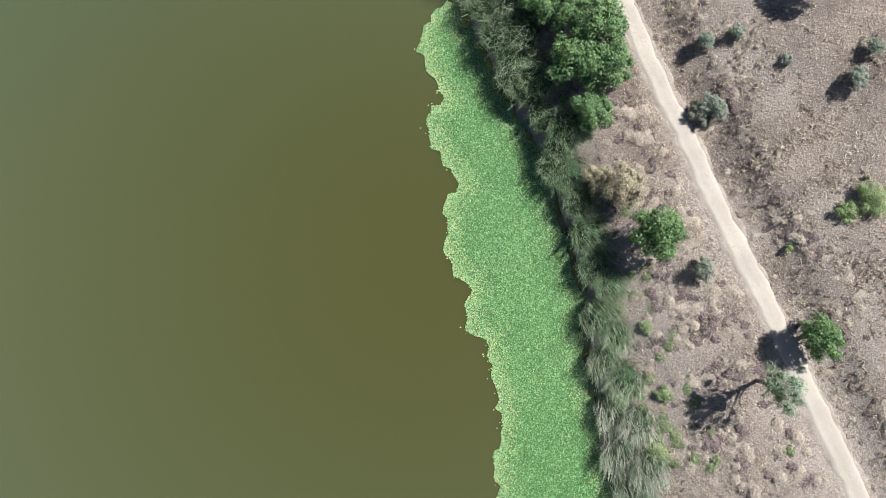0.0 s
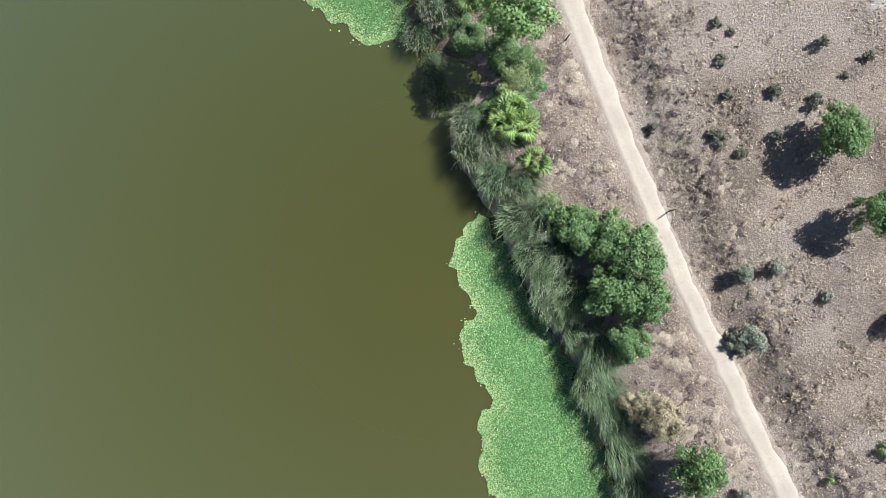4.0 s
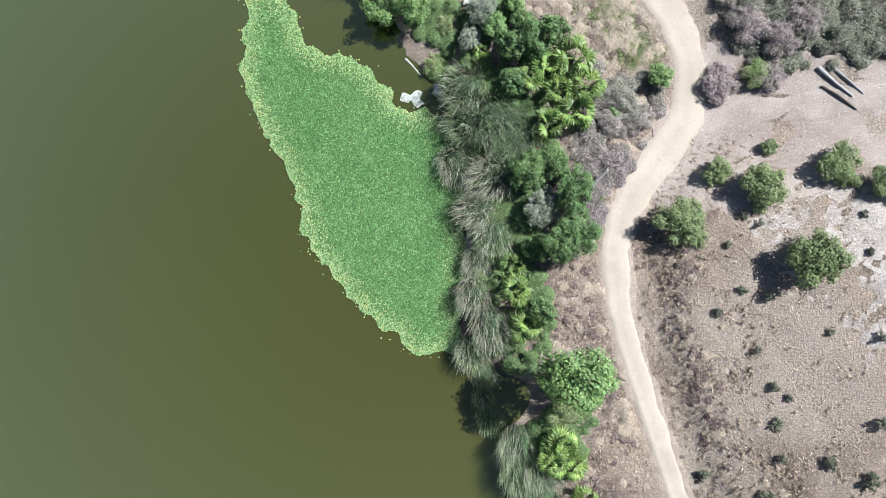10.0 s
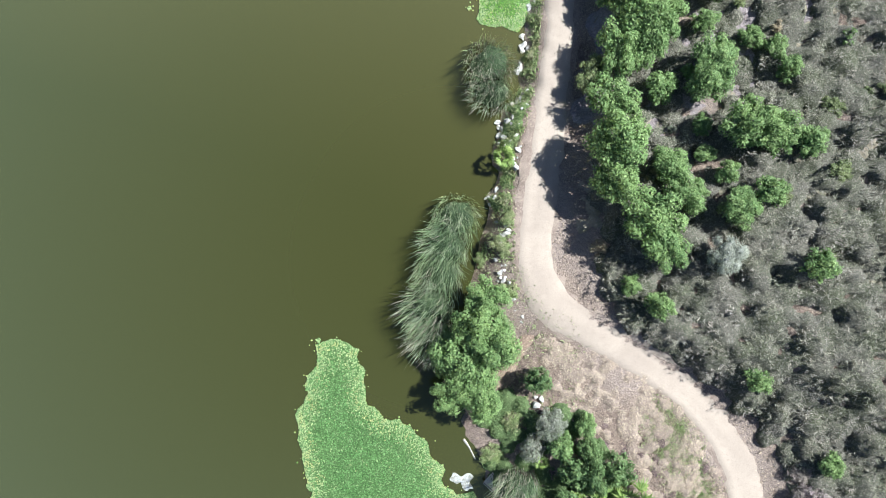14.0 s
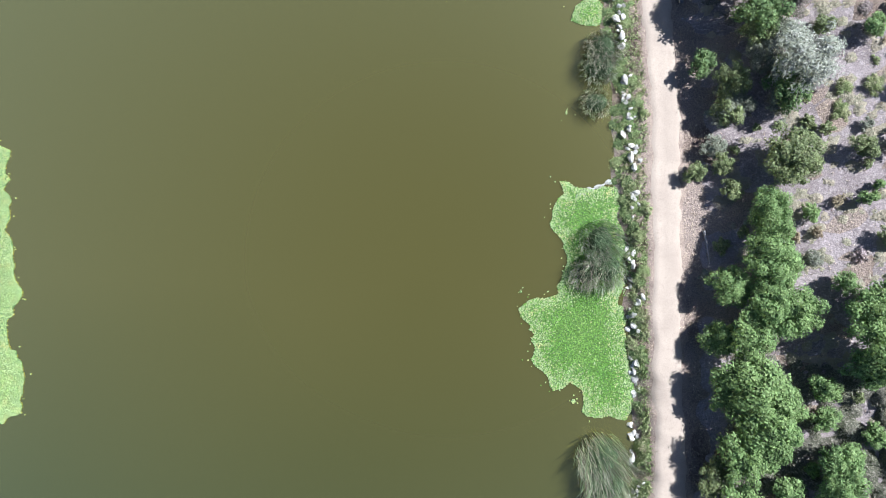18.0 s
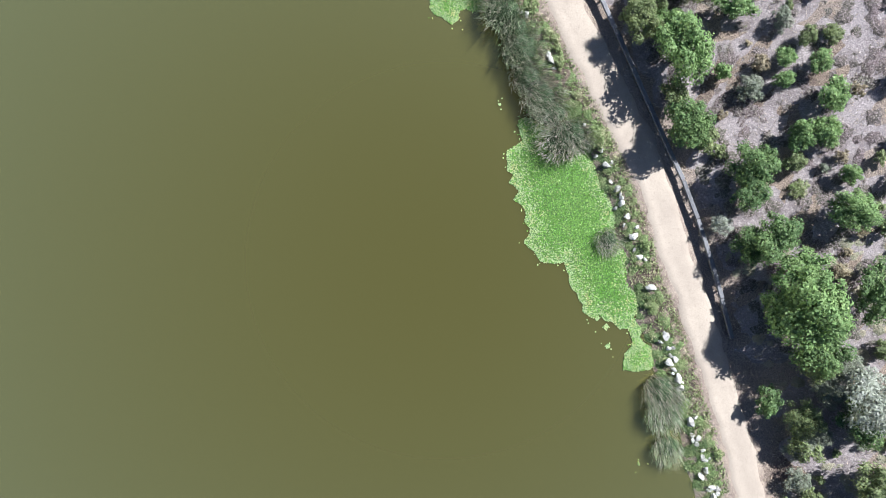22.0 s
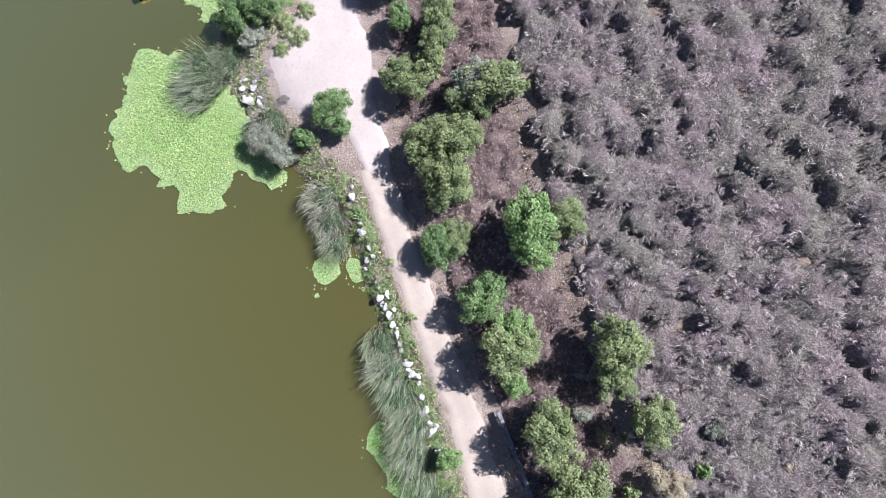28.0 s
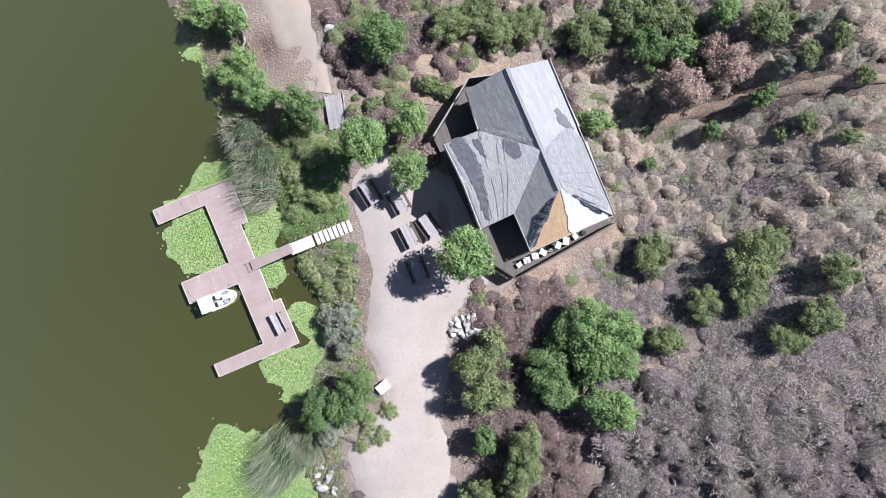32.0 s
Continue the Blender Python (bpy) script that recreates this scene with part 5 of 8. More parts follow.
W4 = [(-14.6,156.1,1.0), (-19.3,157.6,2.2), (-15.7,161.8,1.0), (-34.3,167.1,1.1), (-29.7,172.9,1.1), (-29.7,173.6,0.8), (-30.3,176.8,1.9),
    (-36.4,182.6,1.1), (-29.2,183.1,1.7), (-29.6,185.0,2.3), (-31.3,203.6,1.9), (-34.5,204.2,1.4), (-30.9,207.1,1.6), (-33.0,207.8,2.2),
    (-31.4,209.0,2.0), (-33.6,209.9,1.8), (-59.5,222.9,1.2), (-60.8,223.7,1.5), (-34.8,224.2,1.4),
    (-62.9,224.5,1.2), (-61.6,225.5,1.3), (-62.8,228.7,1.4), (-65.1,229.0,1.4), (-29.2,230.0,1.4), (-27.1,232.5,1.2)]
M1 = [(19.1,42.7,2.4), (10.8,45.0,2.2), (5.2,46.9,0.5), (16.3,47.8,2.0), (24.3,48.1,1.6), (13.4,48.9,1.3), (21.4,49.5,1.8), (17.2,50.9,0.8),
    (-9.5,154.5,1.0), (-12.2,158.8,1.0), (-9.7,158.9,1.2), (-27.7,209.0,1.5), (-20.6,210.4,1.5), (-25.4,211.9,1.6), (-19.0,212.2,1.6),
    (-22.9,213.1,1.7), (-29.3,215.0,1.8), (-18.3,215.3,1.5), (-23.1,215.4,2.1)]
M2 = [(-21.9,216.8,1.6), (-51.3,223.6,0.8), (-18.7,224.3,0.8), (-22.1,224.5,0.7), (-20.9,225.2,0.9), (-45.9,225.3,0.9), (-47.3,225.6,1.1),
    (-18.5,228.3,0.8), (-21.7,229.8,1.0), (-46.2,230.3,1.9), (-42.8,230.3,1.9), (-36.0,230.7,2.1), (-20.2,230.8,1.0), (-40.7,231.0,1.7),
    (-44.6,231.4,1.7), (-24.3,231.6,1.9), (-29.6,232.0,1.6), (-33.4,232.1,1.9), (-31.5,232.4,1.9)]
S1 = [(19.2,9.9,1.2), (24.7,13.2,0.4), (19.2,14.9,0.6), (21.4,15.3,0.5), (19.2,23.9,0.5), (18.9,24.0,0.5), (17.6,24.6,0.5), (21.4,25.1,0.6),
    (17.5,25.3,0.6), (17.2,25.5,0.5), (13.3,26.3,0.6), (23.7,27.2,0.6), (23.8,27.7,0.5), (21.2,28.2,0.5), (18.1,28.2,0.5), (21.1,28.5,0.5),
    (25.6,29.0,0.4)]
S2 = [(27.0,30.2,0.5), (17.7,30.5,0.5), (17.8,30.9,0.5), (24.2,31.4,0.6), (18.4,32.7,0.4), (17.3,33.4,0.5), (16.2,35.9,0.4), (23.9,37.4,0.5),
    (20.8,37.5,0.4), (13.4,38.5,0.5), (16.7,39.8,0.5), (15.0,40.3,0.5), (23.0,43.3,0.4), (14.0,43.5,0.4), (16.2,45.1,0.4), (15.1,45.8,0.5),
    (22.8,46.0,0.4)]
O1 = [(-7.9,87.6,1.7), (-9.0,109.2,1.0), (-11.8,110.1,1.0), (-10.0,111.1,1.0), (-5.8,111.2,2.0), (-5.8,112.4,2.2), (-0.9,113.2,1.1), (-10.2,115.1,1.4),
    (-10.3,117.2,1.5), (-9.1,121.4,1.6), (-15.6,138.6,1.4), (-17.5,141.7,1.3), (-19.8,147.5,1.8), (-18.4,149.6,1.6), (-16.2,149.7,1.8),
    (-22.6,157.2,1.8), (-23.3,159.1,2.0), (-23.7,162.9,2.4), (-24.8,166.3,2.5), (-27.3,169.7,2.3), (-27.2,170.9,1.8), (-20.4,171.6,2.0)]
O2 = [(-23.0,174.5,1.9), (-30.7,175.7,2.3), (-29.6,175.9,1.8), (-23.2,176.9,2.3), (-34.7,183.7,1.5), (-27.0,185.4,1.7), (-35.3,187.2,1.9),
    (-35.7,188.4,2.0), (-37.3,190.6,1.9), (-34.2,190.9,1.5), (-35.5,191.0,2.1), (-34.3,193.6,1.8), (-32.6,194.6,2.2), (-38.7,195.0,1.8),
    (-39.6,195.8,1.4), (-37.2,196.2,1.4), (-36.8,197.8,1.5), (-36.8,199.7,1.8), (-40.1,203.4,1.9), (-40.8,205.6,2.0), (-40.1,206.9,1.4)]
E1 = [(2.9,33.8,2.65), (-43.0,213.1,2.3), (-47.9,218.6,1.6), (-51.3,220.2,2.0), (-48.2,222.2,1.6)]
F1 = [(23.4,-10.0,1.9)]
Q1 = [(13.9,55.9,2.0), (17.7,59.1,1.9), (15.4,60.3,2.0), (14.2,62.4,1.2), (5.8,52.5,1.5), (7.8,53.0,1.5), (6.2,54.9,1.7), (17.5,56.5,1.6), (19.6,60.5,1.9)]
K1 = [(-29.1,227.0,2.2), (-26.3,228.8,1.9), (-27.2,229.8,1.4)]
W5 = [(2.9,82.3,1.0), (1.2,83.4,0.9), (0.5,85.4,0.8), (5.3,90.2,0.7), (8.7,93.7,0.7), (-1.2,89.3,0.7), (0.8,90.6,0.9)]
M3 = [(6.7,81.7,1.1), (10.2,84.1,1.1), (8.9,88.7,1.0), (7.7,85.7,1.1), (4.1,79.8,1.4), (10.2,77.5,1.2), (12.2,90.6,1.0), (11.6,95.2,0.9), (-1.3,82.2,1.0)]
PLANT_LISTS = {"Q": [Q1], "E": [E1], "F": [F1], "D": [D1], "B": [B1], "T": [T1, T2], "G": [G1, G2], "V": [V1], "L": [L1, L2, L3], "W": [W1, W2, W3, W4, W5], "M": [M1, M2, M3], "S": [S1, S2], "O": [O1, O2], "K": [K1]}
REED_LISTS = [R1, R2, R3]

_r = random.Random(21)
for _kind, _lists in PLANT_LISTS.items():
    for _l in _lists:
        for _x, _y, _q in _l:
            plant(_kind, _x, _y, _q, _r)


_r = random.Random(47)
_taken = [(_x, _y, _q) for _lists in PLANT_LISTS.values() for _l in _lists for _x, _y, _q in _l]
for _k in range(620):
    _y = _r.uniform(84, 172)
    _x = float(track(_y)) + _r.uniform(4.5, 26)
    _q = _r.uniform(0.3, 1.0)
    if all((_x - a) ** 2 + (_y - b) ** 2 > (0.8 * c + 0.8 * _q) ** 2 for a, b, c in _taken):
        _taken.append((_x, _y, _q))
        plant(_r.choice("WOGBMGOBLQ"), _x, _y, _q, _r)


def reed_mesh(seed, n=420, dry=0.25):
    rng = np.random.default_rng(seed)
    a, q = rng.uniform(0, 6.28, n), 0.8 * np.sqrt(rng.random(n))
    base = np.stack([q * np.cos(a), q * np.sin(a), np.full(n, -0.12)], 1)
    h = rng.uniform(0.7, 1.5, n) * (1.1 - 0.4 * q)
    lean = np.stack([np.cos(a), np.sin(a)], 1) * (0.08 + 0.32 * q)[:, None] + rng.normal(0, 0.23, (n, 2)) + np.array([-0.08, -0.55])
    side = np.stack([-lean[:, 1], lean[:, 0], np.zeros(n)], 1)
    side /= np.maximum(np.linalg.norm(side, axis=1), 1e-6)[:, None]
    side = side * 0.8 + 0.6 * unit_vecs(rng, n)
    w = rng.uniform(0.007, 0.014, n)
    ts = (0, 0.55, 1.0)
    pts = []
    for t in ts:
        p = base.copy()
        p[:, :2] += lean * (h * 0.62 * t ** 1.7)[:, None]
        p[:, 2] += h * (t - 0.22 * t ** 3)
        pts.append(p)
    V = []
    for i in range(2):
        wa, wb = (w * (1 - 0.75 * ts[i]))[:, None], (w * (1 - 0.8 * ts[i + 1]))[:, None]
        V.append(np.stack([pts[i] - side * wa, pts[i] + side * wa, pts[i + 1] + side * wb, pts[i + 1] - side * wb], 1))
    idx = (rng.random(n) < dry).astype(int)
    return V, idx, n


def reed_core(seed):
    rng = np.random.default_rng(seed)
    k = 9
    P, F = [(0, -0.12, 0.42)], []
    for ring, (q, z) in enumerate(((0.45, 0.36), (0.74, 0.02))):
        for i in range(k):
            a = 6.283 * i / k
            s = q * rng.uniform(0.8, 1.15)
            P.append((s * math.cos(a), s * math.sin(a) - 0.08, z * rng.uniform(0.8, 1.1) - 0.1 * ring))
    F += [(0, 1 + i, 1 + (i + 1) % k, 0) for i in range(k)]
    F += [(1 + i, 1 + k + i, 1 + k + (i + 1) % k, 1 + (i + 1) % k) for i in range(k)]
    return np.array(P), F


def strips_mesh(name, segs, mats, idx):
    """Blades of two segments that share their corners, so that each blade is one island."""
    n = len(segs[0])
    P = np.concatenate([segs[0][:, :2], segs[0][:, [3, 2]], segs[1][:, [3, 2]]], 1)
    o = np.arange(n)[:, None] * 6
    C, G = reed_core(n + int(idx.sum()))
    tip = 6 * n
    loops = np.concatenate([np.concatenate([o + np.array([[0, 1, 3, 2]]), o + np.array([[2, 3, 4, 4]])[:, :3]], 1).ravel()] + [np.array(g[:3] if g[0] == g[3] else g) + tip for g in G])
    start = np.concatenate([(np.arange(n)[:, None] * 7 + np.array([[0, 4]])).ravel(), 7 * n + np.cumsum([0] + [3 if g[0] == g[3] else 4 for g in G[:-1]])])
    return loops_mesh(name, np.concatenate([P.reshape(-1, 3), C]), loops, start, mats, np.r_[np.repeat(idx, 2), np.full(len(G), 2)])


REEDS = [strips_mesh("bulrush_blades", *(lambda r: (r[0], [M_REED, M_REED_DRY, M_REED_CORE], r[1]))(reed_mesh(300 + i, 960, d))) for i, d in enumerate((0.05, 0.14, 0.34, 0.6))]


def reed_clump(x, y, r, rng):
    dry = 0.5 + 0.5 * math.sin(x * 0.35 + y * 0.22)
    if y > 95:
        dry = min(1, dry + 0.5)
    if 24 < y < 57:
        dry = min(1, dry + 0.35)
    var = min(3, max(0, int(dry * 3.4 + rng.uniform(-0.6, 0.6))))
    ob = new("bulrush_clump", REEDS[var])
    s = r * rng.uniform(0.92, 1.1)
    ob.matrix_basis = pose(x, y, max(gz(x, y), -0.25), 0, 0, rng.uniform(-48, 48)) @ Matrix.Diagonal((s, s, s * rng.uniform(1.05, 1.4), 1))
    return tagged(ob, "clump of long drooping bulrushes at the water's edge" if var < 2 else "clump of half-dry tan bulrushes at the water's edge", "reeds", group="bulrush clumps")


for _l in REED_LISTS:
    for _x, _y, _q in _l:
        reed_clump(_x, _y, _q, _r)


def fan_mesh(seed):
    """A fan leaf one metre long: a stalk and a pleated, drooping blade split into pointed fingers."""
    rng = random.Random(seed)
    V = [(-0.014, 0, 0), (0.014, 0, 0), (0.010, 0.48, 0.07), (-0.010, 0.48, 0.07)]
    F = [(0, 1, 2, 3)]
    n, droop = 11, rng.uniform(0.22, 0.5)
    o = len(V)
    V.append((0, 0.46, 0.07))
    for i in range(n):
        a = math.radians(-80 + 160 * i / (n - 1))
        for q, w in ((0.30, 0), (0.30, 1), (0.54 * rng.uniform(0.86, 1.08), 2)):
            b = a + (0.0, math.radians(160 / (n - 1)), math.radians(80 / (n - 1)))[w]
            V.append((q * math.sin(b), 0.46 + q * math.cos(b), 0.07 + 0.035 * ((i + w) % 2) - droop * q * q * (1.6 if w == 2 else 1.0)))
        F += [(o, o + 1 + 3 * i, o + 2 + 3 * i), (o + 1 + 3 * i, o + 3 + 3 * i, o + 2 + 3 * i)]
    return mesh_from("fan_leaf", V, F, M_PALM)


FANS = [fan_mesh(i) for i in range(5)]


def fan_palm(x, y, r, rng):
    h = 0.45 * r + rng.uniform(0.1, 0.5)
    ob = tagged(new("fan_palm"), "fan palm with bright yellow-green pleated leaves in a rosette", "palm", group="fan palms")
    ob.matrix_basis = pose(x, y, gz(x, y), rng.uniform(-5, 5), rng.uniform(-5, 5), rng.uniform(0, 360))
    shoots = [(0, 0)] if r < 1.9 else [(0.34 * r * math.cos(k * 2.1), 0.34 * r * math.sin(k * 2.1)) for k in range(3)]
    reach = r * (1.0 if r < 1.9 else 0.72)
    for k, (sx, sy) in enumerate(shoots):
        top = h * (1.0 if k == 0 else rng.uniform(0.7, 1.0))
        part("trunk", tube([(sx * 0.7, sy * 0.7, -0.15), (sx * 0.85, sy * 0.85, top * 0.5), (sx, sy, top)], [0.17, 0.14, 0.11], 8), M_BARK, ob)
        n = 15
        for i in range(n):
            q = (i + 0.5) / n
            f = part("leaf", FANS[(i + k) % 5], None, ob)
            f.matrix_basis = pose(sx, sy, top + 0.05 * q, 0, 0, i * 137.5 + k * 50 + rng.uniform(-26, 26)) @ pose(0, 0.05, 0, 70 * q ** 1.6 - 10 + rng.uniform(-12, 12), rng.uniform(-35, 35), 0) @ Matrix.Scale(reach * (1.2 - 0.3 * q) * rng.uniform(0.75, 1.15), 4)
    return ob


for _x, _y, _q in P1:
    fan_palm(_x, _y, _q, _r)

# ---- scrub, dry grass and herbs that nobody could count ----


MOUND = 0.85


def twig_template(seed, n, mass, long=(0.12, 0.24), wide=(0.022, 0.045), flat=0.8):
    """A low round shrub one metre in radius: a leafy mass inside and fine twigs brushing outwards over it."""
    rng = np.random.default_rng(seed)
    lob = unit_vecs(rng, 5) * 0.45
    lob[:, 2] = np.abs(lob[:, 2]) * 0.8

    def shell(k, lo, hi):
        p = rng.integers(0, 5, k)
        d = unit_vecs(rng, k)
        d[:, 2] = np.abs(d[:, 2]) * flat + 0.05
        return lob[p] + d * (0.55 * rng.uniform(lo, hi, k))[:, None], d

    C, d = shell(n, 0.8, 1.12)
    t = d + 0.6 * unit_vecs(rng, n) + np.array([0, 0, 0.15])
    t /= np.linalg.norm(t, axis=1)[:, None]
    b = np.cross(t, unit_vecs(rng, n))
    b /= np.maximum(np.linalg.norm(b, axis=1), 1e-6)[:, None]
    s, w = rng.uniform(*long, n)[:, None], rng.uniform(*wide, n)[:, None]
    twigs = np.stack([C - t * s + b * w, C - t * s - b * w, C + t * s], 1)
    C, d = shell(mass, 0.6, 0.9)
    nrm = d + 0.35 * unit_vecs(rng, mass) + np.array([0, 0, 0.2])
    nrm /= np.linalg.norm(nrm, axis=1)[:, None]
    cards = leaf_cards(rng, C, nrm, 0.17, 0.7)
    return np.concatenate([twigs, cards])


def spray_template(seed, n, long=(0.06, 0.15), wide=(0.014, 0.032)):
    """A dome one metre in radius clothed in small pale leaf tips, with finer twigs standing out of it."""
    rng = np.random.default_rng(seed)

    def dome(k, lo, hi):
        a, q = rng.uniform(0, 6.28, k), 0.97 * np.sqrt(rng.random(k))
        lump = 0.16 * np.sin(2 * a + seed) * np.sin(5 * q + seed)
        out = np.stack([0.95 * q * np.cos(a), 0.95 * q * np.sin(a), 1.1 - 0.6 * q * q], 1)
        return np.stack([q * np.cos(a), q * np.sin(a), MOUND * np.sqrt(1 - q * q) + lump + rng.uniform(lo, hi, k)], 1), out

    C, out = dome(int(n * 0.65), 0.0, 0.14)
    nrm = out + 0.55 * unit_vecs(rng, len(C))
    nrm /= np.linalg.norm(nrm, axis=1)[:, None]
    cards = leaf_cards(rng, C, nrm, 0.5 * (long[0] + long[1]), 0.38)
    C, out = dome(n - len(C), 0.0, 0.2)
    t = out * np.array([1.0, 1.0, 0.4]) + 0.5 * unit_vecs(rng, len(C))
    t /= np.linalg.norm(t, axis=1)[:, None]
    b = np.cross(t, np.array([0.3, 0.2, 1.0]) + 0.3 * unit_vecs(rng, len(C)))
    b /= np.maximum(np.linalg.norm(b, axis=1), 1e-6)[:, None]
    s, w = rng.uniform(*long, len(C))[:, None], rng.uniform(*wide, len(C))[:, None]
    return np.concatenate([cards, np.stack([C - t * s + b * w, C - t * s - b * w, C + t * s], 1)])


def feather_template(seed, tufts, each, long=(0.13, 0.34), wide=(0.03, 0.068)):
    """A loose bush one metre in radius: feathery sprays that fan out of many points on an uneven dome."""
    rng = np.random.default_rng(seed)
    a, q = rng.uniform(0, 6.28, tufts), 0.98 * np.sqrt(rng.random(tufts))
    lump = 0.24 * np.sin(2 * a + seed) * np.sin(4 * q + seed) + rng.uniform(-0.14, 0.2, tufts)
    foot = np.stack([q * np.cos(a), q * np.sin(a), MOUND * np.sqrt(1 - q * q) + lump], 1)
    lean = np.stack([0.9 * q * np.cos(a), 0.9 * q * np.sin(a), 0.75 - 0.35 * q], 1) + 0.45 * unit_vecs(rng, tufts)
    k = np.repeat(np.arange(tufts), each)
    t = lean[k] + 0.62 * unit_vecs(rng, len(k))
    t /= np.linalg.norm(t, axis=1)[:, None]
    b = np.cross(t, np.array([0.3, 0.2, 1.0]) + 0.3 * unit_vecs(rng, len(k)))
    b /= np.maximum(np.linalg.norm(b, axis=1), 1e-6)[:, None]
    s, w = rng.uniform(*long, len(k))[:, None], rng.uniform(*wide, len(k))[:, None]
    root = foot[k] + 0.10 * unit_vecs(rng, len(k))
    return np.stack([root + b * w * 0.5 + t * s * 0.35, root - t * s * 0.1, root + t * s - b * w * 0.5], 1)


TUFTS = [twig_template(250 + i, 20, 0, (0.25, 0.5), (0.05, 0.1)) for i in range(6)]
SHRUBS = [spray_template(150 + i, 170, (0.05, 0.125), (0.014, 0.03)) for i in range(8)]
FEATHERS = [feather_template(450 + i, 25, 6) for i in range(10)]
SPRIGS = [spray_template(350 + i, 70, (0.08, 0.17), (0.018, 0.04)) for i in range(8)]


def scatter(X, Y, R, tall, templates, rng, sink=0.05):
    out = []
    Z = ground_z(X, Y) - sink
    for x, y, z, r, flat in zip(X, Y, Z, R, tall):
        T = templates[rng.integers(len(templates))]
        a = rng.uniform(0, 6.28)
        c, s = math.cos(a), math.sin(a)
        V = np.empty_like(T)
        V[..., 0] = x + r * (c * T[..., 0] - s * T[..., 1])
        V[..., 1] = y + r * (s * T[..., 0] + c * T[..., 1])
        V[..., 2] = z + r * flat * T[..., 2]
        out.append(V)
    return np.concatenate(out)


def mound_sheet(X, Y, R, tall, rng, step=0.29, rough=0.45):
    """The shrubs' leafy masses as lumpy mounds on one fine grid, cut away where bare soil shows between them."""
    x0, y0 = X.min() - 2, Y.min() - 2
    nx, ny = int((X.max() + 2 - x0) / step), int((Y.max() + 2 - y0) / step)
    H = np.full((ny, nx), -1.0)
    for x, y, r, h in zip(X, Y, R, tall):
        k = int(r / step) + 1
        i, j = int((x - x0) / step), int((y - y0) / step)
        a, b, c, d = max(0, i - k), min(nx, i + k + 1), max(0, j - k), min(ny, j + k + 1)
        gx, gy = np.meshgrid(x0 + step * np.arange(a, b), y0 + step * np.arange(c, d))
        q = np.hypot(gx - x, gy - y) / r
        H[c:d, a:b] = np.maximum(H[c:d, a:b], np.where(q < 1, h * MOUND * r * np.maximum(1 - q * q, 0) ** 0.6 + 0.02, -1))
    gx, gy = np.meshgrid(x0 + step * np.arange(nx), y0 + step * np.arange(ny))
    gx, gy = gx + rng.uniform(-0.09, 0.09, gx.shape), gy + rng.uniform(-0.09, 0.09, gx.shape)
    Z = ground_z(gx, gy) + np.where(H > 0, H * rng.uniform(rough, 1.0, H.shape) - 0.04, -0.15)
    i = np.arange(ny - 1)[:, None] * nx + np.arange(nx - 1)[None]
    F = np.stack([i, i + 1, i + nx + 1, i + nx], -1).reshape(-1, 4)
    F = F[(H.ravel()[F] > 0).sum(1) > 1]
    used, back = np.unique(F, return_inverse=True)
    return np.stack([gx.ravel(), gy.ravel(), Z.ravel()], 1)[used], back.reshape(-1, 4)


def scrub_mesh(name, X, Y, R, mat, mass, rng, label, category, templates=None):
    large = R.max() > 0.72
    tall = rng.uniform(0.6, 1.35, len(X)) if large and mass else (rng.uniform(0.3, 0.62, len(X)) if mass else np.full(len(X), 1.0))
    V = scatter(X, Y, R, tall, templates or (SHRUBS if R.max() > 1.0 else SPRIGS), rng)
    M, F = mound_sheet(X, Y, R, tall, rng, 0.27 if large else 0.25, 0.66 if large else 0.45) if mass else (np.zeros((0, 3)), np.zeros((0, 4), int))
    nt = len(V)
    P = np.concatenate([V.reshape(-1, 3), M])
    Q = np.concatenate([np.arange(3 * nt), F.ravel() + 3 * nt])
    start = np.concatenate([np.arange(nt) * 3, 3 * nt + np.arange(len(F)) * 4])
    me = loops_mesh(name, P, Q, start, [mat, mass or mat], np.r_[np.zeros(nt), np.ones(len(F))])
    me.polygons.foreach_set("use_smooth", np.r_[np.zeros(nt, bool), np.ones(len(F), bool)])
    tagged(new(name, me), label, category, kind="stuff")


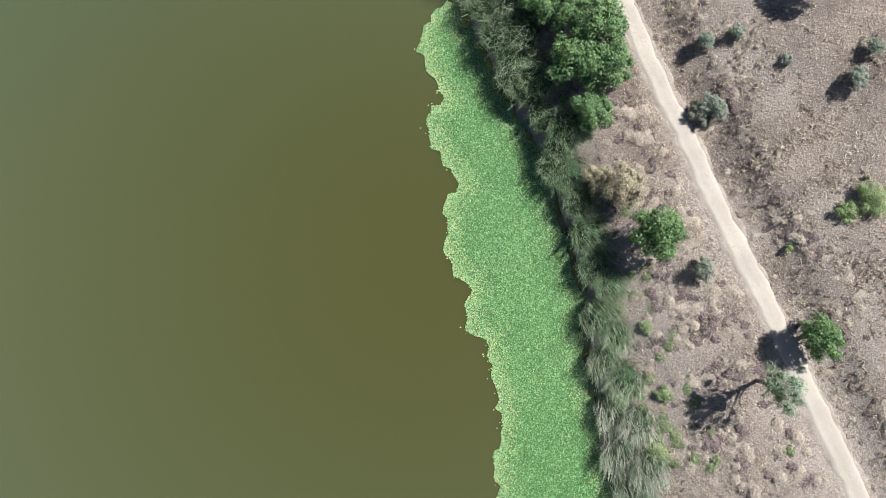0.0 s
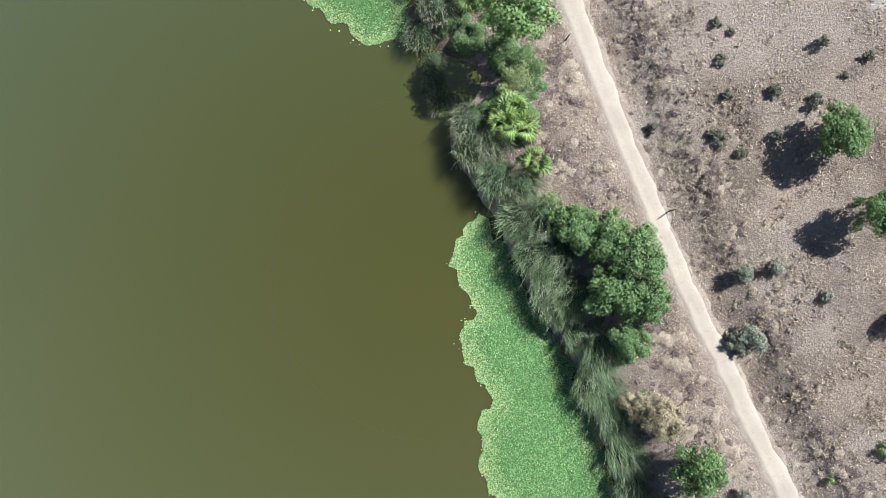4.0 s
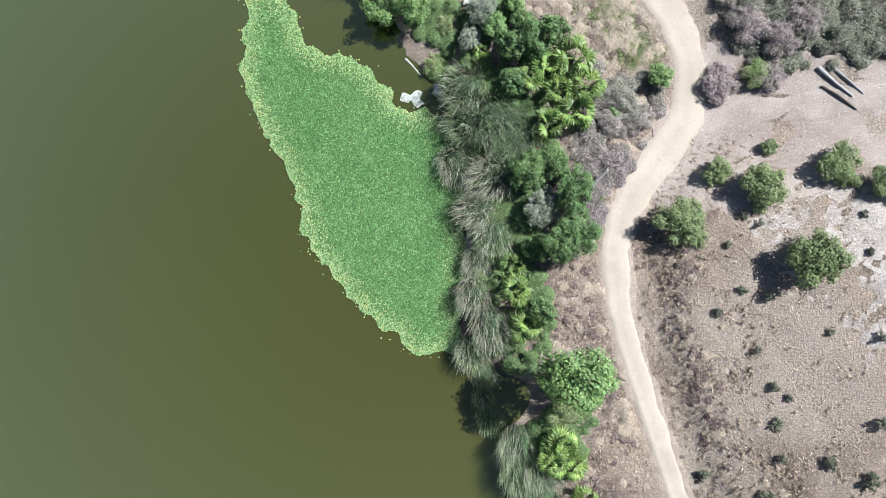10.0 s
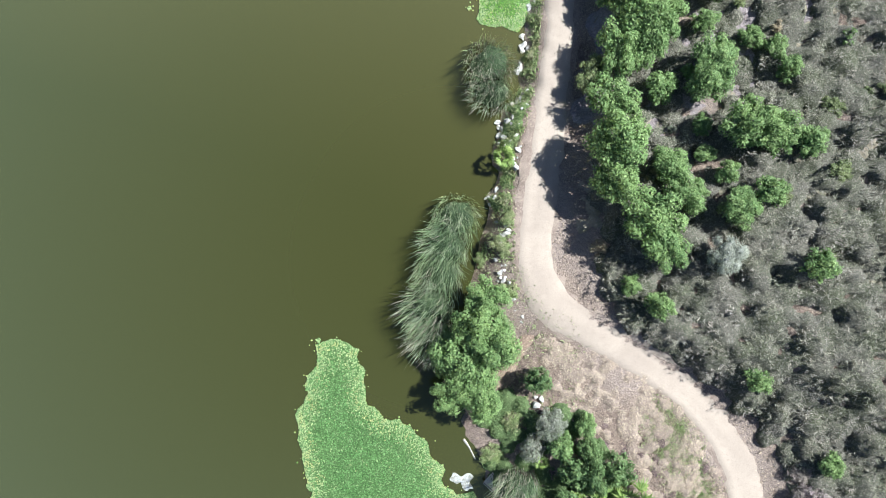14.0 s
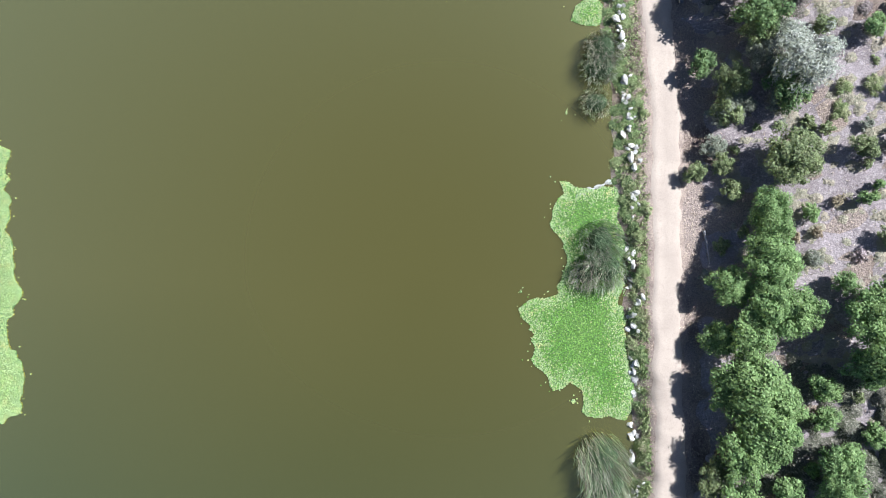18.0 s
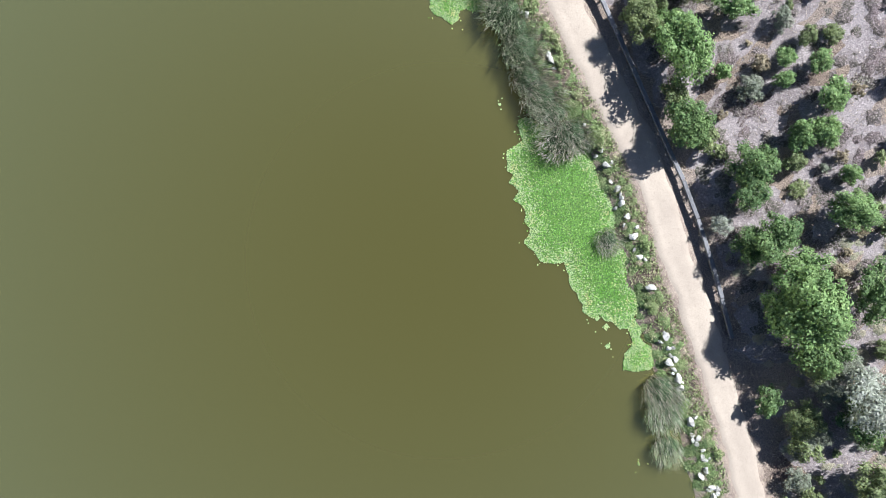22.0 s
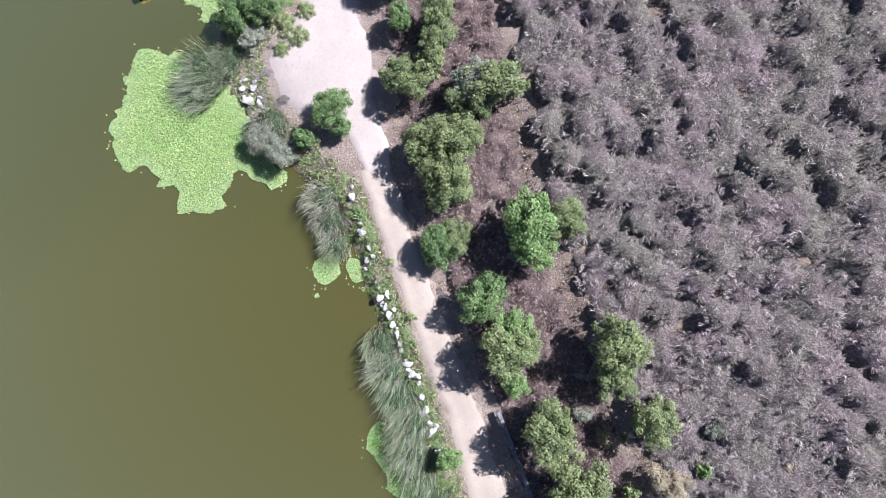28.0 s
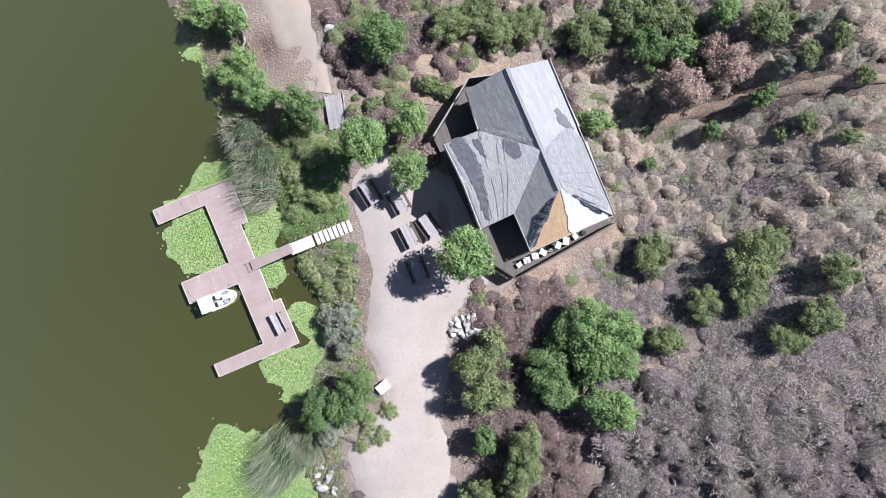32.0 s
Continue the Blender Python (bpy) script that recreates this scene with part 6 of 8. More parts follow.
def scrub_field(y0, y1, gap, reach, count, mat, mass, label, seed, rlo=0.45, rhi=0.95, thin=0.0, space=0.0, forms=None):
    """Shrubs east of the track between y0 and y1, from gap to reach metres off it."""
    rng = np.random.default_rng(seed)
    Y = rng.uniform(y0, y1, count)
    X = track(Y) + gap + (reach - gap) * rng.random(count)
    lump = 0.5 + np.sin(X * 0.8 + 2 * np.sin(Y * 0.37)) * np.sin(Y * 0.7 + 1.5 * np.sin(X * 0.45))
    keep = lump > rng.uniform(-1.4, 0.6, count) + thin
    X, Y = X[keep], Y[keep]
    if y1 > 205:
        u, v = 0.513 * (X + 41.76) - 0.859 * (Y - 226.18), 0.859 * (X + 41.76) + 0.513 * (Y - 226.18)
        free = ~((u > -2.0) & (u < 14.4) & (v > -7.2) & (v < 4.3)) & (X > np.interp(Y, [205, 216, 222, 226, 232], [-42, -42, -50, -53, -55])) & ~((np.abs(Y - np.interp(X, [-31.5, -28.4, -24.4, -19.8, 6], [224.4, 225.6, 227, 228, 231])) < 1.2) & (X > -31))
        X, Y = X[free], Y[free]
    R = rlo + (rhi - rlo) * rng.random(len(X)) ** 1.4
    if space:
        # shrubs stand clear of one another by a share of their two radii
        kept, cells = [], {}
        for k in np.argsort(-R):
            c, e = int(X[k] // 3), int(Y[k] // 3)
            near = [q for a in (-1, 0, 1) for b in (-1, 0, 1) for q in cells.get((c + a, e + b), ())]
            if all((X[k] - X[q]) ** 2 + (Y[k] - Y[q]) ** 2 > (space * (R[k] + R[q])) ** 2 for q in near):
                kept.append(k)
                cells.setdefault((c, e), []).append(k)
        X, Y, R = X[kept], Y[kept], R[kept]
    scrub_mesh("sage_scrub", X, Y, R, mat, mass, rng, label, "scrub", forms or (None if mass else TUFTS))


scrub_field(-24, 52, 1.5, 9, 4200, M_STRAW, None, "clumpy dry straw weeds beside the track", 69, 0.12, 0.32)
scrub_field(-24, 46, 1.5, 7.5, 900, M_STRAW, M_STRAW_MASS, "matted straw-brown weeds along the cut bank", 67, 0.1, 0.42)
scrub_field(-24, 44, 1.2, 3.1, 650, M_LEAF_B, M_MOUND_P, "dark brown dead weeds on the cut bank", 66, 0.12, 0.34)
scrub_field(-24, 50, 8, 26, 4200, M_STRAW, None, "thin dry straw clumps over the field", 70, 0.1, 0.28, thin=0.2)
scrub_field(-24, 48, 1.7, 5.5, 1300, M_SCRUB_P, M_MOUND_P, "brown dead weeds along the edge of the track", 68, 0.1, 0.36, thin=0.15)
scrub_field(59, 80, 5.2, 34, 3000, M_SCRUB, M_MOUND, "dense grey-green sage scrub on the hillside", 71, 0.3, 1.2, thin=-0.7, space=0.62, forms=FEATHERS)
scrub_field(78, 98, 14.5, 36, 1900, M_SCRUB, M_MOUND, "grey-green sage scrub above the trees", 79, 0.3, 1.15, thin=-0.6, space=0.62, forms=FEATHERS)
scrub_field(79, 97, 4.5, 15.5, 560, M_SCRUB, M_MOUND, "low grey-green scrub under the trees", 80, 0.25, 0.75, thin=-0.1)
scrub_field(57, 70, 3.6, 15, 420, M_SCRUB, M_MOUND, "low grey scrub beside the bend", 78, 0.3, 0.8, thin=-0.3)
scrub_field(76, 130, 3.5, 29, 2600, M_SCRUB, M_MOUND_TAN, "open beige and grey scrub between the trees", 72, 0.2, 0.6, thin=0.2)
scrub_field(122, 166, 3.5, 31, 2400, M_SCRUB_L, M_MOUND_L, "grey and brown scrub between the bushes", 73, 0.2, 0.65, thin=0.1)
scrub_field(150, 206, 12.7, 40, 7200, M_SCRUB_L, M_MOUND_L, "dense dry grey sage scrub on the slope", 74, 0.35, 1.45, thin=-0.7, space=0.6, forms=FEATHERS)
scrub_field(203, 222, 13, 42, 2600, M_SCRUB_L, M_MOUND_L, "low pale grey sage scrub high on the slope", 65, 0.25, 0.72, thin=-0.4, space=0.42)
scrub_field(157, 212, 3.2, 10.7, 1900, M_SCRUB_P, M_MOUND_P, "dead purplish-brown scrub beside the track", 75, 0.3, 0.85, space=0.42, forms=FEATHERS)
scrub_field(213, 250, 8.0, 44, 5200, M_SCRUB_L, M_MOUND_TAN, "olive and tan scrub on the slope above the house", 76, 0.22, 0.72, thin=-0.2, space=0.42)
scrub_field(214, 246, 4.0, 34, 1100, M_STRAW, M_STRAW_MASS, "dry tan weeds round the house", 77, 0.3, 0.75)


def far_scrub():
    """Scrub mounds on the hillside far from the track."""
    rng = np.random.default_rng(79)
    Y = rng.uniform(-60, 300, 5200)
    X = track(Y) + np.where(Y < 56, 60, 38) + 95 * rng.random(5200)
    R = rng.uniform(0.9, 2.4, 5200)
    M, F = mound_sheet(X, Y, R, rng.uniform(0.75, 1.3, 5200), rng, 0.75)
    tagged(new("hillside_scrub", mesh_from("hillside_scrub", M, F, M_MOUND, smooth=True)), "grey scrub over the far hillside", "scrub", kind="stuff")


far_scrub()


def brush(y0, y1, lo, hi, count, mat, mass, label, seed, rlo, rhi):
    """Low brush on the bank, from lo to hi of the way between shore and track."""
    rng = np.random.default_rng(seed)
    Y = rng.uniform(y0, y1, count)
    q = lo + (hi - lo) * rng.random(count)
    s, t = shore(Y), track(Y) - 1.6
    X = s + (t - s) * q
    scrub_mesh("bank_brush", X, Y, rng.uniform(rlo, rhi, count), mat, mass, rng, label, "brush")


brush(-24, 62, 0.25, 0.95, 520, M_SCRUB_P, M_MOUND_P, "dry brown brush between reeds and track", 81, 0.1, 0.48)
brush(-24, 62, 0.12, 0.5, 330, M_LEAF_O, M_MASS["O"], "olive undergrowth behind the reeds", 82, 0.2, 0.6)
brush(-24, 24, 0.2, 0.62, 420, M_STRAW, M_STRAW_MASS, "pale straw grass behind the reeds", 91, 0.15, 0.5)
brush(-24, 62, 0.3, 0.95, 520, M_SCRUB_P, M_MOUND_P, "purplish dead weeds between reeds and track", 83, 0.1, 0.48)
brush(-24, 62, 0.4, 1.0, 420, M_STRAW, M_STRAW_MASS, "tan straw clumps beside the track", 85, 0.12, 0.6)
brush(52, 67, 0.4, 0.97, 620, M_STRAW, M_STRAW_MASS, "dry tan grass clumps on the spit", 88, 0.12, 0.55)
brush(44, 57, 0.62, 0.98, 150, M_SCRUB_L, M_MOUND_L, "grey dead brush inside the bend", 89, 0.25, 0.75)
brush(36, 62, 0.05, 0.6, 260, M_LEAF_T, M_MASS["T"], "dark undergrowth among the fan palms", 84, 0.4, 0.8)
# Undergrowth added here to darken the hollow where the tree's shadow falls.
brush(27, 36.5, 0.2, 0.6, 90, M_LEAF_T, M_MASS["T"], "dark undergrowth added to deepen the shade of a tall tree", 90, 0.35, 0.8)
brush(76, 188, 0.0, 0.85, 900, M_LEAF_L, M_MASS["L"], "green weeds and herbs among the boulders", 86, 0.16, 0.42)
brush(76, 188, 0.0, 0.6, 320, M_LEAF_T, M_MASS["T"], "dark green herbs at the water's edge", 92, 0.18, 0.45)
brush(84, 188, 0.3, 0.95, 260, M_STRAW, M_STRAW_MASS, "straw-coloured weeds along the track's edge", 87, 0.14, 0.34)


def brush_patch(x0, x1, y0, y1, count, mat, mass, label, seed, rlo, rhi, shoreward=False):
    """Low brush over a stretch of ground, clear of the house, the yard and the paths."""
    rng = np.random.default_rng(seed)
    X, Y = rng.uniform(x0, x1, count), rng.uniform(y0, y1, count)
    u, v = 0.513 * (X + 41.76) - 0.859 * (Y - 226.18), 0.859 * (X + 41.76) + 0.513 * (Y - 226.18)
    path = np.interp(Y, [219, 222, 224, 228, 231, 240], [-48.5, -52.6, -54.0, -55.6, -56.9, -62.0])
    free = ~((u > -2.0) & (u < 14.4) & (v > -7.0) & (v < 4.2)) & (X > path)
    if shoreward:
        # between the water and the yard, clear of the plank steps
        edge = np.interp(Y, [199, 201.6, 205, 208.5, 211.2, 214.4, 217.4, 219.5, 222], [-48.4, -48.0, -50.1, -50.2, -50.8, -52.1, -53.1, -52.6, -54.5])
        walk_y = 211.75 + 0.56 * (X + 56.3)
        free = (X > shore(Y) - 0.1) & (X < edge) & (np.abs(Y - walk_y) > 0.95)
    scrub_mesh("bank_brush", X[free], Y[free], rng.uniform(rlo, rhi, free.sum()), mat, mass, rng, label, "brush")


brush_patch(-56, -36, 219.5, 240, 420, M_SCRUB_P, M_MOUND_P, "dead reddish-brown brush behind the house", 101, 0.3, 0.8)
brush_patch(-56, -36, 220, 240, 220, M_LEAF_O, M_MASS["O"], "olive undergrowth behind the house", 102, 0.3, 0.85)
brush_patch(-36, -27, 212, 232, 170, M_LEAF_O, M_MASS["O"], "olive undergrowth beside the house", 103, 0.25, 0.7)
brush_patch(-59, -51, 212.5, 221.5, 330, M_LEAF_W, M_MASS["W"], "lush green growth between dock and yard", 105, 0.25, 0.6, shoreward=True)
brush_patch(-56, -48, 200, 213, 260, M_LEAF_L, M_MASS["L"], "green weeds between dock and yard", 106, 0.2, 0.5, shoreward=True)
brush_patch(-56, -47, 192, 213, 200, M_SCRUB_L, M_MOUND_L, "grey dead weeds along the yard", 107, 0.2, 0.5, shoreward=True)
brush_patch(-40, -28, 203, 213, 200, M_STRAW, M_STRAW_MASS, "dry tan weeds below the house", 104, 0.2, 0.6)


def tufts(seed, X, Y, mat, label, category, name, hlo=0.08, hhi=0.22, per=4, spread=0.13, wide=0.022):
    rng = np.random.default_rng(seed)
    n = len(X) * per
    x = np.repeat(X, per) + rng.normal(0, spread, n)
    y = np.repeat(Y, per) + rng.normal(0, spread, n)
    z = ground_z(x, y) - 0.02
    C = np.stack([x, y, z], 1)
    a = rng.uniform(0, 6.28, n)
    side = np.stack([np.cos(a), np.sin(a), np.zeros(n)], 1) * (wide * rng.uniform(0.7, 1.5, n))[:, None]
    tip = np.stack([rng.normal(0, 0.14, n), rng.normal(0, 0.14, n), rng.uniform(hlo, hhi, n)], 1)
    V = np.stack([C - side, C + side, C + tip], 1)
    tagged(new(name, loops_mesh(name, V.reshape(-1, 3), np.arange(3 * n), np.arange(n) * 3, [mat])), label, category, kind="stuff")


_g = np.random.default_rng(90)
_y = _g.uniform(-22, 62, 16000)
_x = track(_y) + _g.uniform(1.3, 22, 16000)
_k = np.sin(_x * 0.5 + np.sin(_y * 0.3)) * np.sin(_y * 0.4) > _g.uniform(-1.5, 0.5, 16000)
tufts(91, _x[_k], _y[_k], M_STRAW, "short dry straw grass over the field", "dry grass", "dry_grass", 0.05, 0.2, per=3, wide=0.028)
_y = _g.uniform(-22, 60, 9000)
_x = shore(_y) + 2.2 + (track(_y) - 1.3 - shore(_y) - 2.2) * _g.random(9000)
tufts(92, _x, _y, M_STRAW, "dry straw and weeds between reeds and track", "dry grass", "dry_grass", 0.1, 0.32)
_y = _g.uniform(60, 236, 17000)
_x = track(_y) + _g.uniform(1.4, 26, 17000)
_f = (np.hypot(_x + 39.5, _y - 220) > 8.6) & (_x > np.interp(_y, [205, 216, 222, 226, 232], [-42, -42, -50, -53, -55]))
tufts(93, _x[_f], _y[_f], M_STRAW, "dry straw and litter between the shrubs", "dry grass", "dry_grass", 0.1, 0.3, per=3, wide=0.032)
_y = _g.uniform(60, 188, 9000)
_x = shore(_y) + 0.3 + np.clip(track(_y) - 1.5 - shore(_y) - 0.3, 0.2, 9) * _g.random(9000)
tufts(94, _x, _y, M_LEAF_L, "green weeds along the boulder bank", "weeds", "bank_weeds", 0.06, 0.24, per=4, wide=0.045)
_y = _g.uniform(188, 230, 5000)
_x = shore(_y) + 0.3 + 4.5 * _g.random(5000)
_f = (_x < np.interp(_y, [189, 193.3, 197.3, 200.5, 205.6, 213.5, 217.5, 223.5], [-44, -49.4, -50.6, -48, -50, -51.8, -53, -56.5]))
tufts(95, _x[_f], _y[_f], M_LEAF_L, "green weeds along the shore by the docks", "weeds", "bank_weeds", 0.06, 0.28, per=5, wide=0.05)
_n = 2600
_t = _g.random(_n)
_x = np.interp(_t, [0, 0.35, 0.7, 1.0], [3.2, 5.2, 7.0, 8.5]) + _g.normal(0, 0.75, _n)
_y = np.interp(_t, [0, 0.35, 0.7, 1.0], [63.7, 61.6, 58.9, 57.1]) + _g.normal(0, 0.9, _n)
tufts(96, _x, _y, M_LEAF_L, "thin pale-green grass on the spit inside the bend", "grass", "green_grass", 0.06, 0.2, per=5, wide=0.03)

_y = _g.uniform(-24, 46, 2600)
_k = np.sin(_y * 0.33) + 0.6 * np.sin(_y * 1.1 + 1) > _g.uniform(-1.3, 1.0, 2600)
_y = _y[_k]
_x = np.where(_y > 34, np.interp(_y, [34, 38.4, 41.9, 46], [8.0, 6.8, 6.3, 7.1]), track(_y)) + _g.normal(0, 0.22, len(_y))
tufts(97, _x, _y, M_LEAF_S, "dark grit and dry weeds along the crown of the track", "weeds", "track_weeds", 0.09, 0.13, per=2, wide=0.03)
_y = _y[::6]
tufts(98, _x[::6], _y, M_LEAF_L, "green weeds along the crown of the track", "weeds", "track_weeds", 0.1, 0.17, per=4, wide=0.04)

# ---- boulders along the bank, and the heap in the yard ----


def rock_mesh(seed):
    rng = np.random.default_rng(seed)
    bm = bmesh.new()
    bmesh.ops.create_icosphere(bm, subdivisions=2, radius=1.0)
    cuts = [Vector(v).normalized() for v in rng.normal(0, 1, (9, 3))]
    dist = rng.uniform(0.42, 0.8, 9)
    for v in bm.verts:
        for c, d in zip(cuts, dist):
            k = v.co.dot(c)
            if k > d:
                v.co -= c * (k - d)
        v.co += Vector(rng.normal(0, 0.05, 3))
        v.co.z *= 0.8
    me = bpy.data.meshes.new("boulder")
    bm.to_mesh(me)
    bm.free()
    me.materials.append(M_ROCK)
    return me


ROCKS = [rock_mesh(i) for i in range(8)]
BANK_A = [(-14, 95), (-13.8, 92.6), (-13.7, 90), (-13.3, 87.5), (-12.9, 85), (-13.5, 82.5), (-13.2, 81.7), (-13.2, 76.9), (-12.7, 77.5), (-16.5, 111), (-16.2, 110.2), (-15.9, 108.2), (-15.9, 107), (-15.7, 103.8), (-14.6, 99.6), (-14.8, 98.7), (-13.8, 93.9), (-13.2, 83.1), (-13.5, 82.0), (-18.9, 121.6), (-18.4, 120.4), (-17.8, 116.9), (-17.6, 115.8), (-17.4, 115.2), (-16.6, 111.9), (-15.6, 103), (-14.5, 97.9), (-14, 94.3), (-13.5, 89), (-18.9, 122.7)]
BANK_B = [(-30.5, 157.8), (-30.1, 156.7), (-29.3, 154.6), (-29.1, 153.7), (-27.7, 149.6), (-26.1, 145.7), (-22.4, 137.2), (-21.9, 135.4), (-21.6, 134.2), (-21.2, 133.1), (-20.6, 130), (-19.1, 123.7), (-18.4, 119.6), (-31, 159.1), (-30.4, 155.8), (-29, 155), (-28.6, 152.9), (-35.8, 168.6), (-36.7, 171.3), (-36.9, 172.4), (-37.8, 173.8), (-39.2, 176.8), (-40, 178.4), (-40.6, 180)]
BANK_C = [(-42.8, 186.5), (-41.8, 183.8), (-41.3, 182.6), (-41.1, 181.3), (-40.1, 178.9), (-39.8, 178.1), (-39.5, 177.4), (-38.8, 176), (-38.5, 175.3), (-37.5, 173), (-36.3, 170.2), (-35.9, 169.3), (-34.9, 167.2), (-51, 194.6), (-50.4, 193.9), (-51.4, 193.6), (-51.8, 195.2), (-5.8, 62), (-15.2, 101.4), (-16.9, 113.2), (-17, 114), (-20, 127.5), (-20.9, 131.6), (-22.8, 138.6), (-23.6, 140)]
_r = random.Random(33)


def boulder(x, y, s, label, group, lift=0.0):
    ob = new("boulder", ROCKS[_r.randrange(8)])
    ob.matrix_basis = pose(x, y, max(gz(x, y), 0.0) + s * 0.18 + lift, _r.uniform(-15, 15), _r.uniform(-15, 15), _r.uniform(0, 360)) @ Matrix.Diagonal((s * _r.uniform(0.9, 1.7), s, s * _r.uniform(0.8, 1.1), 1))
    return tagged(ob, label, "boulder", group)


for _l in (BANK_A, BANK_B, BANK_C):
    for _x, _y in _l:
        boulder(_x, _y, _r.uniform(0.19, 0.38), "pale angular boulder in the bank beside the water", "bank boulders")
        for _k in range(2):
            boulder(_x + _r.uniform(-0.45, 0.45), _y + _r.uniform(-0.7, 0.7), _r.uniform(0.14, 0.26), "small pale angular stone in the bank", "bank boulders")
for _i in range(46):
    _y = _r.uniform(67.6, 75.5) if _i < 30 else _r.uniform(79.0, 86.0)
    _x = float(np.interp(_y, [67.5, 68.8, 70.5, 72.5, 75.1, 79.5, 86], [-7.6, -8.7, -9.9, -10.6, -11.1, -11.5, -11.9])) - _r.uniform(0.1, 1.1)
    boulder(_x, _y, _r.uniform(0.1, 0.24), "small pale rubble stone on the bank below the track", "bank rubble")
for _i in range(24):
    _a = _i * 2.4
    _q = 1.25 * math.sqrt((_i + 0.5) / 24)
    boulder(-41.9 + 1.15 * _q * math.cos(_a) + 0.2 * _q * math.sin(_a), 207.9 + 0.75 * _q * math.sin(_a) + 0.25 * _q * math.cos(_a), _r.uniform(0.24, 0.4), "white boulder heaped at the edge of the yard", "heap of boulders", 0.25 * max(0, 0.8 - _q))
for _x, _y, _s in ((-55.2, 229, 0.5), (-54.3, 229.2, 0.4), (-55.6, 229.5, 0.3)):
    boulder(_x, _y, _s, "pale boulder beside the north path", "path boulders")

# ---- guard rail of squared logs along the track ----


def guard_rail():
    pts = [(-14.35, 123.2), (-15, 126.9), (-15.8, 131), (-17, 135.4), (-19.1, 141.4), (-21, 146.9), (-23.3, 153.2), (-25.2, 158), (-26.6, 161.8), (-28.4, 165.5), (-30, 169), (-30.8, 170.8)]
    rail = tagged(new("guard_rail"), "long low guard rail of weathered grey squared logs", "guard rail")
    P = [Vector((x, y, 0)) for x, y in pts]
    run, i = 0.0, 0
    L = [0]
    for a, b in zip(P, P[1:]):
        L.append(L[-1] + (b - a).length)
    n = int(L[-1] / 3.05)

    def at(s):
        k = max(j for j in range(len(L)) if L[j] <= s + 1e-6)
        k = min(k, len(P) - 2)
        return P[k].lerp(P[k + 1], (s - L[k]) / (L[k + 1] - L[k]))

    for k in range(n):
        a, b = at(k * L[-1] / n), at((k + 1) * L[-1] / n)
        d = b - a
        ang = math.degrees(math.atan2(d.y, d.x))
        za, zb = gz(a.x, a.y), gz(b.x, b.y)
        m = (a + b) / 2
        beam = part("beam", box(d.length - 0.03, 0.32, 0.22, (0, 0, 0), 0.03), M_RAIL, rail)
        beam.matrix_basis = pose(m.x, m.y, (za + zb) / 2 + 0.50 + 0.02 * (k % 2), 0, -math.degrees(math.atan2(zb - za, d.length)), ang + 0.6 * math.sin(k * 2.1))
        for q in (0.18, 0.82):
            p = a.lerp(b, q)
            post = part("post", box(0.15, 0.15, 0.95, (0, 0, 0), 0.02), M_DARKWOOD, rail)
            post.matrix_basis = pose(p.x, p.y, gz(p.x, p.y) - 0.06, 0, 0, ang)
    return rail


guard_rail()


def fallen_log(points, r, label, name="fallen_log", mat=None):
    pts = [(x, y, gz(x, y) + h) for x, y, h in points]
    n = len(pts)
    bm = tube(pts, [r * (1 - 0.45 * i / (n - 1)) for i in range(n)], 8)
    for v in bm.verts:
        v.co += Vector(noise.noise_vector(v.co * 3)) * r * 0.25
    ob = new(name, bpy.data.meshes.new(name))
    bm.to_mesh(ob.data)
    bm.free()
    ob.data.materials.append(mat or M_WOOD_GREY)
    return tagged(ob, label, "log")


fallen_log([(-10.36, 105.9, 0.1), (-10, 104.8, 0.16), (-9.6, 103.4, 0.1)], 0.10, "thin bleached fallen branch on dry grass")
fallen_log([(-10.5, 57.7, 0.1), (-9.9, 57.2, 0.12), (-9.2, 56.4, 0.1)], 0.11, "bleached driftwood log at the water's edge")
fallen_log([(-62.9, 230.2, 0.15), (-62.2, 229.4, 0.3), (-62.5, 228.3, 0.22), (-62, 227.4, 0.3), (-62.4, 226.5, 0.1)], 0.13, "pale twisted driftwood branch on the bank")
fallen_log([(20.6, 57, 0.12), (21.7, 55.9, 0.15), (22.9, 54.8, 0.12)], 0.14, "bleached fallen log on dry ground")
fallen_log([(21.3, 57.2, 0.1), (22.4, 56.2, 0.14), (23.6, 55, 0.1)], 0.11, "grey fallen log on dry ground")
fallen_log([(20.9, 55.6, 0.1), (21.9, 54.9, 0.2), (23.2, 53.8, 0.12)], 0.10, "dark weathered fallen log on dry ground", mat=M_DARKWOOD)
fallen_log([(4.1, 47.3, 0.05), (4.6, 48, 0.55), (5.3, 48.8, 1.15)], 0.17, "leaning bleached dead tree stump", "dead_stump")
fallen_log([(14.45, 19.9, 0.0), (14.5, 19.92, 0.7), (14.55, 19.95, 1.3)], 0.055, "thin dark wooden post beside the track", "marker_post", M_DARKWOOD)
fallen_log([(6.9, 33.1, 0.0), (6.95, 33.1, 0.6), (7.05, 33.2, 1.1)], 0.06, "short leaning wooden post beside the track", "marker_post", M_DARKWOOD)


def slab_thing(name, x, y, sx, sy, sz, rz, mat, label, category, tilt=0.0, lift=0.0):
    ob = tagged(new(name, bpy.data.meshes.new(name)), label, category)
    bm = box(sx, sy, sz, (0, 0, sz / 2), min(0.02, sz * 0.3))
    for v in bm.verts:
        v.co.x += 0.02 * math.sin(v.co.y * 9)
    bm.to_mesh(ob.data)
    bm.free()
    ob.data.materials.append(mat)
    ob.matrix_basis = pose(x, y, gz(x, y) + lift, tilt, 0, rz)
    return ob


